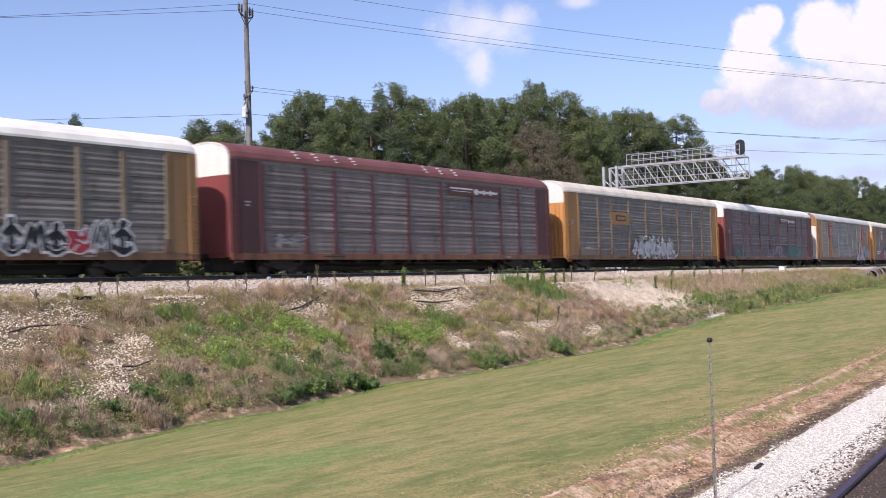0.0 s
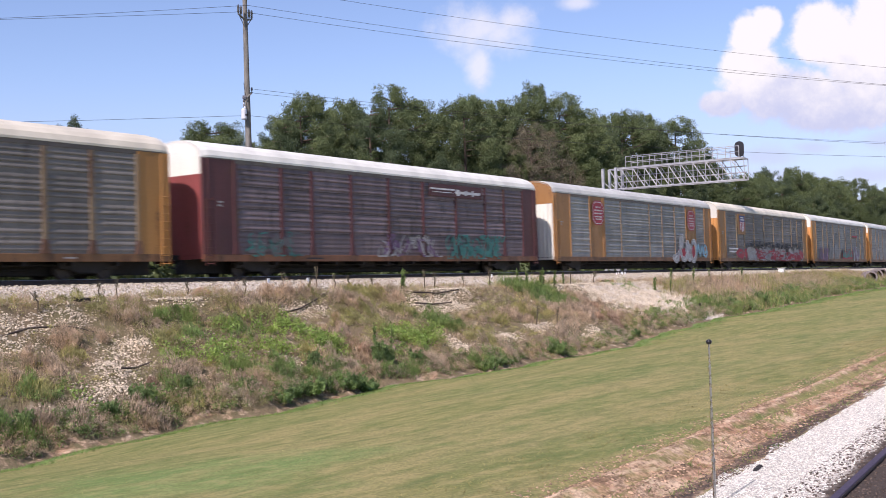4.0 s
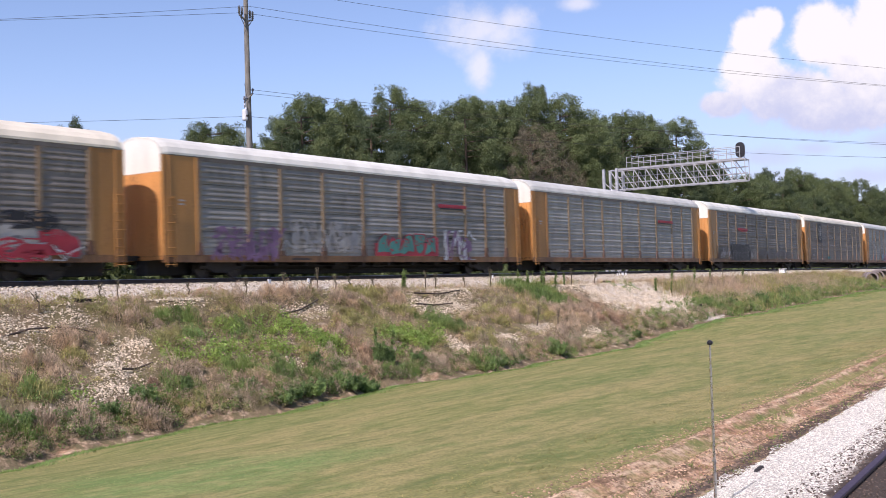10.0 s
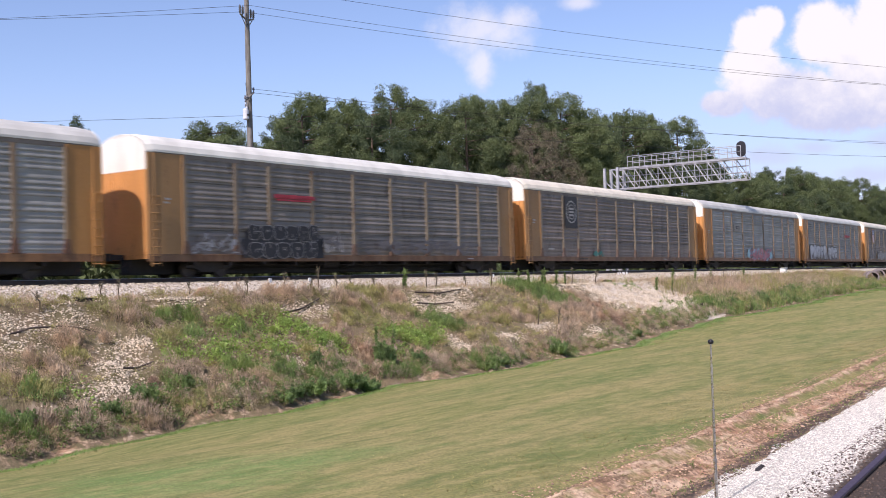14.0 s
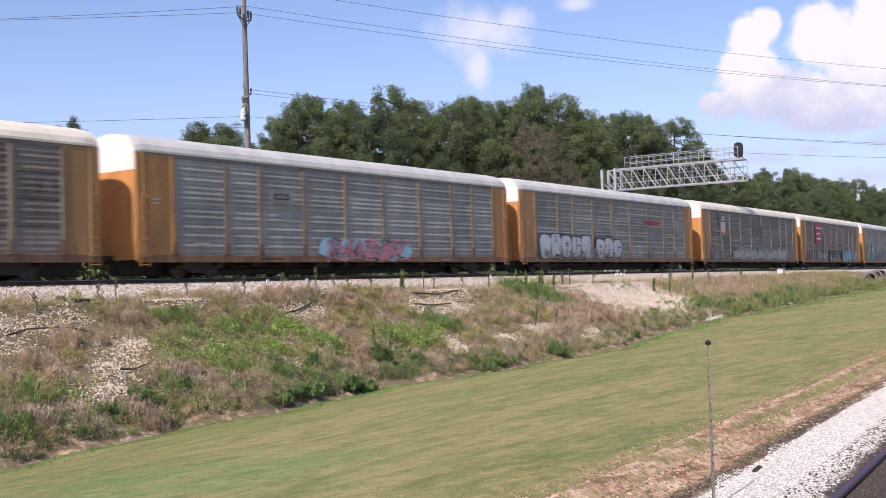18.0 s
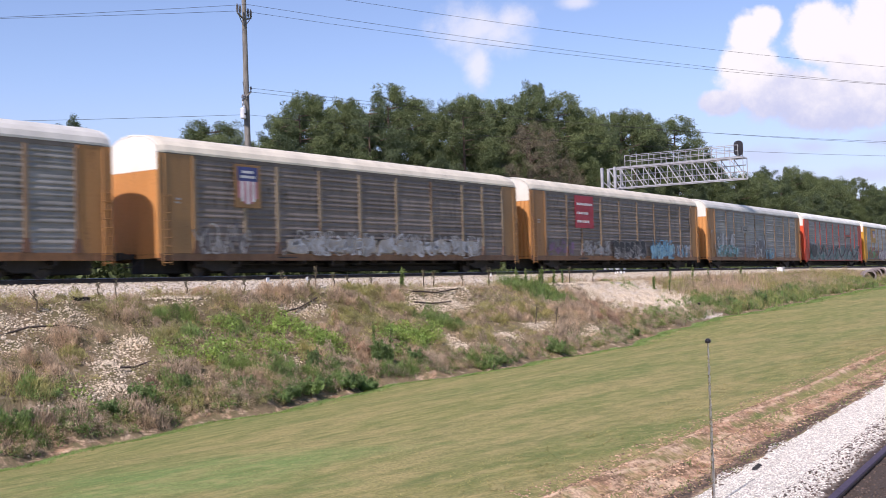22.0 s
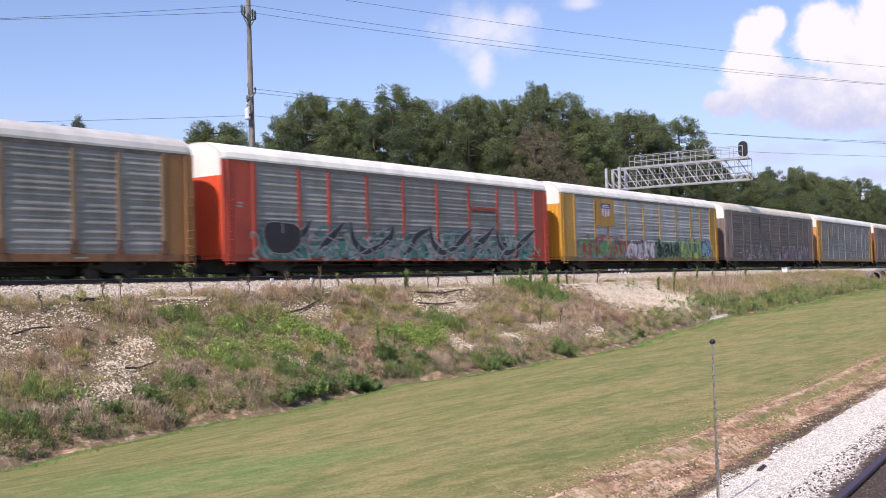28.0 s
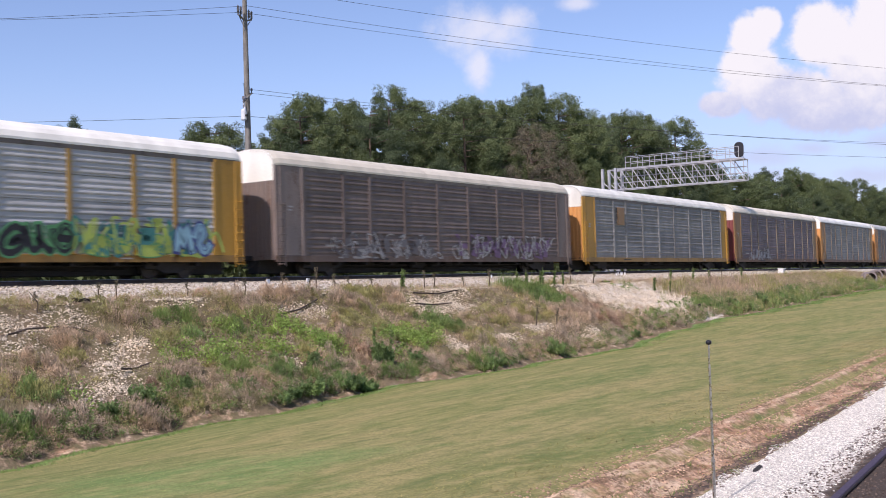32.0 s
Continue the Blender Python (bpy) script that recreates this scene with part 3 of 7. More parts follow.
def folded(profile, z0, z1, name, ink):
    """A folded plate: its plan outline (along, out) raised from z0 to z1, one closed skin."""
    s = Shape()
    ring = profile + [(profile[-1][0], 0.05), (profile[0][0], 0.05)]
    low, high = [(x, y, z0) for x, y in ring], [(x, y, z1) for x, y in ring]
    s.grid([low, high], True)
    s.face(low)
    s.face(high[::-1])
    return s.mesh(name, ink)


def bay_mesh(width, ink, tail):
    """The plated bay beside a car's end, plain but for the folded stiffeners towards the end."""
    def build():
        profile = []
        for x in ((0.06, width - 0.36, width - 0.10) if tail else (0.06, 0.36, width - 0.10)):
            profile += [(x - 0.06, -0.02), (x - 0.045, -0.05), (x + 0.045, -0.05), (x + 0.06, -0.02)]
        return folded(profile + [(width, -0.02)], SHEET_LOW, SHEET_HIGH + 0.12, "end_bay", ink)
    return kept(("bay", width, ink.name, tail), build)


def ladder_mesh(ink):
    def build():
        s = Shape()
        for x in (0.0, 0.42):
            s.tube([(x, 0, 0.45), (x, 0, 3.3)], 0.02, 6)
        for k in range(9):
            s.tube([(0, -0.02, 0.55 + 0.33 * k), (0.42, -0.02, 0.55 + 0.33 * k)], 0.018, 6)
        return s.mesh("ladder", ink)
    return kept(("ladder", ink.name), build)


def truck_parts():
    frame_ = Shape()
    outline = [(-1.28, 0.38), (-1.28, 0.60), (-0.75, 0.66), (-0.38, 0.84), (0.38, 0.84), (0.75, 0.66), (1.28, 0.60), (1.28, 0.38), (0.8, 0.40), (0.42, 0.22), (-0.42, 0.22), (-0.8, 0.40)]
    frame_.prism(outline, -0.07, 0.07)
    springs = Shape()
    for x in (-0.2, 0.0, 0.2):
        springs.tube([(x, 0, 0.30), (x, 0, 0.62)], 0.075, 8)
    wheel = Shape()
    for y0, y1, r in ((-0.07, 0.055, 0.42), (0.055, 0.085, 0.45)):
        rings = [[(math.cos(a) * q, y, math.sin(a) * q) for a in (2 * math.pi * k / 20 for k in range(20))] for q, y in ((r * 0.3, y0 + 0.02), (r * 0.82, y0 + 0.03), (r * 0.86, y0), (r, y0), (r, y1), (r * 0.3, y1))]
        wheel.grid(rings, True)
        wheel.face(rings[0])
        wheel.face(rings[-1][::-1])
    axle = Shape().tube([(0, -0.95, 0), (0, 0.95, 0)], 0.075, 10)
    bolster = Shape().box(-0.2, 0.2, -1.0, 1.0, 0.42, 0.72, cut=0.03)
    return (frame_.mesh("side_frame", steel_dark), springs.mesh("spring_nest", steel_dark), wheel.mesh("wheel", steel_worn), axle.mesh("axle", steel_dark), bolster.mesh("bolster", steel_dark))


SIDE_FRAME, SPRING, WHEEL, AXLE, BOLSTER = truck_parts()


def underframe_mesh():
    s = Shape()
    s.box(-LENGTH / 2 + 0.1, LENGTH / 2 - 0.1, -0.36, 0.36, 0.15, 0.86, cut=0.03)
    for k in range(12):
        x = -11.0 + 2.0 * k
        s.prism([(x - 0.06, 0.5), (x + 0.06, 0.5), (x + 0.06, 0.90), (x - 0.06, 0.90)], -1.46, 1.46)
    s.box(-LENGTH / 2, LENGTH / 2, -1.46, 1.46, 0.86, 0.93)
    return s.mesh("underframe", steel_dark)


def gear_mesh():
    """Brake cylinder, reservoir, valve and pipes under the floor."""
    s = Shape()
    s.tube([(-2.6, -0.75, 0.55), (-1.5, -0.75, 0.55)], 0.2, 12)
    s.tube([(0.4, -0.8, 0.58), (1.2, -0.8, 0.58)], 0.15, 12)
    s.box(-0.9, -0.35, -1.0, -0.6, 0.42, 0.80, cut=0.02)
    s.tube([(-11, -0.95, 0.52), (-3, -0.95, 0.50), (11, -0.95, 0.52)], 0.025, 6)
    s.tube([(-8, -0.5, 0.36), (8, -0.5, 0.36)], 0.03, 6)
    return s.mesh("brake_gear", steel_dark)


def coupler_mesh():
    s = Shape()
    s.box(-0.62, 0.1, -0.09, 0.09, 0.74, 0.95, cut=0.02)
    s.prism([(-0.84, 0.70), (-0.60, 0.70), (-0.60, 1.0), (-0.84, 1.0)], -0.16, 0.17)
    s.tube([(0.0, -0.35, 0.72), (-0.25, -0.36, 0.50), (-0.5, -0.30, 0.40), (-0.7, -0.2, 0.44)], 0.028, 6)
    return s.mesh("coupler", steel_dark)


UNDERFRAME, GEAR, COUPLER = underframe_mesh(), gear_mesh(), coupler_mesh()


# paints
def paint(name, colour, rust=0.25, rough=0.55):
    return mat(name, colour, rough, 0.0, 0.12, 0.10, 0.8, RUST, rust, 0.0, True, 0.12)


def zinc(name, colour, dirt=0.2):
    return mat(name, colour, 0.6, 0.0, 0.15, 0.12, 1.0, GRIME, dirt, 0.0, True, 0.16)


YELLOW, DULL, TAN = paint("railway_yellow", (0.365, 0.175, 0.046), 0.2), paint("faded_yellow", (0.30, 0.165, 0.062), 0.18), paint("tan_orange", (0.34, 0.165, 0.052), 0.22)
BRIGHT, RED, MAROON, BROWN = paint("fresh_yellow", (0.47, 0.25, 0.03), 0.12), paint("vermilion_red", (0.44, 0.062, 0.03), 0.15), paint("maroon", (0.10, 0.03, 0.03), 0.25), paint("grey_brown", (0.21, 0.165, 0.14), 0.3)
PALE, GREY, DARK, SMOKE = zinc("pale_zinc", (0.27, 0.27, 0.25), 0.1), zinc("grey_zinc", (0.24, 0.235, 0.216), 0.2), zinc("dark_zinc", (0.192, 0.174, 0.152), 0.28), zinc("sooty_zinc", (0.185, 0.156, 0.134), 0.3)
MAROON_SHEET, BROWN_SHEET = zinc("maroon_stained_zinc", (0.205, 0.17, 0.155), 0.25), zinc("brown_dusted_sheet", (0.150, 0.115, 0.097), 0.2)
LIGHT, PLUM = zinc("light_zinc", (0.44, 0.44, 0.425), 0.05), zinc("plum_stained_zinc", (0.17, 0.13, 0.135), 0.35)
WHITE_ROOF, GREY_ROOF, TAN_ROOF, MAROON_ROOF = paint("white_roof_paint", (0.72, 0.715, 0.63), -0.2), paint("grey_roof_paint", (0.50, 0.50, 0.45), 0.0), paint("stained_roof_paint", (0.66, 0.61, 0.48), 0.1), paint("maroon_roof_paint", (0.17, 0.062, 0.052), 0.2)
# red, yellow and maroon end doors: side paint lightened to stand for sunlight
LIT_END_RED, LIT_END_BRIGHT = paint("sunlit_end_red", (0.66, 0.085, 0.025), 0.05), paint("sunlit_end_bright_yellow", (0.66, 0.33, 0.03), 0.05)
LIT_END_YELLOW = paint("sunlit_end_yellow", (0.60, 0.28, 0.085), 0.2)
LIT_END_MAROON = paint("sunlit_end_maroon", (0.24, 0.06, 0.055), 0.15)
WHITE_END = paint("white_end_paint", (0.73, 0.72, 0.63), 0.0)

# posts weather towards the sheets, sills towards rust
POST_PAINT = {"railway_yellow": paint("weathered_yellow_post", (0.255, 0.185, 0.108), 0.35), "faded_yellow": paint("faded_yellow_post", (0.26, 0.205, 0.135), 0.35), "tan_orange": paint("tan_post", (0.24, 0.165, 0.098), 0.3),
              "fresh_yellow": paint("yellow_post", (0.40, 0.24, 0.055), 0.1), "vermilion_red": paint("red_post", (0.38, 0.06, 0.035), 0.15)}
SILL_PAINT = {"railway_yellow": paint("rusty_yellow_sill", (0.22, 0.108, 0.042), 0.5), "faded_yellow": paint("rusty_faded_sill", (0.185, 0.10, 0.05), 0.55), "tan_orange": paint("rusty_tan_sill", (0.225, 0.107, 0.042), 0.45),
              "fresh_yellow": paint("yellow_sill", (0.30, 0.17, 0.04), 0.3), "maroon": paint("orange_brown_sill", (0.24, 0.10, 0.045), 0.5), "grey_brown": paint("rusty_brown_sill", (0.13, 0.09, 0.07), 0.4)}

RUSTY_FOOT = paint("rusty_foot_plate", (0.17, 0.085, 0.05), 0.5)
GUSSET_PAINT = {"railway_yellow": RUSTY_FOOT, "faded_yellow": paint("faded_foot_plate", (0.17, 0.105, 0.07), 0.5), "tan_orange": RUSTY_FOOT}


def ink(name, colour, rough=0.6):
    return mat("spray_" + name, colour, rough, 0.0, 0.18, 0.1, 1.5)


INK = {"white": ink("white", (0.68, 0.68, 0.67)), "black": ink("black", (0.02, 0.02, 0.024)), "red": ink("red", (0.38, 0.032, 0.05)),
       "teal": ink("teal", (0.05, 0.22, 0.19)), "green": ink("green", (0.10, 0.33, 0.13)), "lime": ink("lime", (0.42, 0.52, 0.10)),
       "blue": ink("blue", (0.10, 0.30, 0.46)), "sky": ink("sky", (0.28, 0.50, 0.58)), "pink": ink("pink", (0.52, 0.22, 0.25)),
       "purple": ink("purple", (0.19, 0.11, 0.20)), "grey": ink("grey", (0.30, 0.31, 0.32)), "navy": ink("navy", (0.06, 0.075, 0.22)),
       "silver": ink("silver", (0.48, 0.50, 0.52)), "tan": ink("tan", (0.42, 0.36, 0.27)), "dust": ink("dust", (0.36, 0.35, 0.33)), "shade": ink("shade", (0.15, 0.14, 0.14))}

# loose sprayed figures in a unit cell: strokes of points
GLYPHS = [
    [[(0.9, 0.75), (0.45, 1.0), (0.05, 0.6), (0.15, 0.1), (0.6, 0.0), (0.98, 0.35), (0.7, 0.6), (0.4, 0.35)]],
    [[(0.0, 0.15), (0.3, 0.95), (0.45, 0.3), (0.75, 1.0), (1.0, 0.1)]],
    [[(0.0, 0.85), (0.25, 0.1), (0.6, 0.25), (0.55, 0.9)], [(0.5, 0.5), (1.0, 0.05)]],
    [[(0.05, 0.45), (0.5, 0.95), (0.95, 0.5), (0.55, 0.05), (0.05, 0.45)], [(0.3, 0.5), (0.75, 0.45)]],
    [[(0.0, 0.05), (0.2, 0.6), (1.0, 0.75)], [(0.3, 1.0), (0.5, 0.45), (0.9, 0.0)]],
    [[(0.0, 0.6), (0.3, 1.0), (0.6, 0.7), (0.3, 0.4), (0.65, 0.05), (1.0, 0.3)]],
    [[(0.05, 0.2), (0.5, 0.0), (0.95, 0.15)], [(0.1, 0.55), (0.5, 0.75), (0.95, 0.5)], [(0.5, 0.0), (0.45, 1.0)]],
]


def flowing(points, n=4):
    """A smooth curve through the points."""
    pts = [Vector(p) for p in points]
    if len(pts) < 3:
        return pts
    out = []
    for i in range(len(pts) - 1):
        a, b, c, d = pts[max(i - 1, 0)], pts[i], pts[i + 1], pts[min(i + 2, len(pts) - 1)]
        for k in range(n):
            t = k / n
            out.append(0.5 * (2 * b + (c - a) * t + (2 * a - 5 * b + 4 * c - d) * t * t + (3 * b - 3 * c + d - a) * t ** 3))
    return out + [pts[-1]]


def ribbon(s, points, width, y, slot, ends=1.0, taper=False):
    """A flat painted stroke on the car's side."""
    pts = flowing(points)
    rings = []
    for i, p in enumerate(pts):
        d = (pts[min(i + 1, len(pts) - 1)] - pts[max(i - 1, 0)]).normalized()
        if i == 0:
            p = p - d * width * 0.45 * ends
        if i == len(pts) - 1:
            p = p + d * width * 0.45 * ends
        wide = width * (math.sin(math.pi * (0.06 + 0.88 * i / (len(pts) - 1))) if taper else 1.0)
        q = Vector((-d.y, d.x)) * wide / 2
        rings.append([(p.x + q.x, y, p.y + q.y), (p.x - q.x, y, p.y - q.y)])
    s.grid(rings, False, slot)


def bubble(s, rnd, a, b, base, head, rim, depth):
    """One rounded letter: its outline, its body, and a slit or two."""
    mx, mz, rx, rz = a + b / 2, (base + head) / 2, b / 2, (head - base) / 2
    ring = []
    for i in range(24):
        t = 2 * math.pi * i / 24
        c, q = math.cos(t), math.sin(t)
        r = (abs(c) ** 3.2 + abs(q) ** 3.2) ** (-1 / 3.2) * (1 + 0.07 * math.sin(3 * t + rnd.uniform(0, 1.2)) + rnd.uniform(-0.03, 0.03))
        ring.append((mx + c * r * rx, mz + q * r * rz))
    s.face([(mx + (x - mx) * (1 + rim / rx), -0.002 - depth, mz + (z - mz) * (1 + rim / rz)) for x, z in ring], 1)
    s.face([(x, -0.006 - depth, z) for x, z in ring], 0)
    style = rnd.randrange(4)
    lines = [[(0.0, -0.9), (0.02, -0.25)], [(0.75, 0.12), (0.1, 0.1), (0.05, -0.3)], [(-0.2, 0.25), (0.2, 0.3), (0.2, 0.05), (-0.15, 0.05)], [(0.0, 0.9), (0.02, 0.3)]]
    for line in (lines[style], lines[(style + 2) % 4])[:1 + rnd.randrange(2)]:
        ribbon(s, [(mx + x * rx, mz + z * rz) for x, z in line], rim * 1.3, -0.010 - depth, 1, 0.5)


def graffiti_mesh(u0, u1, z0, z1, letters, fill, edge, back, seed, wild):
    """Sprayed letter shapes: a cloud of colour, dark or light outlines, and filled strokes."""
    rnd = random.Random(seed)
    s = Shape()
    step = (u1 - u0) / letters
    tall = z1 - z0
    if wild == 9:
        # big looping ribbons
        loops = [[(0.0, 0.12), (0.1, 0.0), (0.2, 0.1), (0.12, 0.2), (0.05, 0.08), (0.25, 0.35), (0.40, 0.9), (0.34, 1.0), (0.28, 0.85), (0.30, 0.45), (0.36, 0.1), (0.48, 0.05), (0.55, 0.2)],
                 [(0.55, 0.45), (0.60, 0.75), (0.66, 0.6), (0.62, 0.2), (0.68, 0.05), (0.74, 0.3), (0.74, 0.6)],
                 [(0.80, 0.7), (0.74, 0.4), (0.78, 0.08), (0.88, 0.0), (0.97, 0.2), (0.98, 0.6), (0.90, 0.82), (0.80, 0.7), (0.76, 0.5)]]
        s.grid([[(u0 + (u1 - u0) * f, 0.0, z0 + tall * 0.12) for f in (0.12, 0.45, 0.75, 0.95)], [(u0 + (u1 - u0) * f, 0.0, z0 + tall * g) for f, g in ((0.2, 0.45), (0.45, 0.5), (0.7, 0.55), (0.9, 0.6))]], False, 2)
        for line in loops:
            pts = [(u0 + x * (u1 - u0), z0 + z * tall) for x, z in line]
            ribbon(s, pts, 0.42, -0.004, 1)
        for line in loops:
            ribbon(s, [(u0 + x * (u1 - u0), z0 + z * tall) for x, z in line], 0.30, -0.008, 0)
            ribbon(s, [(u0 + x * (u1 - u0), z0 + z * tall) for x, z in line], 0.07, -0.012, 1)
        letters, back = 0, "red"
    if back and wild != 9:
        top = [(u0 - 0.2 + (u1 - u0 + 0.4) * k / (letters * 3), z1 - tall * rnd.uniform(0.02, 0.3 + 0.25 * abs(wild))) for k in range(letters * 3 + 1)]
        s.grid([[(x, 0.0, z0 + 0.05) for x, z in top], [(x, 0.0, z) for x, z in top]], False, 2)
    for k in range(letters if wild == -2 else 0):
        # quick scribbles: a few patches and many thin crossing lines
        a = u0 + step * k
        for _ in range(2):
            x, z, p, q = a + rnd.uniform(0, 0.5) * step, z0 + rnd.uniform(0.05, 0.5) * tall, step * rnd.uniform(0.3, 0.6), tall * rnd.uniform(0.2, 0.45)
            s.face([(x, -0.003, z), (x + p, -0.003, z + rnd.uniform(-0.1, 0.1) * tall), (x + p * rnd.uniform(0.7, 1.1), -0.003, z + q), (x + p * rnd.uniform(0.0, 0.3), -0.003, z + q * rnd.uniform(0.7, 1.1))], 1)
        for i in range(7):
            x, z = a + rnd.uniform(-0.1, 1.0) * step, z0 + rnd.uniform(0.0, 0.9) * tall
            pts = [(x, z)]
            for _ in range(3):
                x, z = x + rnd.uniform(-0.35, 0.45) * step, min(z1, max(z0, z + rnd.uniform(-0.6, 0.6) * tall))
                pts.append((x, z))
            ribbon(s, pts, tall * rnd.uniform(0.04, 0.09), -0.006 - 0.001 * i, 0 if i < 5 else 1, 0.4)
    for k in range(letters if wild == -3 else 0):
        bubble(s, rnd, u0 + step * (k + 0.03), step * 0.94, z0 + rnd.uniform(0.03, 0.1) * tall, z1 - rnd.uniform(0.03, 0.14) * tall, min(step, tall) * (0.03 if fill == "black" else 0.05), 0.0005 * k)
    for k in range(letters if wild == 5 else 0):
        # sweeping crescents that taper to points
        a = u0 + step * k
        foot, hang = z0 + rnd.uniform(0.1, 0.4) * tall, rnd.uniform(0.6, 1.1)
        arc = [(a, foot), (a + step * 0.28, foot + 0.18 * tall), (a + step * 0.55, z0 + tall * 0.62), (a + step * hang, z0 + tall * rnd.uniform(0.8, 1.0))]
        if k % 3 == 2:
            arc = [(a + step * 0.1, z1 - 0.1 * tall), (a + step * 0.2, z0 + 0.45 * tall), (a + step * 0.6, z0 + 0.2 * tall), (a + step * 1.1, z0 + 0.35 * tall)]
        ribbon(s, arc, tall * 0.26, -0.004, 1, 0.6, True)
        ribbon(s, arc, tall * 0.19, -0.008, 0, 0.4, True)
        for q in range(3):
            x = a + rnd.uniform(-0.2, 0.8) * step
            ribbon(s, [(x, z0 + rnd.uniform(0, 0.3) * tall), (x + 0.2 * step, z0 + rnd.uniform(0.2, 0.6) * tall), (x + 0.6 * step, z0 + rnd.uniform(0.0, 0.5) * tall)], tall * 0.03, -0.012, 1, 0.3)
    for k in range(letters if wild in (-1, -0.5) else 0):
        # chunky filled figures that overlap, with a few inner cuts
        a, b = u0 + step * (k - 0.04), step * 1.08
        base, head = z0 + rnd.uniform(0.0, 0.08) * tall, z1 - rnd.uniform(0.0, 0.22) * tall
        n = 8
        mid = (a + b / 2, (base + head) / 2)
        ring = []
        for i in range(n):
            t = 2 * math.pi * (i + rnd.uniform(-0.35, 0.35)) / n
            c, q = math.cos(t), math.sin(t)
            r = rnd.uniform(0.62, 1.15) / max(abs(c), abs(q)) ** 0.95
            ring.append((mid[0] + c * r * b * 0.44, mid[1] + q * r * (head - base) * 0.44))
        ring = [tuple(q) for q in flowing(ring + ring[:1], 3)][:-1]
        s.face([(mid[0] + (x - mid[0]) * 1.13, -0.002 - 0.0006 * k, mid[1] + (z - mid[1]) * 1.11) for x, z in ring], 1)
        s.face([(x, -0.008 - 0.0006 * k, z) for x, z in ring], 0)
        for _ in range(3):
            x, z = mid[0] + rnd.uniform(-0.26, 0.26) * b, mid[1] + rnd.uniform(-0.26, 0.26) * tall
            ribbon(s, [(x, z), (x + rnd.uniform(-0.22, 0.22) * b, z + rnd.uniform(-0.2, 0.2) * tall), (x + rnd.uniform(-0.3, 0.3) * b, z + rnd.uniform(-0.1, 0.25) * tall)], tall * rnd.uniform(0.035, 0.07), -0.016, 1, 0.3)
    for k in range(letters if 0 <= wild < 5 else 0):
        glyph = rnd.choice(GLYPHS)
        lean, grow = rnd.uniform(-0.12, 0.2) * (1 + wild), rnd.uniform(0.85, 1.12)
        a, b = u0 + step * (k + 0.06), step * rnd.uniform(0.84, 0.95)
        lift = rnd.uniform(0, 0.12) * tall * wild
        thick = min(step * 0.27, tall * 0.25) * rnd.uniform(0.85, 1.2) * (0.6 if wild > 0.55 else 1.0)
        lines = []
        for stroke in glyph:
            pts = [(a + (x + lean * z) * b, z0 + thick * 0.6 + lift + z * (tall - thick * 1.2) * grow * 0.95) for x, z in stroke]
            if wild and rnd.random() < 0.7:
                x, z = pts[-1]
                pts.append((x + rnd.uniform(-0.3, 0.5) * b, z + rnd.uniform(0.0, 0.5) * tall * wild))
            lines.append(pts)
        for pts in lines:
            ribbon(s, pts, thick * (1.4 if wild > 0.55 else 1.6), -0.004, 1)
        for pts in lines:
            ribbon(s, pts, thick * 0.95, -0.008, 0, 0.6)
        if rnd.random() < 0.7:
            for pts in lines[:1]:
                ribbon(s, [(x, z + thick * 0.12) for x, z in pts], thick * 0.16, -0.012, 1, 0.2)
    return s.mesh("graffiti", INK[fill], INK[edge], INK[back or edge])


def bars_mesh(width, high, rows, colours, seed):
    """Lines of lettering as plain bars, one a line."""
    rnd = random.Random(seed)
    s = Shape()
    for r in range(rows):
        z = high * (1 - (r + 0.5) / rows)
        s.box(rnd.uniform(0, 0.15) * width, width * rnd.uniform(0.75, 1.0), -0.004, 0.0, z - high * 0.25 / rows, z + high * 0.25 / rows)
    return s.mesh("lettering", *colours)


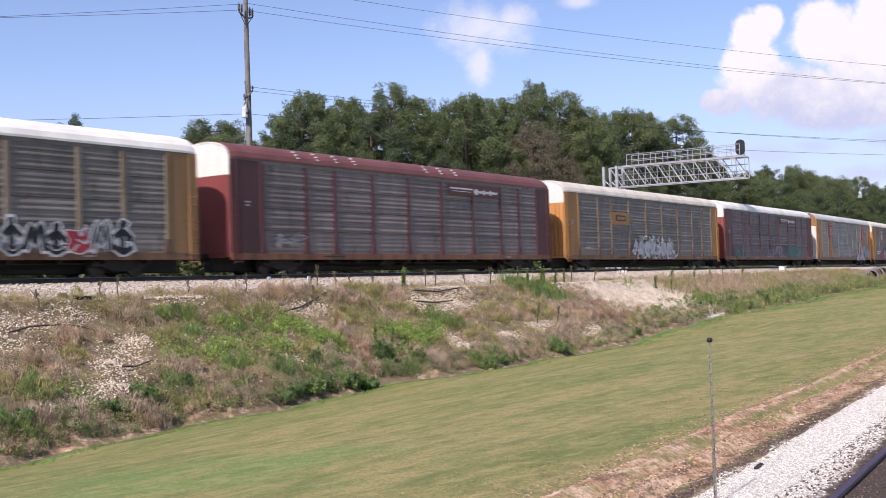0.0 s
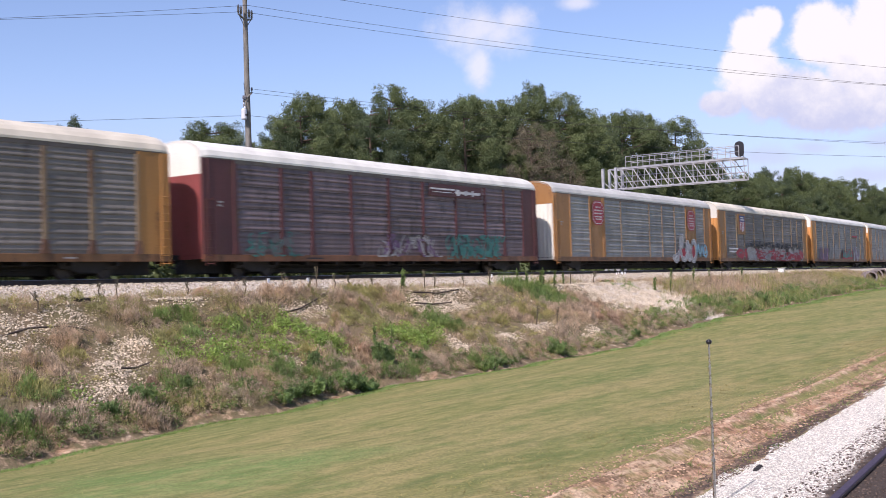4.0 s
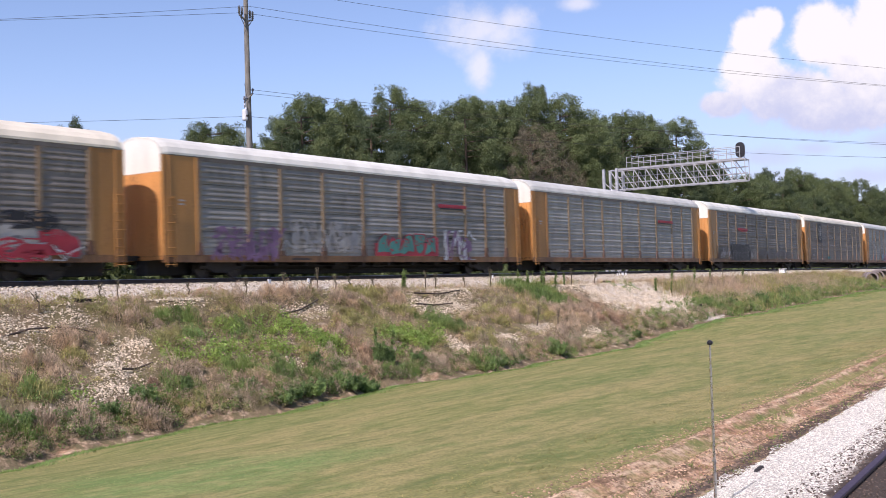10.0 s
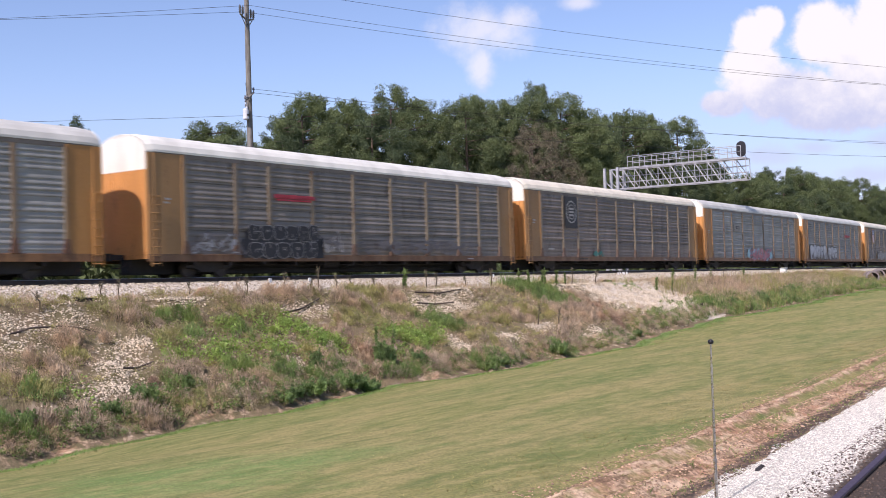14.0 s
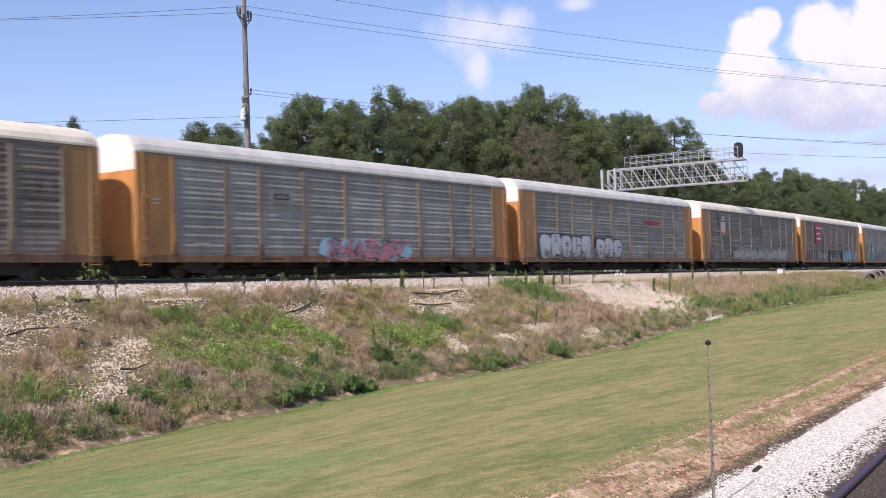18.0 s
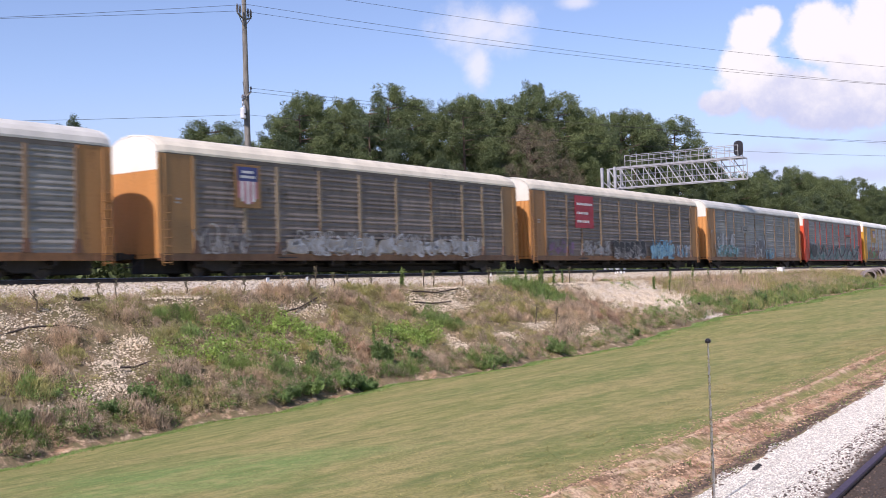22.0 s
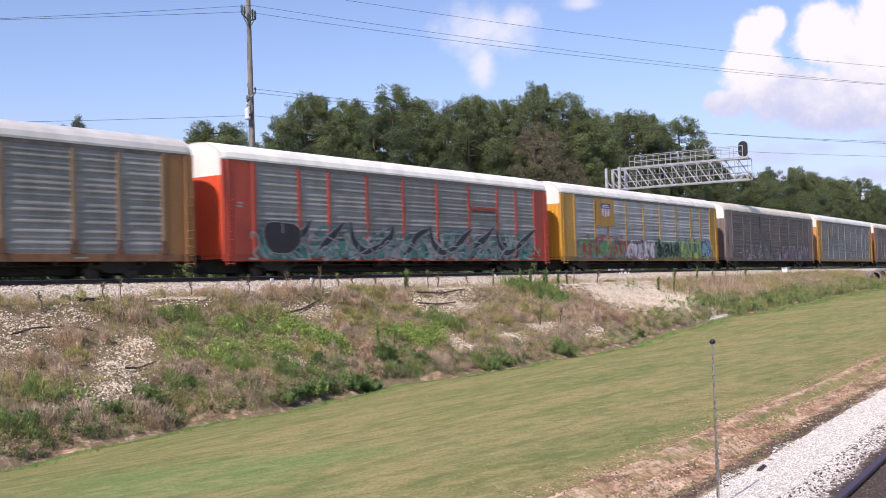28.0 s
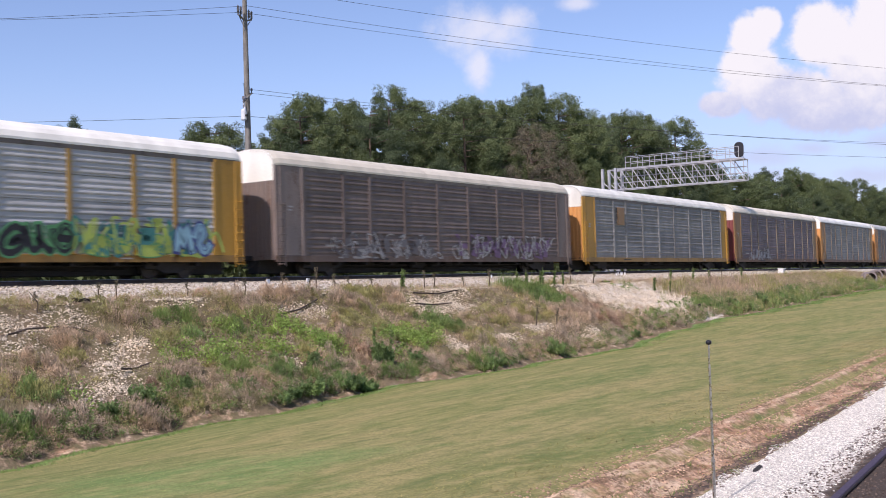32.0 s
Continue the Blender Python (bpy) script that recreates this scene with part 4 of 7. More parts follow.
def plaque_mesh(shape_, width, high, field, rim, detail):
    """A painted emblem: its field, rim and inner marks."""
    s = Shape()
    if shape_ == "round":
        for r, slot, y in ((0.5, 1, 0.0), (0.44, 0, -0.005), (0.33, 1, -0.010), (0.29, 0, -0.015)):
            s.face([(width * (0.5 + r * math.cos(a)), y, high * (0.5 + r * math.sin(a))) for a in (2 * math.pi * k / 28 for k in range(28))], slot)
        for k in range(3):
            z = high * (0.36 + 0.14 * k)
            s.face([(width * 0.28, -0.02, z - 0.07), (width * 0.72, -0.02, z - 0.07), (width * 0.72, -0.02, z + 0.05), (width * 0.28, -0.02, z + 0.05)], 1)
    elif shape_ == "octagon":
        for grow, slot, y in ((1.0, 1, 0.0), (0.90, 2, -0.005), (0.85, 0, -0.010)):
            c = 0.24
            ring = [(-0.5 + c, -0.5), (0.5 - c, -0.5), (0.5, -0.5 + c * 0.8), (0.5, 0.5 - c * 0.8), (0.5 - c, 0.5), (-0.5 + c, 0.5), (-0.5, 0.5 - c * 0.8), (-0.5, -0.5 + c * 0.8)]
            s.face([(width * (0.5 + x * grow), y, high * (0.5 + z * grow)) for x, z in ring], slot)
        rnd = random.Random(3)
        for k, z in enumerate((0.73, 0.60, 0.47, 0.34, 0.24)):
            x, q = -(0.22, 0.3, 0.32, 0.3, 0.2)[k], (0.22, 0.3, 0.32, 0.3, 0.2)[k]
            while x < q:                 # broken lines of small lettering
                b = rnd.uniform(0.05, 0.12)
                s.face([(width * (0.5 + a), -0.015, high * (z + c)) for a, c in ((x, -0.028), (x + b, -0.028), (x + b, 0.028), (x, 0.028))], 2)
                x += b + 0.035
    elif shape_ == "shield":
        s.face([(0, 0, high * 0.62), (width, 0, high * 0.62), (width * 1.03, 0, high), (-width * 0.03, 0, high)], 0)
        for k in range(7):
            a, b = width * k / 7, width * (k + 1) / 7
            drop = high * 0.16 * (abs(k - 3) / 3) ** 2
            s.face([(a, 0, drop), (b, 0, drop), (b, 0, high * 0.62), (a, 0, high * 0.62)], 1 if k % 2 == 0 else 2)
        s.face([(width * 0.12, -0.006, high * 0.70), (width * 0.88, -0.006, high * 0.70), (width * 0.88, -0.006, high * 0.77), (width * 0.12, -0.006, high * 0.77)], 2)
        s.face([(width * 0.2, -0.006, high * 0.83), (width * 0.8, -0.006, high * 0.83), (width * 0.8, -0.006, high * 0.90), (width * 0.2, -0.006, high * 0.90)], 2)
    else:
        s.box(0, width, -0.02, 0.0, 0, high, 0, cut=0.006)
        if shape_ == "stripe":
            s.box(width * 0.04, width * 0.9, -0.026, -0.02, -high * 0.55, -high * 0.12, 1)
            s.box(width * 0.05, width * 0.95, -0.026, -0.02, high * 0.35, high * 0.6, 2)
        if shape_ == "script":
            for k, (a, b, z, t) in enumerate(((0.02, 0.46, 0.62, 0.13), (0.06, 0.42, 0.36, 0.05), (0.48, 0.96, 0.42, 0.22), (0.50, 0.56, 0.42, 0.5), (0.66, 0.70, 0.42, 0.42), (0.80, 0.83, 0.42, 0.48))):
                s.box(width * a, width * b, -0.027, -0.02, high * (z - t / 2), high * (z + t / 2), 2)
        if shape_ == "sign":
            for k, (z, q) in enumerate(((0.74, 0.8), (0.46, 0.62), (0.2, 0.66))):
                x, rnd = 0.1, random.Random(k)
                while x < 0.1 + q:
                    b = rnd.uniform(0.05, 0.1)
                    s.box(width * x, width * (x + b), -0.027, -0.02, high * (z - 0.036), high * (z + 0.036), 2)
                    x += b + 0.03
        if shape_ == "box":
            s.box(width * 0.2, width * 0.8, -0.027, -0.02, high * 0.3, high * 0.75, 1)
            s.box(width * 0.27, width * 0.73, -0.032, -0.027, high * 0.4, high * 0.65, 2)
    return s.mesh("emblem", field, rim, detail)


W, K, R = INK["white"], INK["black"], INK["red"]
# each car: label, frame, sheets, roof, lower end, gable, style, emblems, graffiti
# emblem: shape, from, to, low, high, field, rim, detail; graffiti: from, to, low, high, letters, fill, edge, back, wildness
CARS = [
    ("faded yellow autorack wagon with a black and white graffiti piece", DULL, DARK, WHITE_ROOF, LIT_END_YELLOW, WHITE_END, 0,
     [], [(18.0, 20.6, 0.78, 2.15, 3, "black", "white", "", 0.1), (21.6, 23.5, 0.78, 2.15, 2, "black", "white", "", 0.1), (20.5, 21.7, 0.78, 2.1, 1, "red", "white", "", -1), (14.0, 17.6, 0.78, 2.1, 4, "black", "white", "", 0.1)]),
    ("maroon autorack wagon with brown-stained ribbed sides and maroon roof", MAROON, MAROON_SHEET, MAROON_ROOF, LIT_END_MAROON, WHITE_END, 2,
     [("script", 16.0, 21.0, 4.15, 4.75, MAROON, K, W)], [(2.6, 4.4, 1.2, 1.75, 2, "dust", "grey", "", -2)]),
    ("yellow autorack wagon with dark sides and white scribbled graffiti", YELLOW, DARK, TAN_ROOF, LIT_END_YELLOW, WHITE_END, 0,
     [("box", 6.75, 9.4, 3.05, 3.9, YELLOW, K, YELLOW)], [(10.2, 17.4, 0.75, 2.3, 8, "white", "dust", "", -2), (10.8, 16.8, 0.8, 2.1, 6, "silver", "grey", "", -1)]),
    ("dark maroon autorack wagon with a white roof and teal graffiti", MAROON, PLUM, WHITE_ROOF, LIT_END_MAROON, WHITE_END, 0,
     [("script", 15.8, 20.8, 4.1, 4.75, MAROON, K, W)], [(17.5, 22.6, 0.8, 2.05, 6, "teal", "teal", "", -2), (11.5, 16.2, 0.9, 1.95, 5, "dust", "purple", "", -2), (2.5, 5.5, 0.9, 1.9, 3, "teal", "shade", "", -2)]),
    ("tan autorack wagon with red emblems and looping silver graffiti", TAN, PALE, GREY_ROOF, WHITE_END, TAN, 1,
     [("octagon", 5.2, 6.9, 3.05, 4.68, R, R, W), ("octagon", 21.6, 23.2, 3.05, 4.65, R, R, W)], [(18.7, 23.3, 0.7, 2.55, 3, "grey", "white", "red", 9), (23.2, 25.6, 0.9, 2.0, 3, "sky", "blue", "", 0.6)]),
    ("yellow autorack wagon with a striped shield and red and white graffiti", YELLOW, DARK, TAN_ROOF, LIT_END_YELLOW, WHITE_END, 0,
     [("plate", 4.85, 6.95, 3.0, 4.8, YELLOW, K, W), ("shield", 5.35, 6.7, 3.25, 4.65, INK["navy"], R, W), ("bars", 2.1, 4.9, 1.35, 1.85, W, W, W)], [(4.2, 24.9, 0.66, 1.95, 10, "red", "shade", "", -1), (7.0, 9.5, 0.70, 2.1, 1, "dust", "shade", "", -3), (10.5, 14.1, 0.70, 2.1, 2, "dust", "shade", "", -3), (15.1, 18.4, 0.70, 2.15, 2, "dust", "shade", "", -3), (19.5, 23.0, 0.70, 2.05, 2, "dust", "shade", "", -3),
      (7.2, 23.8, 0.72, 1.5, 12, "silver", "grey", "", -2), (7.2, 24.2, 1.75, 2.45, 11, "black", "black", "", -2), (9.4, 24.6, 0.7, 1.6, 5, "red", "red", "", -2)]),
    ("yellow autorack wagon with several small faded graffiti tags", YELLOW, GREY, WHITE_ROOF, LIT_END_YELLOW, WHITE_END, 0,
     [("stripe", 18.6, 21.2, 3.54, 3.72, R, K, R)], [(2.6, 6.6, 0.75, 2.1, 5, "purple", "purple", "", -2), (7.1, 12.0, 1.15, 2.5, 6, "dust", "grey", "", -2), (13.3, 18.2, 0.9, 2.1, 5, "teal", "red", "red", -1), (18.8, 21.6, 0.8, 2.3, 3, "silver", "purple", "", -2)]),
    ("yellow autorack wagon with clean pale ribbed sides", YELLOW, PALE, GREY_ROOF, LIT_END_YELLOW, WHITE_END, 0,
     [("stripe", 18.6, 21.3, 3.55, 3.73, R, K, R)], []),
    ("yellow autorack wagon with dark sides and a black graffiti block", DULL, DARK, WHITE_ROOF, LIT_END_YELLOW, WHITE_END, 0,
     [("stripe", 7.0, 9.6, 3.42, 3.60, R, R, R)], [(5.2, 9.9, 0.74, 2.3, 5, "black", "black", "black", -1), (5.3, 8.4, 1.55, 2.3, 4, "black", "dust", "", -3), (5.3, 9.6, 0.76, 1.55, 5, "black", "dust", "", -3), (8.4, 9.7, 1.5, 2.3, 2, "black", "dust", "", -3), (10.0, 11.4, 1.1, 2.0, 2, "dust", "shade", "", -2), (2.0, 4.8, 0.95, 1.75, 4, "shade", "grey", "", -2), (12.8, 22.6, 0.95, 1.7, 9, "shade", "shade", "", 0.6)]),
    ("sooty autorack wagon with a round black and white emblem", DULL, SMOKE, TAN_ROOF, LIT_END_YELLOW, WHITE_END, 0,
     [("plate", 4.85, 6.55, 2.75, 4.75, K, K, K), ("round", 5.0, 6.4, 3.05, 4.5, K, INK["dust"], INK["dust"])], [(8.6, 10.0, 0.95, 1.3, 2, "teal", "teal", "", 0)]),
    ("yellow autorack wagon with pale sides and a pink graffiti piece", TAN, PALE, GREY_ROOF, LIT_END_YELLOW, WHITE_END, 0,
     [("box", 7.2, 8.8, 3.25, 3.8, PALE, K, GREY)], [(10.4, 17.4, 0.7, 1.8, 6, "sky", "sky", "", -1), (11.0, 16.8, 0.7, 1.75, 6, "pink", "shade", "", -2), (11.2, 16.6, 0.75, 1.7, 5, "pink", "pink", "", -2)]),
    ("yellow autorack wagon with bold white bubble graffiti", TAN, GREY, GREY_ROOF, LIT_END_YELLOW, WHITE_END, 0,
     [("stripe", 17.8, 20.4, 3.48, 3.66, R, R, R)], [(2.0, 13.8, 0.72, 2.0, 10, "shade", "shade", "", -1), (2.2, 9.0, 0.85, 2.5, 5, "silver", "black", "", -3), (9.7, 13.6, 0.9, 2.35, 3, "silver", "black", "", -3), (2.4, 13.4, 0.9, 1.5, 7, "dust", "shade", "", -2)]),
    ("weathered brown-grey autorack wagon with a striped shield", DULL, SMOKE, TAN_ROOF, LIT_END_YELLOW, WHITE_END, 0,
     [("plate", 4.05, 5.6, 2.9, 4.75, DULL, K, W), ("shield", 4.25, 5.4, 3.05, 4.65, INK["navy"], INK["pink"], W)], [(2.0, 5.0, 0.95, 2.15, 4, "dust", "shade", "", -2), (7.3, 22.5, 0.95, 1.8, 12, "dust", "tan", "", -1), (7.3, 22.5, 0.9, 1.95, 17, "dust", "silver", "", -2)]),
    ("dark autorack wagon with a square red sign and scribbled graffiti", TAN, SMOKE, TAN_ROOF, LIT_END_YELLOW, WHITE_END, 0,
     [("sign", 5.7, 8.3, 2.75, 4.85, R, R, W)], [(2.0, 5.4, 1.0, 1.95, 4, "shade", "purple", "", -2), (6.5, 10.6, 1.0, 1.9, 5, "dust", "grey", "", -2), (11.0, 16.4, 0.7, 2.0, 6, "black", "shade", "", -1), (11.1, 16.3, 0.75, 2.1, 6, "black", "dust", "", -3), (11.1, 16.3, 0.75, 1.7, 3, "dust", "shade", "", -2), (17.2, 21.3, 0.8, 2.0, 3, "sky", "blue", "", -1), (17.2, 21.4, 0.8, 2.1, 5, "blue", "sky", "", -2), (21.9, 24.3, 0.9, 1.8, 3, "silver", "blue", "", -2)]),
    ("yellow autorack wagon with pale sides and grey and blue graffiti", TAN, PALE, GREY_ROOF, LIT_END_YELLOW, WHITE_END, 0,
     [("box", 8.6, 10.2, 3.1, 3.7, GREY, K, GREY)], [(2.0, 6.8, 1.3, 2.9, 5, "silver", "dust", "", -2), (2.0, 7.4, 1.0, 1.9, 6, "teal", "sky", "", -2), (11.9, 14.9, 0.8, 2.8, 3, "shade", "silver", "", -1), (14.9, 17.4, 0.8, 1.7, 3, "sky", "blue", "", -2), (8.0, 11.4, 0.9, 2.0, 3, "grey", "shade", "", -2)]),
    ("vermilion autorack wagon with a sprawling dark teal graffiti", RED, PALE, WHITE_ROOF, LIT_END_RED, WHITE_END, 0,
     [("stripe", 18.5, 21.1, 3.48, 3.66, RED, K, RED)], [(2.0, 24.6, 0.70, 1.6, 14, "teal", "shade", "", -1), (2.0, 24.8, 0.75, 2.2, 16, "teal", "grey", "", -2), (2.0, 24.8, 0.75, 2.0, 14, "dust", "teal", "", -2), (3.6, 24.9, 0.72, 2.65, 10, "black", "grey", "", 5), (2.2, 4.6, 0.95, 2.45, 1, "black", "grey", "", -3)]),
    ("bright yellow autorack wagon with light sides and many-coloured graffiti", BRIGHT, LIGHT, WHITE_ROOF, LIT_END_BRIGHT, WHITE_END, 0,
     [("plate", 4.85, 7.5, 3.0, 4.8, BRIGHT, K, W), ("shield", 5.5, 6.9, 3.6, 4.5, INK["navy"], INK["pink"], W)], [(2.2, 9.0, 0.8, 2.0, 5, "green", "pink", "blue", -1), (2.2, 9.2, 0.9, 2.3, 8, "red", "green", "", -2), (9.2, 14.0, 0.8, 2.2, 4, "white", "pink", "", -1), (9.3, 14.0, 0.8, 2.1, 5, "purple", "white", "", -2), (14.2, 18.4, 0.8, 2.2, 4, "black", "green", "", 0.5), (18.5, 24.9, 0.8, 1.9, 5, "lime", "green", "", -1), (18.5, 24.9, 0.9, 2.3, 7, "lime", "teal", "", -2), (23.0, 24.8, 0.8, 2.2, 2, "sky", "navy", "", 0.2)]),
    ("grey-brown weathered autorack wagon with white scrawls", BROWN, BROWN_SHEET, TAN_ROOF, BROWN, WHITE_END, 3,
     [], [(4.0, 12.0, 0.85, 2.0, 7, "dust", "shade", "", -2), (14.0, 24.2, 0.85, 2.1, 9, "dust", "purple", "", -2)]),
    ("yellow autorack wagon with grey sides and an orange panel", BRIGHT, GREY, WHITE_ROOF, LIT_END_YELLOW, WHITE_END, 3,
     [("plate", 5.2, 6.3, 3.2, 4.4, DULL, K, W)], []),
    ("rusty brown autorack wagon with dark stained sides", DULL, PLUM, TAN_ROOF, LIT_END_MAROON, WHITE_END, 0, [], [(4.0, 10.0, 0.85, 1.8, 5, "dust", "grey", "", -2)]),
    ("yellow autorack wagon with grey ribbed sides", DULL, GREY, WHITE_ROOF, LIT_END_YELLOW, WHITE_END, 0, [], []),
    ("yellow autorack wagon with dark ribbed sides", TAN, DARK, GREY_ROOF, LIT_END_YELLOW, WHITE_END, 0, [], []),
    ("yellow autorack wagon with pale ribbed sides", YELLOW, PALE, WHITE_ROOF, LIT_END_YELLOW, WHITE_END, 0, [], []),
]


SPOKEN = {"dust": "dusty grey", "shade": "dark grey", "sky": "pale blue"}


def autorack(number, label, frame_paint, sheets, roof, low_end, gable, style, emblems, tags):
    car = thing("autorack_wagon", label, "railway wagon", group="wagons of the train")
    at = lambda u, y=0.0, z=0.0: pose(u - LENGTH / 2, y, z)
    side = -HALF
    # added dark box: its colour stands for the shade inside the hollow car
    inner_shade = mat("shaded_interior_dark", (0.05, 0.048, 0.045), 0.9)
    body = kept("inner_shade", lambda: Shape().box(-LENGTH / 2 + 0.14, LENGTH / 2 - 0.14, -HALF + 0.07, HALF - 0.07, 0.93, 4.97).mesh("car_lining", inner_shade))
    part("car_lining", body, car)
    part("underframe", UNDERFRAME, car)
    part("brake_gear", GEAR, car)
    part("roof", roof_mesh(roof, roof is MAROON_ROOF), car)
    sill = kept(("sill", frame_paint.name), lambda: Shape().box(0, LENGTH, -0.03, 0.05, 0.64, 0.93, cut=0.012).mesh("side_sill", SILL_PAINT.get(frame_paint.name, frame_paint)))
    rail_ = kept(("top", frame_paint.name), lambda: Shape().box(0, LENGTH, -0.01, 0.05, SHEET_HIGH, 4.97, cut=0.01).mesh("top_rail", SMOKE))
    part("side_sill", sill, car, at=at(0, side))
    part("top_rail", rail_, car, at=at(0, side))
    if style == 1:                     # plated bays between runs of even ribbing
        panels = [(2.3, 4.9), (7.2, 9.7), (9.7, 12.2), (12.2, 14.5), (14.5, 16.8), (16.8, 19.2), (19.2, 21.4), (23.5, 25.3)]
        plates, posts = [(0.0, 2.3), (4.9, 7.2), (21.4, 23.5), (25.3, LENGTH)], [9.7, 14.5, 16.8, 19.2]
    else:
        panels = list(zip(POSTS, POSTS[1:]))
        plates, posts = [(0.0, POSTS[0]), (POSTS[-1], LENGTH)], POSTS
    for a, b in plates:
        part("end_bay" if a == 0 or b == LENGTH else "plate_bay", bay_mesh(round(b - a, 2), frame_paint, a > 1), car, at=at(a, side))
    row = (SHEET_HIGH - SHEET_LOW) / ROWS
    for a, b in panels:
        for k in range(ROWS):
            part("side_sheet", sheet_mesh(b - a, row, k, number in SEAMED, sheets), car, at=at(a, side + 0.015, SHEET_LOW + row * k))
    for u in posts:
        part("post", post_mesh(0.08 if style == 1 else 0.2, SHEET_LOW, SHEET_HIGH, sheets if style == 3 else POST_PAINT.get(frame_paint.name, frame_paint)), car, at=at(u, side))
        if style not in (1, 3):
            part("gusset", gusset_mesh(GUSSET_PAINT.get(frame_paint.name, frame_paint)), car, "rusty foot plate", at=at(u, side))
    # the far side, plain
    far = kept(("far", sheets.name, frame_paint.name), lambda: far_side(sheets, frame_paint))
    part("far_side", far, car)
    for end in (0, 1):
        m = at(0, 0) if end == 0 else at(LENGTH, 0) @ pose(0, 0, 0, 0, 0, 180)
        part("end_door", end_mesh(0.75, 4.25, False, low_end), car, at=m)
        part("gable", end_mesh(4.26, 5.7, True, gable), car, at=m)
        part("coupler", COUPLER, car, at=m)
        part("ladder", ladder_mesh(frame_paint), car, at=at(0.1 if end == 0 else LENGTH - 0.52, side - 0.11))
        truck = part("truck", BOLSTER, car, at=pose((-1 if end == 0 else 1) * 9.9, 0, 0))
        for y in (-1.0, 1.0):
            part("side_frame", SIDE_FRAME, truck, at=pose(0, y, 0))
            part("spring_nest", SPRING, truck, at=pose(0, y, 0))
        for x in (-0.89, 0.89):
            part("axle", AXLE, truck, at=pose(x, 0, 0.42))
            part("wheel", WHEEL, truck, at=pose(x, -0.76, 0.42))
            part("wheel", WHEEL, truck, at=pose(x, 0.76, 0.42, 0, 0, 180))
    for k, (kind, a, b, z0, z1, field, rim, detail) in enumerate(emblems):
        lift = side - (0.062 if kind in ("plate", "box", "sign", "script", "stripe") else 0.092)
        if kind == "bars":
            part("lettering", bars_mesh(b - a, z1 - z0, 2, [field], number), car, at=at(a, side - 0.085, z0))
        else:
            part("emblem", plaque_mesh(kind, b - a, z1 - z0, field, rim, detail), car, at=at(a, lift, z0))
    # small stencilled data: plain bars on the sill and the end bay
    rnd = random.Random(number)
    for a, b, z0, z1, rows_, shade in ((rnd.uniform(5.5, 7.5), 1.5, 0.72, 0.84, 1, K), (rnd.uniform(19, 22), 0.6, 0.72, 0.84, 1, INK["dust"]), (0.8, 0.35, 2.9, 3.2, 2, INK["dust"]), (rnd.uniform(2.4, 3.2), 0.9, 1.3, 1.5, 1, INK["dust"])):
        part("stencil", kept(("stencil", number % 3, b, rows_, shade.name), lambda: bars_mesh(b, z1 - z0, rows_, [shade], number % 3)), car, at=at(a, side - 0.052, z0))
    for k, (a, b, z0, z1, letters, fill, edge, back, wild) in enumerate(tags):
        spray = part("graffiti", graffiti_mesh(a, b, z0, z1, letters, fill, edge, back, number * 31 + k, wild), car, "sprayed %s and %s graffiti strokes" % (SPOKEN.get(fill, fill), SPOKEN.get(edge, edge)), at=at(0, side - 0.085 - 0.02 * k))
        tagged(spray, kind="stuff")
    return car


def far_side(sheets, frame_paint):
    s = Shape()
    s.box(-LENGTH / 2, LENGTH / 2, HALF - 0.05, HALF, 0.64, 0.93, 1)
    s.box(-LENGTH / 2, LENGTH / 2, HALF - 0.06, HALF - 0.01, 0.93, 4.97, 0)
    for u in POSTS + [0.15, LENGTH - 0.15]:
        s.box(u - LENGTH / 2 - 0.13, u - LENGTH / 2 + 0.13, HALF - 0.02, HALF + 0.05, 0.93, 4.9, 1)
    return s.mesh("far_side", sheets, frame_paint)


train = [autorack(i, *row) for i, row in enumerate(CARS)]

# ---------------------------------------------------------------- signal bridge, pole line and lineside things
def ground_at(x, y):
    return float(height(x, y))


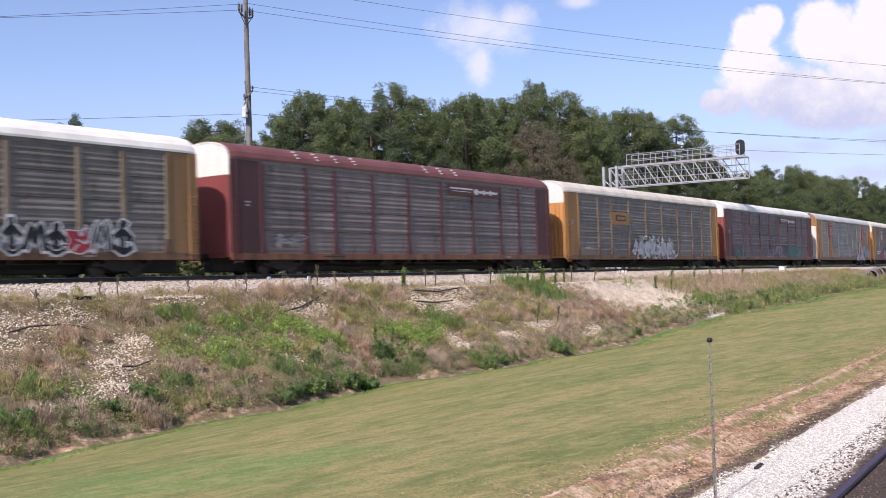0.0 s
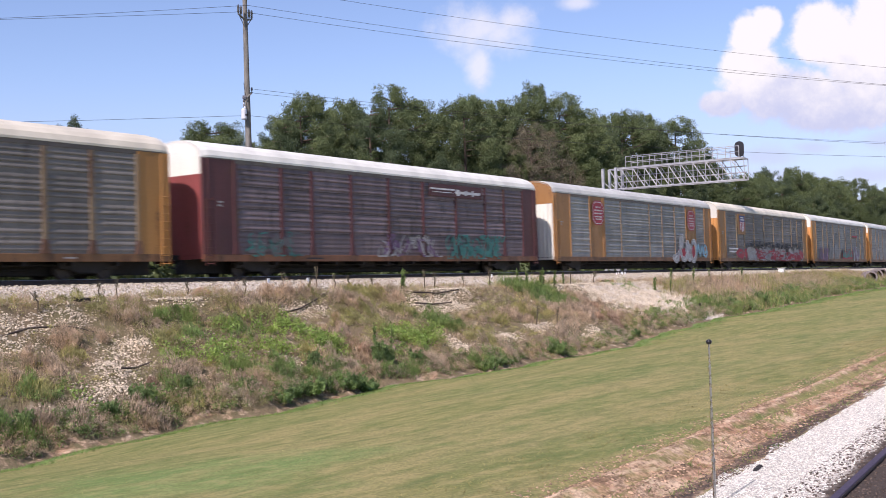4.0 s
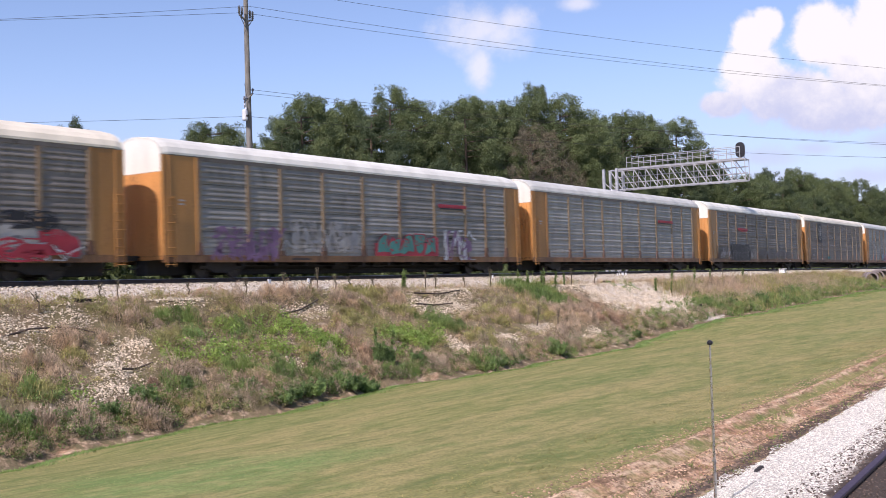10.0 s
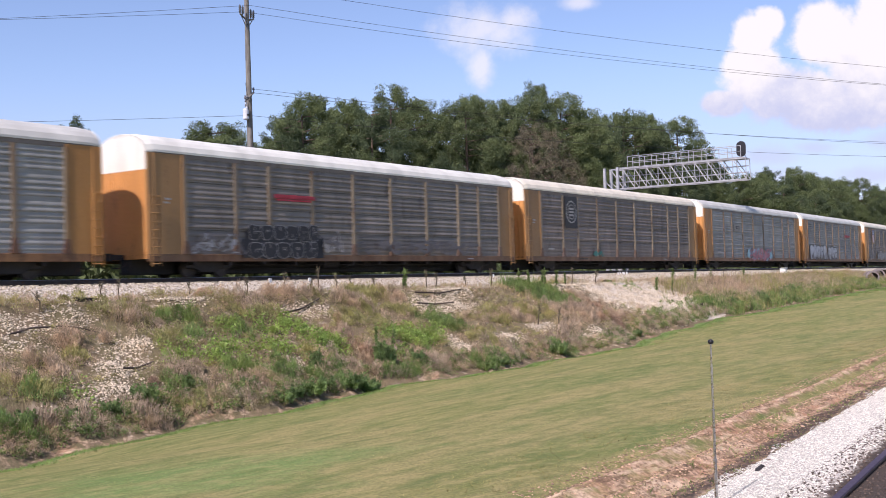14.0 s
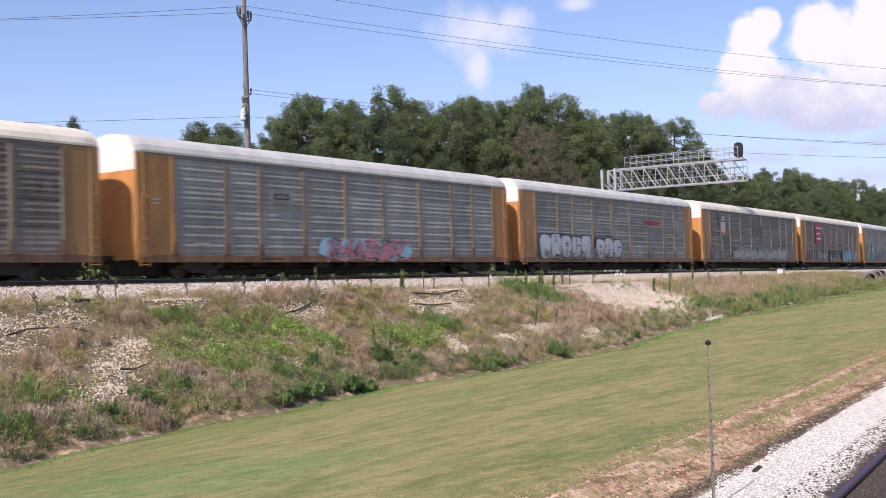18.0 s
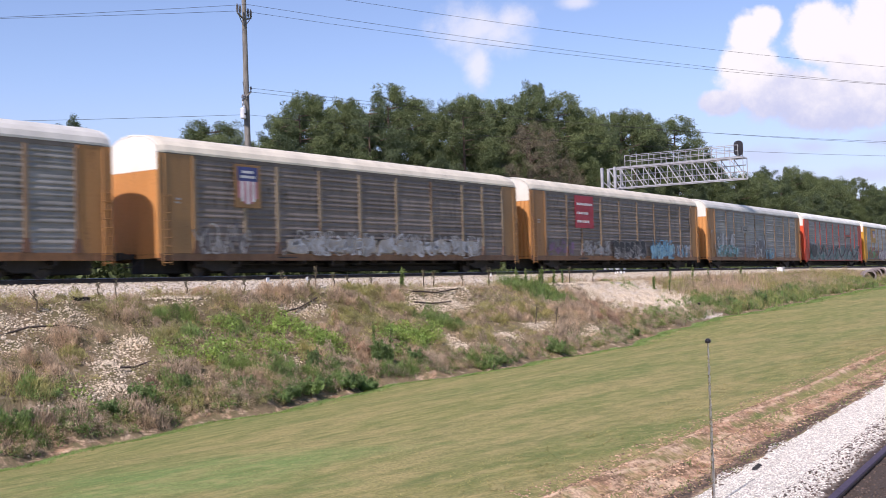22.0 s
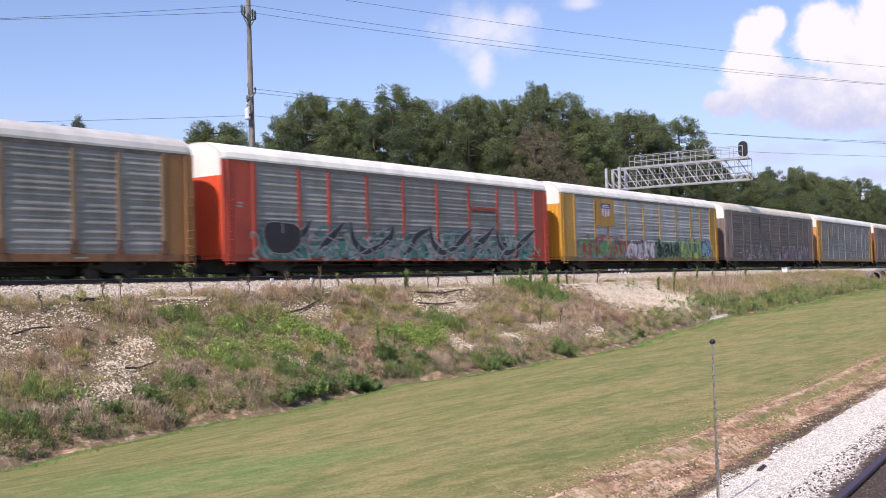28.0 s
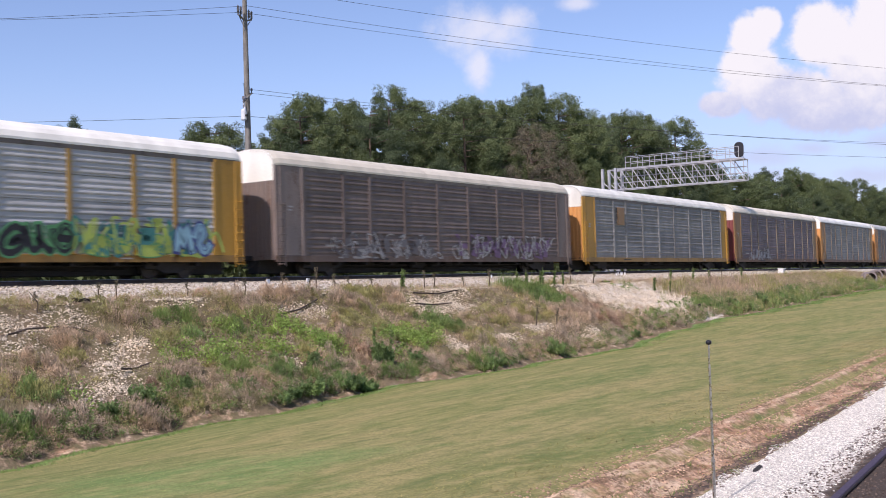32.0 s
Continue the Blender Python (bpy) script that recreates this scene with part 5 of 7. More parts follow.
def signal_bridge():
    """A cantilever signal bridge: lattice arm over the track, walkway with rails, tower on the far side."""
    t = thing("signal_bridge", "silver lattice cantilever signal bridge with a walkway rail", "signal bridge", pose(93.15, 41.2, 0, 0, 0, 2.3))
    near, far, low, top, half = -6.4, 6.3, 10.22, 12.05, 0.55
    for x in (-half, half):
        for z in (low, top):
            part("chord", Shape().box(x - 0.05, x + 0.05, near, far, z - 0.055, z + 0.055, cut=0.012).mesh("chord", galvanised), t)
    n = 11
    ys = [near + (far - near) * k / n for k in range(n + 1)]
    upright = Shape().box(-0.028, 0.028, -0.028, 0.028, low, top, cut=0.006).mesh("upright", galvanised)
    for y in ys:
        for x in (-half, half):
            part("upright", upright, t, at=pose(x, y, 0))
    d = (far - near) / n
    brace = Shape().tube([(0, 0, top - 0.03), (0, -d, low + 0.03)], 0.04, 6).mesh("diagonal_brace", galvanised)
    cross = Shape().tube([(-half, 0, 0), (half, d, 0)], 0.024, 6).mesh("cross_brace", galvanised)
    strut = Shape().tube([(-half, 0, 0), (half, 0, 0)], 0.024, 6).mesh("cross_strut", galvanised)
    for k, y in enumerate(ys):
        if k:
            for x in (-half, half):
                part("diagonal_brace", brace, t, at=pose(x, y, 0))
        for z in (low, top):
            part("cross_strut", strut, t, at=pose(0, y, z))
            if k < n:
                part("cross_brace", cross, t, at=pose(0, y, z + 0.02))
    for z in (low + 0.65, low + 1.2):      # cable trays and conduits inside the arm
        part("conduit", Shape().tube([(0.2, near, z), (0.2, far, z)], 0.05, 6).mesh("conduit", galvanised), t)
    deck = Shape()
    for k in range(5):
        x = -0.5 + 0.25 * k
        deck.box(x - 0.08, x + 0.08, near + 0.2, far - 0.8, top + 0.09, top + 0.13)
    part("walkway", deck.mesh("walkway", galvanised), t)
    post = Shape().tube([(0, 0, top + 0.08), (0, 0, top + 1.12)], 0.03, 6).mesh("rail_post", galvanised)
    for x in (-0.6, 0.6):
        for k in range(10):
            part("rail_post", post, t, at=pose(x, near + 0.4 + k * 1.18, 0))
        for z in (top + 0.6, top + 1.1):
            part("hand_rail", Shape().tube([(x, near + 0.4, z), (x, near + 0.4 + 9 * 1.18, z)], 0.028, 6).mesh("hand_rail", galvanised), t)
    # tower of four legs on the far side of the line
    foot = ground_at(93, 47.6)
    for x in (-0.7, 0.7):
        for y in (5.6, 6.9):
            part("tower_leg", Shape().box(x - 0.12, x + 0.12, y - 0.12, y + 0.12, foot - 0.1, top + 0.15, cut=0.02).mesh("tower_leg", galvanised), t)
        z = foot + 0.4
        while z < 9.8:
            part("tower_brace", Shape().tube([(x, 5.6, z), (x, 6.9, z + 1.3)], 0.035, 6).mesh("tower_brace", galvanised), t)
            z += 1.3
    # the signal head at the arm's near end
    head = part("signal_head", Shape().box(-0.12, 0.30, -0.17, 0.17, top + 0.25, top + 1.35, cut=0.04).mesh("signal_head", signal_black), t, "black signal housing", pose(0, near + 0.5, 0))
    board = Shape()
    ring = [(0.42 * math.cos(a), 0.38 * math.sin(a) * (1.0 if math.sin(a) < 0 else 1.0)) for a in (2 * math.pi * k / 24 for k in range(24))]
    ring = [(y, z + (0.3 if z > 0 else -0.3)) for y, z in ring]
    board.grid([[(-0.16, y, z + top + 0.85) for y, z in ring], [(-0.12, y, z + top + 0.85) for y, z in ring]], True)
    board.face([(-0.16, y, z + top + 0.85) for y, z in ring])
    board.face([(-0.12, y, z + top + 0.85) for y, z in ring[::-1]])
    part("backboard", board.mesh("backboard", signal_black), head)
    for z in (top + 0.55, top + 0.85, top + 1.15):
        part("visor", Shape().tube([(0.28, 0, z), (0.55, 0, z - 0.02)], [0.13, 0.15], 12).mesh("visor", signal_black), head)


signal_bridge()

PX, PY = 46.9, 48.1
WAY = Vector((42.0, -25.7, 0)).normalized()      # the pole line crosses the tracks
ACROSS = Vector((-WAY.y, WAY.x, 0))
ARM = Vector((0.96, 0.28, 0))          # the brackets sit askew to the line


def utility_pole():
    base = ground_at(PX, PY)
    t = thing("utility_pole", "tall weathered wooden utility pole with insulators and transformer", "utility pole", pose(PX, PY, base))
    part("pole", Shape().tube([(0, 0, -0.3), (0.03, 0, 9), (0.0, 0, 20.4 - base)], [0.24, 0.19, 0.13], 14).mesh("pole", pole_wood, smooth=True), t)
    for z, size in ((18.25 - base, 0.8),):
        arm = Shape()
        a = ARM * size
        arm.tube([a + Vector((0, 0, 0.16 * size)), (0, 0, -0.12), -a + Vector((0, 0, 0.16 * size))], 0.055, 8)
        arm.tube([a * 0.8, (0, 0, -0.75 * size)], 0.025, 6)
        arm.tube([-a * 0.8, (0, 0, -0.75 * size)], 0.025, 6)
        bracket = part("crossarm", arm.mesh("crossarm", pole_wood), t, at=pose(0, 0, z))
        for k in (-1.0, -0.6, 0.6, 1.0):
            s = Shape()
            for i in range(4):
                s.tube([(0, 0, 0.1 + 0.11 * i), (0, 0, 0.18 + 0.11 * i)], [0.055, 0.085], 10)
            s.tube([(0, 0, 0), (0, 0, 0.6)], 0.03, 8)
            part("insulator", s.mesh("insulator", insulator_grey), bracket, "grey porcelain insulator", Matrix.Translation(ARM * size * k + Vector((0, 0, 0.1 * size))))
    # the lower arm hangs aslant, with small insulators at its ends
    slant = Shape()
    a, b = ARM * -0.66 + Vector((0, -0.16, -0.32)), ARM * 0.36 + Vector((0, -0.16, 0.36))
    slant.tube([a, b], 0.06, 6)
    slant.tube([ARM * -0.2 + Vector((0, -0.12, -0.04)), (0, 0, -0.55)], 0.025, 6)
    bracket = part("crossarm", slant.mesh("crossarm", pole_wood), t, "dark slanting lower crossarm", pose(0, 0, 13.45 - base))
    for foot, tall in ((a, 0.34), (a.lerp(b, 0.22), 0.26), (b, 0.3)):
        s = Shape().tube([foot, foot + Vector((0, 0, tall * 0.4)), foot + Vector((0, 0, tall * 0.45)), foot + Vector((0, 0, tall))], [0.03, 0.03, 0.075, 0.05], 8)
        part("insulator", s.mesh("insulator", insulator_grey), bracket, "grey porcelain insulator")
    for k in range(3):
        s = Shape().tube([(0, 0, -0.02), (0, 0, 0.12)], [0.06, 0.05], 8)
        part("cutout", s.mesh("cutout", transformer_grey), t, "pale fuse cutout", Matrix.Translation(ARM * (-0.52 + 0.1 * k) + Vector((0, -0.1, 13.0 - 0.24 * k - base))))
    can = Shape()
    can.tube([(0, 0, -0.32), (0, 0, -0.27), (0, 0, 0.24), (0, 0, 0.32), (0, 0, 0.36)], [0.14, 0.17, 0.17, 0.15, 0.07], 16)
    drum = part("transformer", can.mesh("transformer", transformer_grey, smooth=False), t, "light grey transformer can", Matrix.Translation(ARM * -0.42 + Vector((0, 0, 12.4 - base))))
    part("bushing", Shape().tube([(0, 0, 0.44), (0, 0, 0.8)], [0.05, 0.03], 8).mesh("bushing", insulator_grey), drum)
    part("hanger", Shape().box(-0.05, 0.05, -0.3, 0.05, -0.1, 0.0).mesh("hanger", steel_dark), drum)
    part("lead", Shape().tube([(0, 0, 0.8), ARM * 0.25 + Vector((0, 0, 1.2)), ARM * 0.05 + Vector((0, 0, 1.9))], 0.012, 5).mesh("lead", wire_black), drum)
    return t


utility_pole()


def wire(label, z_pole, off, z_far, z_near, thick=0.011):
    """A line wire in two spans that hang from the pole."""
    top = Vector((PX, PY, z_pole)) + ACROSS * off
    right = Vector((PX, PY, 0)) + WAY * 88 + ACROSS * off
    left = Vector((PX, PY, 0)) - WAY * 70 + ACROSS * off
    right.z, left.z = z_far, z_near
    s = Shape()
    for end, sag in ((right, 1.3), (left, 0.7)):
        if end.z == 0:
            continue
        pts = []
        for k in range(17):
            f = k / 16
            p = top.lerp(end, f)
            p.z -= sag * 4 * f * (1 - f)
            pts.append(p)
        s.tube(pts, thick, 5, ends=False)
    thing("overhead_wire", label, "power line", group="overhead wires", mesh=s.mesh("overhead_wire", wire_black))


for z, off, zf, zn in ((20.3, 0.0, 17.9, 17.0), (18.85, 0.8, 16.85, 14.2), (18.85, -0.8, 16.3, 12.6)):
    wire("thin black high overhead wire between utility poles", z, off, zf, zn, 0.011)
for z, off, zf, zn in ((13.9, 0.6, 12.67, 0), (13.9, -0.6, 12.1, 0), (12.4, 0.1, 11.7, 10.6)):
    wire("thin black lower overhead wire between utility poles", z, off, zf, zn, 0.011)


def rod():
    """A telescopic rod that stands at the gravel's edge before the camera."""
    x, y = 8.9, 3.7
    t = thing("telescopic_rod", "thin silver telescopic rod with a small black cap", "rod", pose(x, y, ground_at(x, y)))
    z, lengths = -0.05, [(0.445, 0.0145), (0.42, 0.012), (0.36, 0.010), (0.20, 0.008)]
    for length, r in lengths:
        part("rod_section", Shape().tube([(0, 0, z), (0, 0, z + length - 0.01), (0, 0, z + length)], [r, r, r * 0.9], 10).mesh("rod_section", chrome, smooth=False), t)
        part("joint_ring", Shape().tube([(0, 0, z + length - 0.015), (0, 0, z + length)], r * 1.25, 10).mesh("joint_ring", chrome), t)
        z += length
    cap = Shape().tube([(0, 0, z - 0.012), (0, 0, z - 0.004), (0, 0, z + 0.012), (0, 0, z + 0.024), (0, 0, z + 0.03)], [0.012, 0.024, 0.026, 0.018, 0.006], 14)
    part("cap", cap.mesh("cap", cap_black, smooth=True), t, "rounded black cap")


rod()


def lineside():
    x, y = 100.0, 34.3
    t = thing("relay_box", "white painted lineside equipment box on the ballast", "equipment box", pose(x, y, ground_at(x, y), 0, 0, 3))
    part("cabinet", Shape().box(-0.3, 0.3, -0.25, 0.25, 0.08, 0.66, cut=0.02).mesh("cabinet", white_paint), t)
    part("lid", Shape().box(-0.35, 0.35, -0.3, 0.3, 0.66, 0.72, cut=0.02).mesh("lid", white_paint), t)
    part("plinth", Shape().box(-0.45, 0.45, -0.37, 0.37, -0.1, 0.08, cut=0.01).mesh("plinth", concrete), t)

    def pipe_mesh():
        s = Shape()
        def ring(r, x):
            return [(x, r * math.cos(a), r * math.sin(a)) for a in (2 * math.pi * k / 20 for k in range(20))]
        rings = [ring(0.48, 0.0), ring(0.62, 0.0), ring(0.64, 0.05), ring(0.62, 2.4), ring(0.48, 2.4)]
        s.grid(rings + [rings[0]], True)
        return s.mesh("drain_pipe", pipe_grey, smooth=False)

    pipe = pipe_mesh()
    for dx, dy, turn in ((111.8, 29.6, 24), (116.2, 30.2, 18), (120.5, 30.8, 30)):
        thing("drain_pipe", "weathered grey concrete drain pipe lying on the grass", "pipe", pose(dx, dy, ground_at(dx, dy) + 0.58, 0, 0, turn), "drain pipes", pipe)
    plate = Shape().box(-0.10, 0.10, -0.02, 0.02, -0.2, 0.10, cut=0.004).mesh("marker_stake", white_paint)
    for mx, my in ((34.3, 34.15), (36.8, 34.15), (52.0, 34.3), (67.6, 34.5), (68.1, 34.6), (68.6, 34.6), (69.1, 34.6)):
        thing("marker_stake", "small white marker stake in the ballast", "marker", pose(mx, my, ground_at(mx, my) + 0.08, 0, 0, random.uniform(-20, 20)), "marker stakes", plate)
    # old timbers on the bank
    for bx, by, turn, long_ in ((23.5, 32.2, 12, 1.1), (62.8, 33.0, -60, 0.9), (66.3, 28.4, 60, 1.2)):
        s = Shape().box(-long_ / 2, long_ / 2, -0.07, 0.07, -0.07, 0.07, cut=0.012)
        thing("old_timber", "dark weathered scrap timber lying on the stony bank", "timber", pose(bx, by, ground_at(bx, by) + 0.06, 0, 4, turn), "scrap timbers", s.mesh("old_timber", tie_wood))
    # fallen branches and old poles
    for spots in (((18.6, 30.3), (20.3, 30.65), (21.5, 30.8), (22.0, 30.6), (22.6, 30.5)), ((21.5, 27.7), (22.1, 27.85), (22.8, 27.9)), ((31.6, 30.7), (32.9, 31.0), (34.3, 31.3)), ((41.1, 31.5), (43.0, 31.5), (44.9, 31.6)), ((40.3, 30.8), (41.6, 30.75), (42.9, 30.6))):
        mid = spots[len(spots) // 2]
        base = Vector((mid[0], mid[1], ground_at(*mid)))
        s = Shape().tube([Vector((a, b, ground_at(a, b) + 0.10)) - base for a, b in spots], [0.036 - 0.004 * k for k in range(len(spots))], 7)
        thing("fallen_branch", "dark bare branch lying on the weedy bank", "branch", Matrix.Translation(base), "fallen branches", s.mesh("fallen_branch", tie_wood))
    # a dark clod on the pale gravel
    s = Shape()
    for k in range(5):
        s.tube([(0.06 * k - 0.14, 0.02 * (k % 2), -0.01), (0.06 * k - 0.13, 0.02, 0.015), (0.06 * k - 0.12, 0.02, 0.022)], [0.032, 0.026, 0.01], 7)
    thing("ballast_clump", "dark clump of oily debris on the gravel", "debris", pose(11.1, 4.12, ground_at(11.1, 4.12), 0, 0, 10), mesh=s.mesh("ballast_clump", steel_dark))


lineside()

# ---------------------------------------------------------------- trees
def leaf_cloud(rng, centres, radii, each, size, flat=1.0, slim=1.0, long_=1.1):
    """Small leaf triangles round the given centres."""
    n = len(centres)
    c = np.repeat(centres, each, 0)
    r = np.repeat(radii, each)[:, None]
    d = rng.normal(size=(n * each, 3))
    d /= np.linalg.norm(d, axis=1)[:, None]
    d *= (rng.random((n * each, 1)) ** 0.4) * r
    d[:, 2] *= flat
    p = c + d
    a, b = rng.normal(size=(2, n * each, 3))
    a /= np.linalg.norm(a, axis=1)[:, None]
    b -= a * (a * b).sum(1)[:, None]
    b /= np.linalg.norm(b, axis=1)[:, None]
    s = size * rng.uniform(0.6, 1.4, (n * each, 1))
    return np.stack([p - a * s * 0.5 * slim, p + a * s * 0.5 * slim, p + b * s * long_], 1).reshape(-1, 3)


def pine(seed, tall, wide, low, leaf, label, each=150, size=0.14, bare=False):
    """A tapered trunk, limbs and a crown of many needle clumps with gaps."""
    rng = np.random.default_rng(seed)
    t = thing("pine_tree" if not bare else "bare_tree", label, "tree", group="trees behind the line")
    bend = rng.normal(size=2) * 0.35
    spine = [Vector((bend[0] * f * f, bend[1] * f * f, tall * f * 0.86)) for f in np.linspace(0, 1, 7)]
    trunk = Shape().tube(spine, [0.34 * (1 - 0.9 * f) + 0.03 for f in np.linspace(0, 1, 7)], 9)
    centres, radii = [], []
    whorls = int(tall * (1 - low) / 1.15)
    for k in range(whorls * 6):
        f = low + (1 - low) * (k // 6 + rng.uniform(0.1, 0.75)) / whorls
        g = (f - low) / (1 - low)
        reach = wide * (0.32 + 0.68 * math.sin(math.pi * min(1, (0.25 + 0.70 * g)))) * rng.uniform(0.62, 1.02)
        if g > 0.9:
            reach *= 0.55
        a = rng.random() * 2 * math.pi
        root = Vector((bend[0] * f * f, bend[1] * f * f, tall * f * 0.93))
        tip = root + Vector((math.cos(a) * reach, math.sin(a) * reach, rng.uniform(-0.2, 0.5) + 0.14 * reach))
        for q in (1.0, 0.92, rng.uniform(0.7, 0.85), rng.uniform(0.5, 0.7), rng.uniform(0.3, 0.5))[:5 if reach > 2.2 else 3]:
            centres.append(root.lerp(tip, q) + Vector((rng.normal() * 0.3, rng.normal() * 0.3, rng.normal() * 0.28)))
            radii.append(rng.uniform(0.38, 0.70) * (wide / 4.6) ** 0.5)
        if k % 3 == 0:
            trunk.tube([root, root.lerp(tip, 0.6) + Vector((0, 0, -0.1)), tip], [0.07, 0.045, 0.015], 5)
    cloud_ = leaf_cloud(rng, np.array([tuple(c) for c in centres]), np.array(radii), each, size, 0.85, 0.45, 1.5)
    fit_ = tall / cloud_[:, 2].max()
    cloud_[:, 2] *= fit_
    trunk.v = [(x, y, z * fit_) for x, y, z in trunk.v]
    part("trunk", trunk.mesh("trunk", bark), t)
    part("crown", soup("crown", cloud_, 3, leaf), t)
    return t


MODELS = [
    (pine(1, 20, 4.8, 0.24, needles, "tall dark green pine tree behind the railway"), 20.0),
    (pine(2, 20, 5.4, 0.18, needles, "broad rounded dark green pine tree behind the railway"), 20.0),
    (pine(3, 20, 4.4, 0.28, needles_deep, "tall deep green pine tree with an open crown"), 20.0),
    (pine(4, 20, 5.8, 0.10, needles_deep, "wide bushy deep green tree behind the railway"), 20.0),
    (pine(5, 20, 5.8, 0.08, broadleaf, "full green leafy tree behind the railway", 150, 0.14), 20.0),
    (pine(6, 20, 4.6, 0.12, bare_twigs, "half-bare olive brown tree among the pines", 60, 0.11, True), 20.0),
]
# x, y, crown top, model
EDGE_TREES = [(53.5, 58.2, 13.9, 1), (53.9, 58.3, 13.3, 1), (69.0, 64.5, 17.8, 3), (77.0, 66.0, 19.4, 0), (92.0, 65.0, 21.0, 3), (96.5, 64.0, 21.2, 1), (101.5, 64.0, 21.6, 0), (106.0, 65.0, 22.6, 1), (117.0, 65.0, 22.8, 0), (122.0, 66.0, 22.4, 1), (128.5, 67.0, 23.4, 3),
              (138.5, 67.5, 24.6, 1), (151.5, 68.0, 25.6, 3), (67.6, 95.4, 19.9, 2), (64.2, 62.4, 16.0, 3), (66.5, 62.0, 17.9, 1), (73.4, 66.6, 19.3, 0), (78.5, 68.5, 18.8, 1), (84.6, 72.9, 20.3, 2), (75.8, 62.6, 18.9, 3), (81.8, 64.8, 20.9, 1), (87.5, 66.0, 20.6, 0)]
MID_TREES = [(94.3, 71.3, 22.0, 2), (88.5, 61.0, 20.2, 1), (98.9, 67.4, 22.6, 0), (104.0, 68.5, 22.2, 3), (110.9, 72.0, 24.0, 1), (110.1, 65.9, 25.2, 0), (113.5, 64.5, 24.0, 1), (119.0, 66.5, 22.6, 2), (125.1, 68.7, 22.8, 3), (131.0, 70.0, 23.4, 4), (138.0, 72.0, 25.0, 1),
             (134.2, 67.3, 24.8, 0), (142.0, 69.0, 25.4, 3), (148.3, 70.2, 26.4, 0), (155.9, 68.8, 26.2, 1), (161.6, 67.2, 21.8, 3), (168.0, 69.5, 20.4, 4), (178.8, 72.1, 20.4, 1), (95.5, 59.8, 15.5, 4), (72.0, 60.0, 13.5, 4), (82.0, 59.5, 14.0, 3), (113.0, 60.5, 16.0, 4)]
LOW_TREES = [(120.5, 62.0, 17.0, 4), (128.5, 62.5, 17.5, 3), (137.0, 63.0, 18.0, 4), (146.0, 63.5, 17.5, 3), (156.0, 63.0, 15.5, 4), (96.0, 59.0, 17.5, 5), (100.5, 60.5, 19.0, 5), (105.5, 61.5, 18.6, 5), (91.5, 58.0, 13.5, 5), (110.0, 61.0, 15.5, 5)]
FAR_TREES = [(187.1, 70.8, 20.4, 1), (192.0, 71.5, 21.0, 3), (197.0, 72.4, 21.6, 1), (183.0, 69.5, 20.4, 4), (207.0, 70.5, 20.6, 3), (202.3, 72.7, 21.8, 0), (223.0, 71.5, 23.4, 1), (233.5, 73.0, 23.6, 0), (244.0, 74.0, 24.0, 1), (254.0, 74.0, 24.2, 0), (212.6, 73.8, 24.4, 2),
             (218.4, 72.2, 24.6, 0), (228.0, 74.0, 24.0, 3), (238.3, 75.7, 24.5, 1), (248.8, 75.4, 23.9, 3), (259.4, 74.8, 25.2, 4), (270.1, 73.9, 25.4, 1), (280.7, 74.0, 24.4, 3), (291.1, 75.4, 24.6, 4), (301.8, 76.6, 25.1, 1), (312.8, 79.6, 24.0, 3), (170.3, 59.2, 14.0, 4)]
FARTHER_TREES = [(178.0, 60.0, 15.6, 4), (188.0, 61.5, 16.0, 3), (198.0, 64.0, 17.5, 4), (210.0, 65.5, 18.0, 3), (222.0, 67.0, 17.5, 4), (236.0, 68.5, 18.0, 3), (250.0, 69.0, 18.0, 4), (264.0, 70.5, 18.5, 3)]
TREES = EDGE_TREES + MID_TREES + LOW_TREES


def plant_trees():
    firsts = {}
    for i, (x, y, top, model) in enumerate(TREES + FAR_TREES + FARTHER_TREES):
        thing_, size = MODELS[model]
        z = ground_at(x, y)
        s = (top + 0.2 - z) / size * (0.95 if i >= len(TREES) else 1.0)
        wide = s * (1.1 if i >= len(TREES) else 0.95 + 0.1 * math.sin(i * 2.3)) * (0.95 if y > 90 else 1.5 if y < 58.5 and x < 60 else 1.0)
        m = pose(x, y, z - 0.1, 0, 0, (i * 137) % 360) @ Matrix.Diagonal((wide, wide, s, 1))
        if model in firsts:
            copy_thing(thing_, m)
        else:
            firsts[model] = m
    for model, m in firsts.items():
        MODELS[model][0].matrix_basis = m


plant_trees()


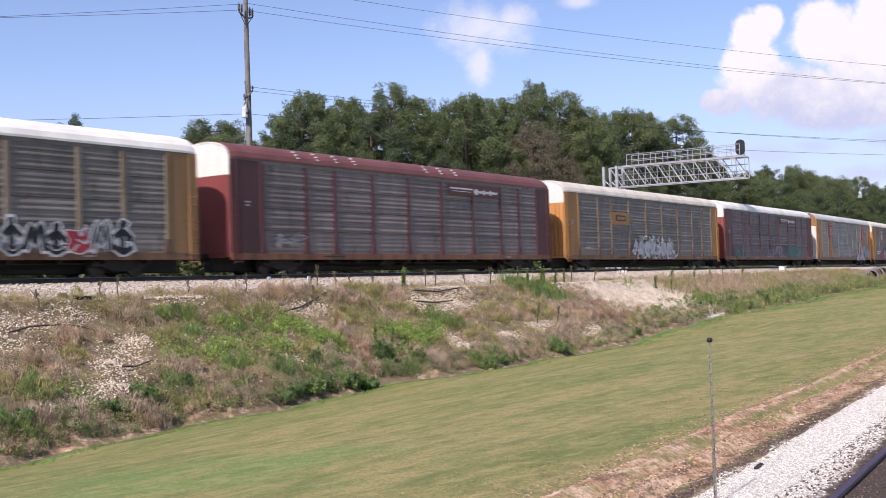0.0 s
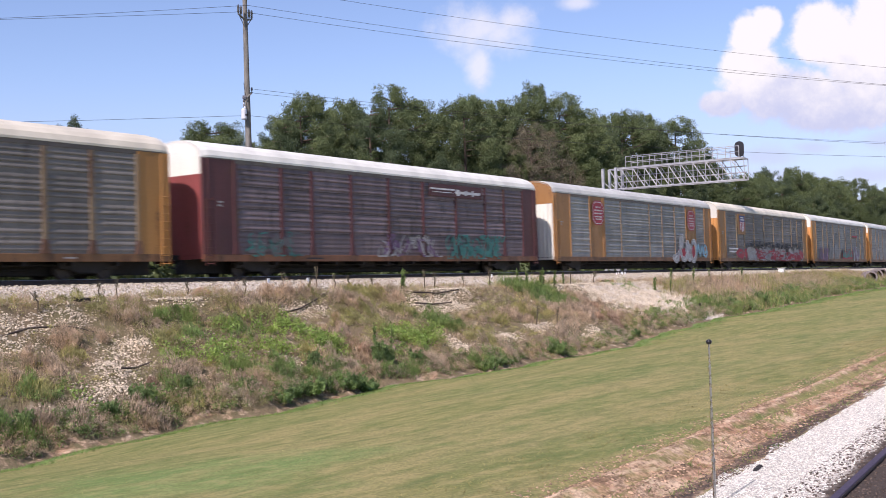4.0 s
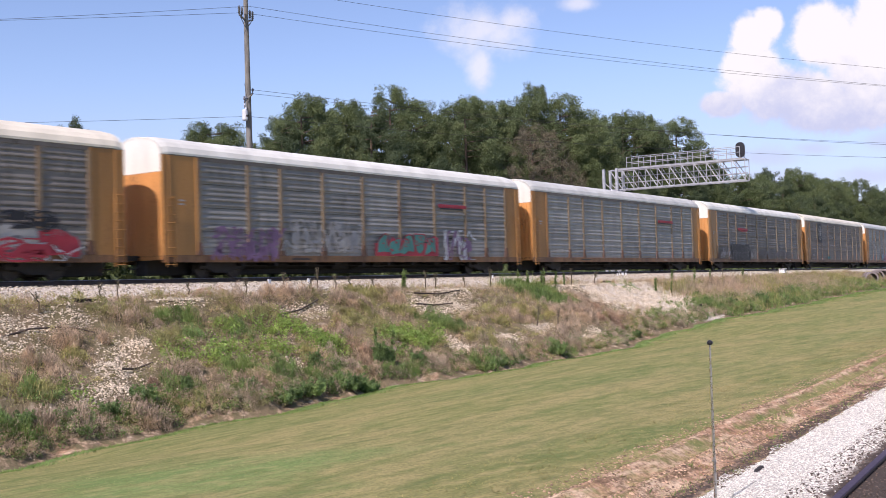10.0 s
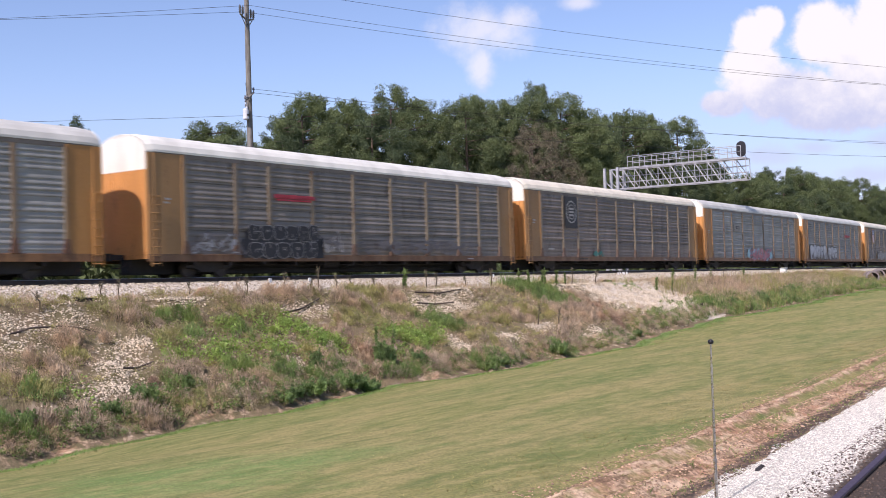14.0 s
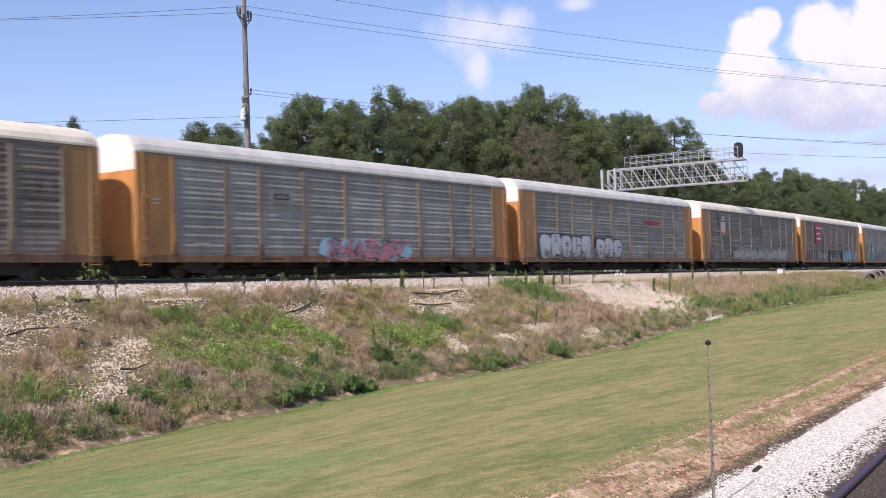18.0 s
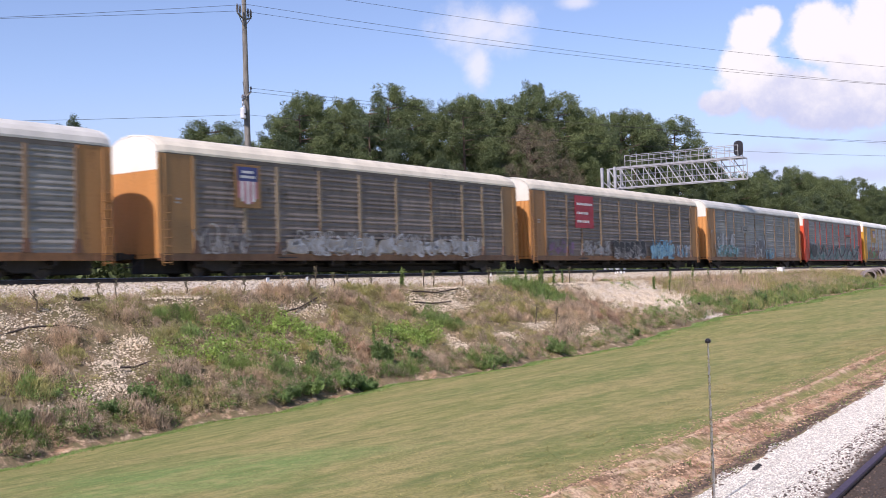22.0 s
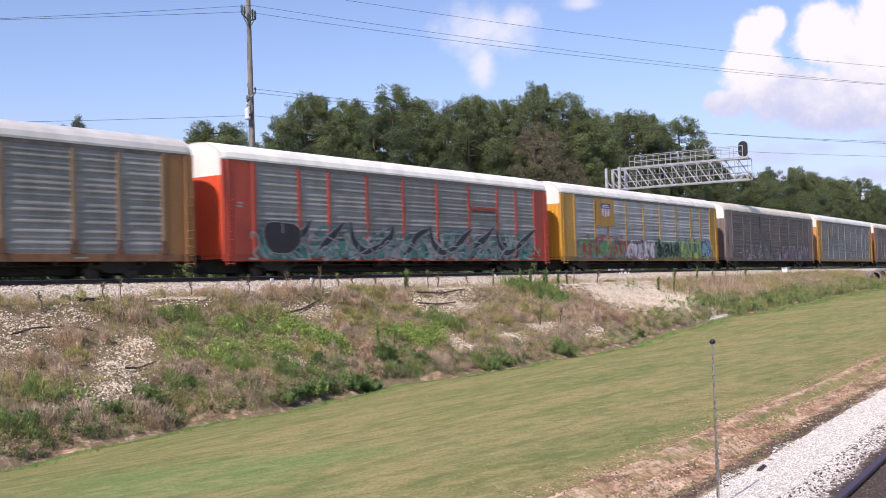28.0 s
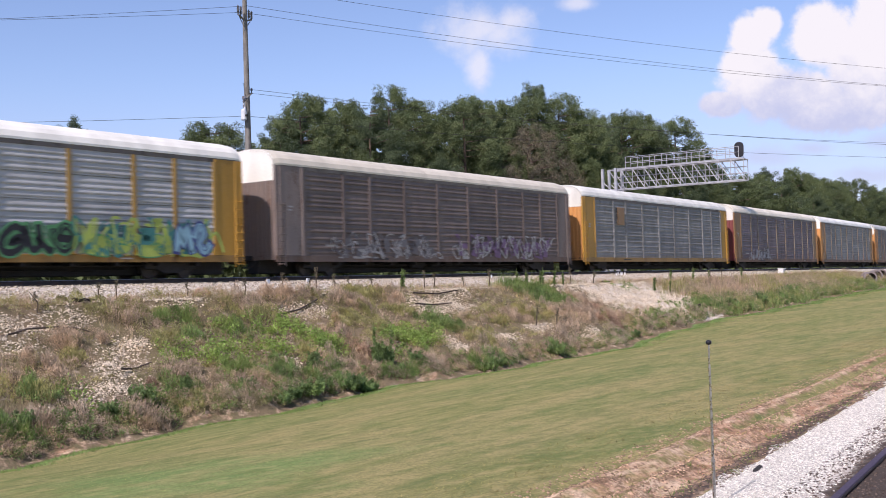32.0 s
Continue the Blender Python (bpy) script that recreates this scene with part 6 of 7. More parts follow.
def undergrowth():
    """Thickets at the foot of the woods, and far woods to the horizon."""
    rng = np.random.default_rng(11)
    n = 1900
    x = np.where(rng.random(n) < 0.3, rng.uniform(12, 60, n), rng.uniform(45, 300, n))
    v = rng.uniform(10, 22, n)
    y = centre(x) + v
    keep = np.abs(x - 93) + np.abs(y - 47) > 6
    x, y = x[keep], y[keep]
    c = np.stack([x, y, height(x, y) + rng.uniform(0.3, 2.4, len(x)) * np.where(x < 60, 1.5, 1.0) + np.clip(v[keep] - 12, 0, 10) * np.where(x < 60, 0.0, 0.5) * rng.random(len(x))], -1)
    cloud_ = leaf_cloud(rng, c, rng.uniform(0.9, 2.0, len(x)), 70, 0.3)
    thing("thicket", "dense dark green thicket at the foot of the woods", "undergrowth", mesh=soup("thicket", cloud_, 3, broadleaf), kind="stuff")
    n = 1500
    x = rng.uniform(-300, 900, n)
    y = centre(x) + rng.uniform(26, 140, n)
    c = np.stack([x, y, np.full(n, 1.0) + rng.uniform(1.0, 13, n)], -1)
    hide = (x < 62)
    c = c[~hide]
    cloud_ = leaf_cloud(rng, c, rng.uniform(2.0, 4.0, len(c)), 60, 0.8)
    thing("far_woods", "distant dark green woods along the railway", "woods", mesh=soup("far_woods", cloud_, 3, needles_deep), kind="stuff")
    n = 420
    x = rng.uniform(-40, 60, n)
    y = rng.uniform(95, 130, n)
    c = np.stack([x, y, np.full(n, 1.0) + rng.uniform(0.5, 7.0, n)], -1)
    cloud_ = leaf_cloud(rng, c, rng.uniform(1.5, 3.0, n), 60, 0.6)
    thing("far_woods", "low distant woods beyond the railway", "woods", mesh=soup("far_woods", cloud_, 3, broadleaf), kind="stuff")


undergrowth()

# ---------------------------------------------------------------- weeds, stones and grass
rng = np.random.default_rng(7)


def patches(x, v, spots):
    """How strongly a place lies in any of the spots: x, v, radius along, radius across."""
    out = np.zeros_like(x)
    for cx, cv, rx, rv in spots:
        out = np.maximum(out, np.exp(-((x - cx) / rx) ** 2 - ((v - cv) / rv) ** 2))
    return out


def rough_noise(x, y, scale):
    a = np.sin(x * 1.7 * scale + 2 * np.sin(y * 1.1 * scale)) + np.sin(y * 2.3 * scale + 1.5 * np.sin(x * 0.9 * scale + 1))
    b = np.sin((x + y) * 3.9 * scale + 1.3) * np.sin((x - y) * 3.1 * scale)
    return 0.5 + 0.18 * a + 0.16 * b


LATTICE = rng.normal(size=(256, 256))


def mottle(x, y):
    """Patchy tone, about 0 with a spread of 1: smooth random values at five scales."""
    out = np.zeros_like(x)
    for k, (size, weight) in enumerate(((0.5, 0.45), (1.0, 0.55), (2.1, 0.6), (4.3, 0.6), (8.8, 0.5))):
        a, b = x * 0.6 / size + 17.3 * k, y / size + 9.1 * k
        i, j = np.floor(a).astype(int), np.floor(b).astype(int)
        f, g = a - i, b - j
        f, g = f * f * (3 - 2 * f), g * g * (3 - 2 * g)
        v = lambda p, q: LATTICE[(i + p) % 256, (j + q) % 256]
        out += weight * 1.5 * ((v(0, 0) * (1 - f) + v(1, 0) * f) * (1 - g) + (v(0, 1) * (1 - f) + v(1, 1) * f) * g)
    return out


# x, distance before the track, radius along, radius across
STONY = [(20.3, 5.1, 1.4, 0.5), (21.8, 4.9, 1.2, 0.4), (19.0, 6.1, 1.2, 0.5), (22.5, 7.3, 0.7, 0.7), (23.4, 6.6, 0.6, 0.6), (21.4, 8.3, 0.7, 0.7), (20.5, 9.3, 0.9, 0.6), (19.8, 9.7, 0.8, 0.4), (17.6, 10.1, 0.7, 0.3), (27.3, 4.3, 1.2, 0.35), (33.6, 5.3, 1.0, 0.4),
         (32.6, 5.0, 0.9, 0.35), (28.4, 9.0, 0.35, 0.4), (41.6, 5.4, 2.0, 0.8), (43.0, 5.4, 1.8, 0.8), (44.2, 4.4, 2.0, 0.8), (45.5, 8.7, 1.0, 0.5), (42.3, 9.0, 1.1, 0.4), (47.9, 10.4, 1.6, 0.45)]
SLIDE = [(63.3, 6.8, 6.5, 3.5), (57.0, 4.6, 3.0, 0.8), (58.5, 5.8, 3.0, 1.2), (14.0, 7.0, 2.5, 1.5), (37.9, 9.5, 0.8, 0.4), (37.9, 8.7, 0.5, 0.5), (49.2, 11.0, 1.4, 0.35)]
VINES = [(23.9, 8.1, 0.5, 0.5), (25.1, 8.0, 0.7, 0.8), (26.6, 7.7, 0.8, 0.9), (27.8, 6.7, 0.7, 0.9), (19.1, 9.5, 0.35, 0.5), (29.9, 6.7, 1.1, 0.9), (30.8, 6.8, 1.0, 1.1), (31.2, 7.6, 0.9, 1.0), (28.3, 8.3, 0.7, 0.7), (35.7, 8.3, 1.1, 0.9), (36.8, 8.6, 1.1, 0.6),
         (33.6, 9.3, 0.6, 0.4), (28.3, 7.3, 0.5, 0.6)]
GREEN = [(26.7, 5.3, 1.0, 0.6), (26.2, 6.5, 0.7, 0.6), (22.6, 9.6, 0.7, 0.5), (28.2, 6.3, 0.7, 0.8), (34.7, 9.5, 0.7, 0.5), (44.1, 10.6, 0.8, 0.5), (51.0, 4.2, 1.4, 0.8), (51.8, 5.0, 1.5, 0.8), (52.0, 5.9, 1.3, 0.8), (57.9, 9.3, 0.8, 0.4), (63.2, 4.6, 1.4, 0.5),
         (39.4, 7.4, 0.9, 1.0), (25.4, 9.3, 0.8, 0.6), (27.4, 9.6, 1.2, 0.7), (18.3, 9.3, 0.8, 0.4), (38.0, 10.7, 1.6, 0.4), (32.8, 10.0, 0.9, 0.4), (28.4, 10.0, 1.4, 0.6), (17.0, 10.6, 2.2, 0.5), (72.0, 8.6, 8.0, 1.6), (88.0, 8.8, 14.0, 1.4), (64.0, 9.6, 4.0, 0.9)]
OLIVE = [(23.1, 4.9, 1.2, 0.4), (25.3, 4.9, 1.3, 0.5), (21.3, 7.3, 0.8, 0.7), (17.8, 9.1, 0.9, 0.5), (25.0, 6.5, 1.1, 0.5), (35.2, 5.8, 1.5, 0.8), (38.0, 6.0, 1.7, 0.8), (43.9, 6.9, 1.9, 0.8), (47.0, 7.2, 1.6, 0.8), (35.5, 7.3, 1.0, 0.8), (22.7, 3.8, 0.9, 0.6), (30.1, 5.4, 1.0, 0.6),
         (40.7, 8.9, 1.5, 0.7), (37.8, 4.3, 1.7, 0.7)]
PLUME = [(21.0, 6.4, 1.1, 0.5), (18.7, 8.0, 0.9, 0.7), (24.2, 5.6, 1.1, 0.4), (22.5, 9.1, 0.6, 0.5), (23.7, 9.4, 0.7, 0.6), (33.0, 4.3, 1.4, 0.8), (36.1, 5.0, 1.5, 0.5), (39.5, 4.8, 1.6, 0.6), (32.6, 7.3, 0.9, 0.7), (31.7, 8.9, 1.0, 0.6), (32.3, 9.6, 0.9, 0.5), (34.9, 10.1, 1.2, 0.5),
         (25.0, 10.4, 0.9, 0.4), (54.6, 6.0, 1.6, 1.1), (45.0, 7.6, 1.6, 0.9), (39.5, 10.2, 1.9, 0.5), (46.5, 9.6, 1.5, 0.5), (30.1, 4.7, 1.3, 0.4), (20.4, 10.6, 1.4, 0.4), (18.0, 10.4, 1.3, 0.4), (52.0, 8.0, 3.0, 1.4), (78.0, 6.4, 7.0, 1.2), (95.0, 6.2, 9.0, 1.5)]
RUSSET = [(29.0, 4.8, 0.9, 0.5), (29.8, 3.6, 0.9, 0.5), (33.6, 6.7, 0.7, 0.7), (52.8, 9.1, 1.5, 0.7), (53.5, 7.3, 1.2, 0.9), (44.6, 5.1, 1.4, 0.4), (32.6, 8.6, 0.5, 0.4), (22.3, 9.4, 0.5, 0.4), (76.0, 6.4, 6.0, 1.2), (90.0, 6.1, 6.0, 1.2), (110.0, 5.2, 6.0, 1.4)]
STONY = STONY + SLIDE


def bank_points(n, x0, x1, v0, v1, weight):
    """Random places on the bank, kept by a weight of 0 to 1."""
    x, v = rng.uniform(x0, x1, n), rng.uniform(v0, 1, n) if v1 is None else rng.uniform(v0, v1, n)
    ok = (rng.random(n) < weight(x, v)) & (v < toe(x) - 0.25)
    x, v = x[ok], v[ok]
    return x, centre(x) - v


def blades(x, y, each, tall, wide, spread_, lean=0.45):
    """Tufts of upright blades on the ground."""
    n = len(x)
    bx = np.repeat(x, each) + rng.normal(size=n * each) * spread_
    by = np.repeat(y, each) + rng.normal(size=n * each) * spread_
    t = np.repeat(tall if np.ndim(tall) else np.full(n, tall), each) * rng.uniform(0.5, 1.2, n * each)
    a = rng.uniform(0, 2 * np.pi, n * each)
    w_ = wide * rng.uniform(0.6, 1.4, n * each)
    z = height(bx, by) - 0.02
    lx, ly = rng.normal(size=(2, n * each)) * lean * t
    p0 = np.stack([bx - np.cos(a) * w_, by - np.sin(a) * w_, z], -1)
    p1 = np.stack([bx + np.cos(a) * w_, by + np.sin(a) * w_, z], -1)
    p2 = np.stack([bx + lx, by + ly, z + t], -1)
    return np.stack([p0, p1, p2], 1).reshape(-1, 3)


def stones(x, y, size, sink=0.35, flat=0.7, fine=False):
    """Angular stones, each a dented icosahedron."""
    bm = bmesh.new()
    if fine:
        bmesh.ops.create_cone(bm, cap_ends=False, segments=4, radius1=1.0, radius2=0.55, depth=1.1)
        bmesh.ops.triangulate(bm, faces=bm.faces[:] + [bm.faces.new([v for v in bm.verts if v.co.z > 0])])
    else:
        bmesh.ops.create_icosphere(bm, subdivisions=1, radius=1.0)
    bm.verts.index_update()
    base = np.array([v.co[:] for v in bm.verts])
    tri = np.array([[v.index for v in f.verts] for f in bm.faces])
    bm.free()
    n = len(x)
    p = base[None] * rng.uniform(0.65, 1.15, (n, len(base), 1)) * rng.uniform(0.7, 1.3, (n, 1, 3))
    a = rng.uniform(0, 2 * np.pi, n)
    c, s = np.cos(a)[:, None], np.sin(a)[:, None]
    p = np.stack([p[..., 0] * c - p[..., 1] * s, p[..., 0] * s + p[..., 1] * c, p[..., 2] * flat], -1)
    r = (size * rng.uniform(0.55, 1.35, n))[:, None, None]
    p = p * r + np.stack([x, y, height(x, y)], -1)[:, None]
    p[..., 2] += (r[..., 0] * (0.5 - sink))
    me = bpy.data.meshes.new("stones")
    verts = p.reshape(-1, 3)
    faces = (tri[None] + len(base) * np.arange(n)[:, None, None]).reshape(-1, 3)
    me.vertices.add(len(verts))
    me.vertices.foreach_set("co", verts.astype(np.float32).ravel())
    me.loops.add(faces.size)
    me.loops.foreach_set("vertex_index", faces.astype(np.int32).ravel())
    me.polygons.add(len(faces))
    me.polygons.foreach_set("loop_start", np.arange(0, faces.size, 3, dtype=np.int32))
    me.polygons.foreach_set("loop_total", np.full(len(faces), 3, np.int32))
    me.update(calc_edges=True)
    return me


def stuff(name, label, category, mesh, material_used=None):
    if material_used:
        mesh.materials.append(material_used)
    thing(name, label, category, mesh=mesh, kind="stuff")


def tufts(x, y, low, high, radius, each, size):
    """Soft rounded clumps of fine twigs and leaves."""
    h = rng.uniform(low, high, len(x)) * np.clip(0.85 + 0.55 * mottle(x * 1.3 + 11, y * 1.3), 0.3, 1.9)
    c = np.stack([x, y, height(x, y) + h * 0.45], -1)
    return leaf_cloud(rng, c, np.minimum(radius * rng.uniform(0.6, 1.3, len(x)), 0.08 + h * 0.9), each, size, 0.9)


def mounds(x, y, low, high, radius, each, slim, long_):
    """Bushy clumps of upright stems: domes of slim blades that stand apart and shade one another."""
    n = len(x)
    h, r = rng.uniform(low, high, n), radius * rng.uniform(0.6, 1.35, n)
    h, r = np.repeat(h, each), np.repeat(r, each)
    f, a = np.sqrt(rng.random(n * each)), rng.uniform(0, 2 * np.pi, n * each)
    px, py = np.repeat(x, each) + np.cos(a) * f * r, np.repeat(y, each) + np.sin(a) * f * r
    pz = height(px, py) + h * (1 - 0.65 * f ** 2) * rng.random(n * each) ** 0.6
    p = np.stack([px, py, pz], -1)
    t = rng.uniform(0, 2 * np.pi, n * each)
    side = np.stack([np.cos(t), np.sin(t), np.zeros(n * each)], -1) * slim * rng.uniform(0.6, 1.4, (n * each, 1))
    up = np.stack([np.cos(a) * f * 0.5, np.sin(a) * f * 0.5, np.ones(n * each)], -1) + 0.45 * rng.normal(size=(n * each, 3))
    up *= (long_ * rng.uniform(0.5, 1.3, (n * each, 1))) / np.linalg.norm(up, axis=1)[:, None]
    return np.stack([p - side, p + side, p + up], 1).reshape(-1, 3)


def plant_bank():
    bare = lambda x, v: 1 - np.clip(patches(x, v, STONY) * 1.45, 0, 1)
    patchy = lambda x, v, s, cut: np.clip((0.5 + 0.22 * mottle(x * s * 1.4 + 31 * s, v * s * 2.2) - cut) * 2.2, 0, 1)
    # dry brown weeds
    x, y = bank_points(13000, 13, 130, 3.2, 12.6, lambda x, v: bare(x, v) * patchy(x, v, 0.7, 0.16) * (1 - 0.8 * np.clip(patches(x, v, VINES + GREEN + OLIVE), 0, 1)))
    stuff("dry_weeds", "soft clumps of dry brown weeds on the railway bank", "weeds", soup("dry_weeds", tufts(x, y, 0.08, 0.55, 0.21, 60, 0.028), 3, fluff))
    x, y = bank_points(3000, 13, 130, 3.9, 12.6, lambda x, v: np.clip(patches(x, v, PLUME) * 0.9, 0, 1))
    stuff("dry_weeds", "tall plumes of dry brown weeds on the bank", "weeds", soup("dry_plumes", tufts(x, y, 0.3, 0.9, 0.24, 70, 0.026), 3, fluff))
    x, y = bank_points(14000, 13, 130, 3.1, 12.6, lambda x, v: bare(x, v) * patchy(x, v, 0.9, 0.4))
    stuff("dry_grass", "thin dry grass stems on the railway bank", "grass", soup("dry_grass", blades(x, y, 10, rng.uniform(0.15, 0.5, len(x)), 0.008, 0.13, 0.35), 3, dry_blade))
    # olive weeds
    x, y = bank_points(15000, 13, 135, 3.0, 12.6, lambda x, v: bare(x, v) * patchy(x + 7, v, 0.5, 0.24))
    stuff("weeds", "low olive green weeds on the railway bank", "weeds", soup("weeds", tufts(x, y, 0.05, 0.42, 0.19, 60, 0.03), 3, olive_blade))
    # bright vines
    x, y = bank_points(42000, 14, 60, 4.5, 12, lambda x, v: np.clip(patches(x, v, VINES) * 1.6 - 0.2, 0, 1) * patchy(x, v, 1.6, 0.2))
    c = np.stack([x, y, height(x, y) + rng.uniform(0.05, 0.42, len(x))], -1)
    stuff("vines", "bright green creeping vines on the bank", "vines", soup("vines", leaf_cloud(rng, c, np.full(len(x), 0.17), 9, 0.062), 3, vine_leaf))
    # green weeds and shoots
    x, y = bank_points(10000, 13, 125, 3.6, 12, lambda x, v: np.clip(patches(x, v, GREEN) * 1.2 - 0.12, 0, 1))
    stuff("green_weeds", "leafy green weeds at the foot of the bank", "weeds", soup("green_weeds", tufts(x, y, 0.1, 0.6, 0.19, 46, 0.045), 3, weed_leaf))
    x, y = bank_points(3000, 13, 125, 3.6, 12, lambda x, v: np.clip(patches(x, v, GREEN) * 1.2 - 0.12, 0, 1))
    stuff("green_weeds", "upright green grass shoots on the bank", "grass", soup("green_shoots", blades(x, y, 12, rng.uniform(0.25, 0.6, len(x)), 0.011, 0.1, 0.25), 3, weed_leaf))
    x, y = bank_points(700, 45, 56, 3.4, 7.0, lambda x, v: np.clip(patches(x, v, [(50.6, 4.0, 0.9, 0.5), (52.0, 5.1, 1.2, 0.7), (52.6, 6.0, 1.0, 0.6)]) * 1.2 - 0.2, 0, 1))
    stuff("green_weeds", "tall green grass shoots near the crest of the bank", "grass", soup("crest_shoots", blades(x, y, 14, rng.uniform(0.45, 0.95, len(x)), 0.013, 0.1, 0.16), 3, weed_leaf))
    x, y = bank_points(3600, 13, 120, 3.4, 11.5, lambda x, v: np.clip(patches(x, v, RUSSET) * 1.3 - 0.2, 0, 1))
    stuff("dry_weeds", "soft russet heads of dry weeds on the bank", "weeds", soup("russet_weeds", tufts(x, y, 0.25, 0.75, 0.22, 70, 0.027), 3, rusty_fluff))
    # taller clumps that stand out of the carpet
    for count, spots, chance, low, high, radius, leaf, label in (
            (7000, PLUME, 0.38, 0.25, 0.7, 0.28, fluff, "bushy clumps of dry mauve-brown weeds"), (6000, OLIVE, 0.45, 0.2, 0.5, 0.28, olive_blade, "bushy clumps of olive weeds"),
            (7500, GREEN, 0.45, 0.3, 0.65, 0.27, weed_leaf, "bushy clumps of green weeds"), (3000, RUSSET, 0.3, 0.25, 0.55, 0.26, rusty_fluff, "bushy clumps of russet weeds")):
        x, y = bank_points(count, 14, 66, 3.6, 12.2, lambda x, v: np.clip(patches(x, v, spots) * 1.2 - 0.15, 0.02 if spots in (PLUME, OLIVE) else 0, 1) * bare(x, v) ** 2 * (1 - 0.9 * np.clip(patches(x, v, VINES) * 1.3, 0, 1)) * chance)
        stuff("weed_clumps", label, "weeds", soup("weed_clumps", mounds(x, y, low, high, radius, 260, 0.011, 0.13), 3, leaf))
    # tall growth in the swale
    x, y = bank_points(4000, 66, 118, 4.6, 9.2, lambda x, v: patchy(x, v, 0.4, 0.15) * np.clip((x - 67) / 4, 0, 1))
    stuff("dry_weeds", "tall dry brown grass in the swale", "grass", soup("swale_grass", np.concatenate([tufts(x, y, 0.4, 0.95, 0.3, 36, 0.04), blades(x, y, 8, rng.uniform(0.45, 0.9, len(x)), 0.014, 0.2, 0.15)]), 3, fluff))
    x, y = bank_points(3800, 66, 118, 8.0, 10.8, lambda x, v: patchy(x, v, 0.6, 0.0) * np.clip((x - 66) / 2, 0, 1))
    stuff("green_weeds", "lush green grass at the foot of the swale", "grass", soup("swale_green", np.concatenate([tufts(x, y, 0.2, 0.7, 0.28, 30, 0.05), blades(x, y, 10, rng.uniform(0.3, 0.7, len(x)), 0.016, 0.2, 0.2)]), 3, weed_leaf))
    x, y = bank_points(4200, 66, 118, 4.6, 10.8, lambda x, v: patchy(x + 3, v, 0.5, 0.1) * np.clip((x - 67) / 3, 0, 1))
    stuff("weeds", "olive weeds and grass in the swale", "weeds", soup("swale_weeds", np.concatenate([tufts(x, y, 0.2, 0.9, 0.28, 36, 0.042), blades(x, y, 8, rng.uniform(0.4, 0.9, len(x)), 0.012, 0.2, 0.25)]), 3, olive_blade))
    # a ragged fringe along the toe
    x = rng.uniform(13, 125, 3000)
    y = centre(x) - toe(x) + rng.uniform(0.25, 1.2, len(x))
    stuff("dry_weeds", "ragged fringe of dry weeds along the lawn", "weeds", soup("fringe", tufts(x, y, 0.1, 0.5, 0.2, 80, 0.027), 3, fluff))
    x = rng.uniform(13, 125, 2000)
    y = centre(x) - toe(x) + rng.uniform(0.2, 1.2, len(x))
    stuff("green_weeds", "green weeds along the edge of the lawn", "weeds", soup("green_fringe", tufts(x, y, 0.08, 0.4, 0.18, 50, 0.04), 3, weed_leaf))
    # stones
    x, y = bank_points(150000, 8, 80, 3.8, 11.6, lambda x, v: np.clip(patches(x, v, STONY) * 1.6 - 0.15, 0, 1))
    stuff("rubble", "pale broken rubble on the railway bank", "rubble", stones(x, y, 0.037), riprap_grey)
    x, y = bank_points(9000, 100, 116, 4.5, 9.0, lambda x, v: np.clip(patches(x, v, [(107.5, 6.8, 2.6, 1.1), (110.0, 7.6, 2.0, 0.8)]) * 1.5 - 0.2, 0, 1))
    stuff("rubble", "pinkish rubble heap beside the drain pipes", "rubble", stones(x, y, 0.09), riprap_grey)
    x, y = bank_points(9000, 13, 110, 4.0, 12, lambda x, v: np.full_like(x, 0.5) * (rough_noise(x, v, 1.1) > 0.5))
    stuff("rubble", "scattered stones among the weeds", "rubble", stones(x, y, 0.04), riprap_grey)
    x, v = rng.uniform(15, 130, 22000), 1.4 + 2.6 * rng.random(22000) ** 1.3
    stuff("ballast", "tan ballast stones along the main track", "ballast", stones(x, centre(x) - v, 0.042), ballast_tan)


def bush_mesh(seed, tall, wide, leaf, count=40, each=96, size=0.042):
    r = np.random.default_rng(seed)
    # leafy shoots that fan out from the root
    a, out = r.uniform(0, 2 * np.pi, count), wide * np.sqrt(r.random(count)) * 0.6
    top = tall * r.uniform(0.45, 1.0, count) * (1 - 0.35 * (out / (wide * 0.6)) ** 2)
    f = r.uniform(0.12, 1.0, (count, 9))
    c = np.stack([(np.cos(a) * out)[:, None] * (0.45 + 0.75 * f), (np.sin(a) * out)[:, None] * (0.45 + 0.75 * f), top[:, None] * f], -1).reshape(-1, 3)
    return soup("bush", leaf_cloud(r, c, (0.05 + 0.07 * (1 - f.reshape(-1))) * (0.6 + wide * 0.5), each // 6, size), 3, leaf)


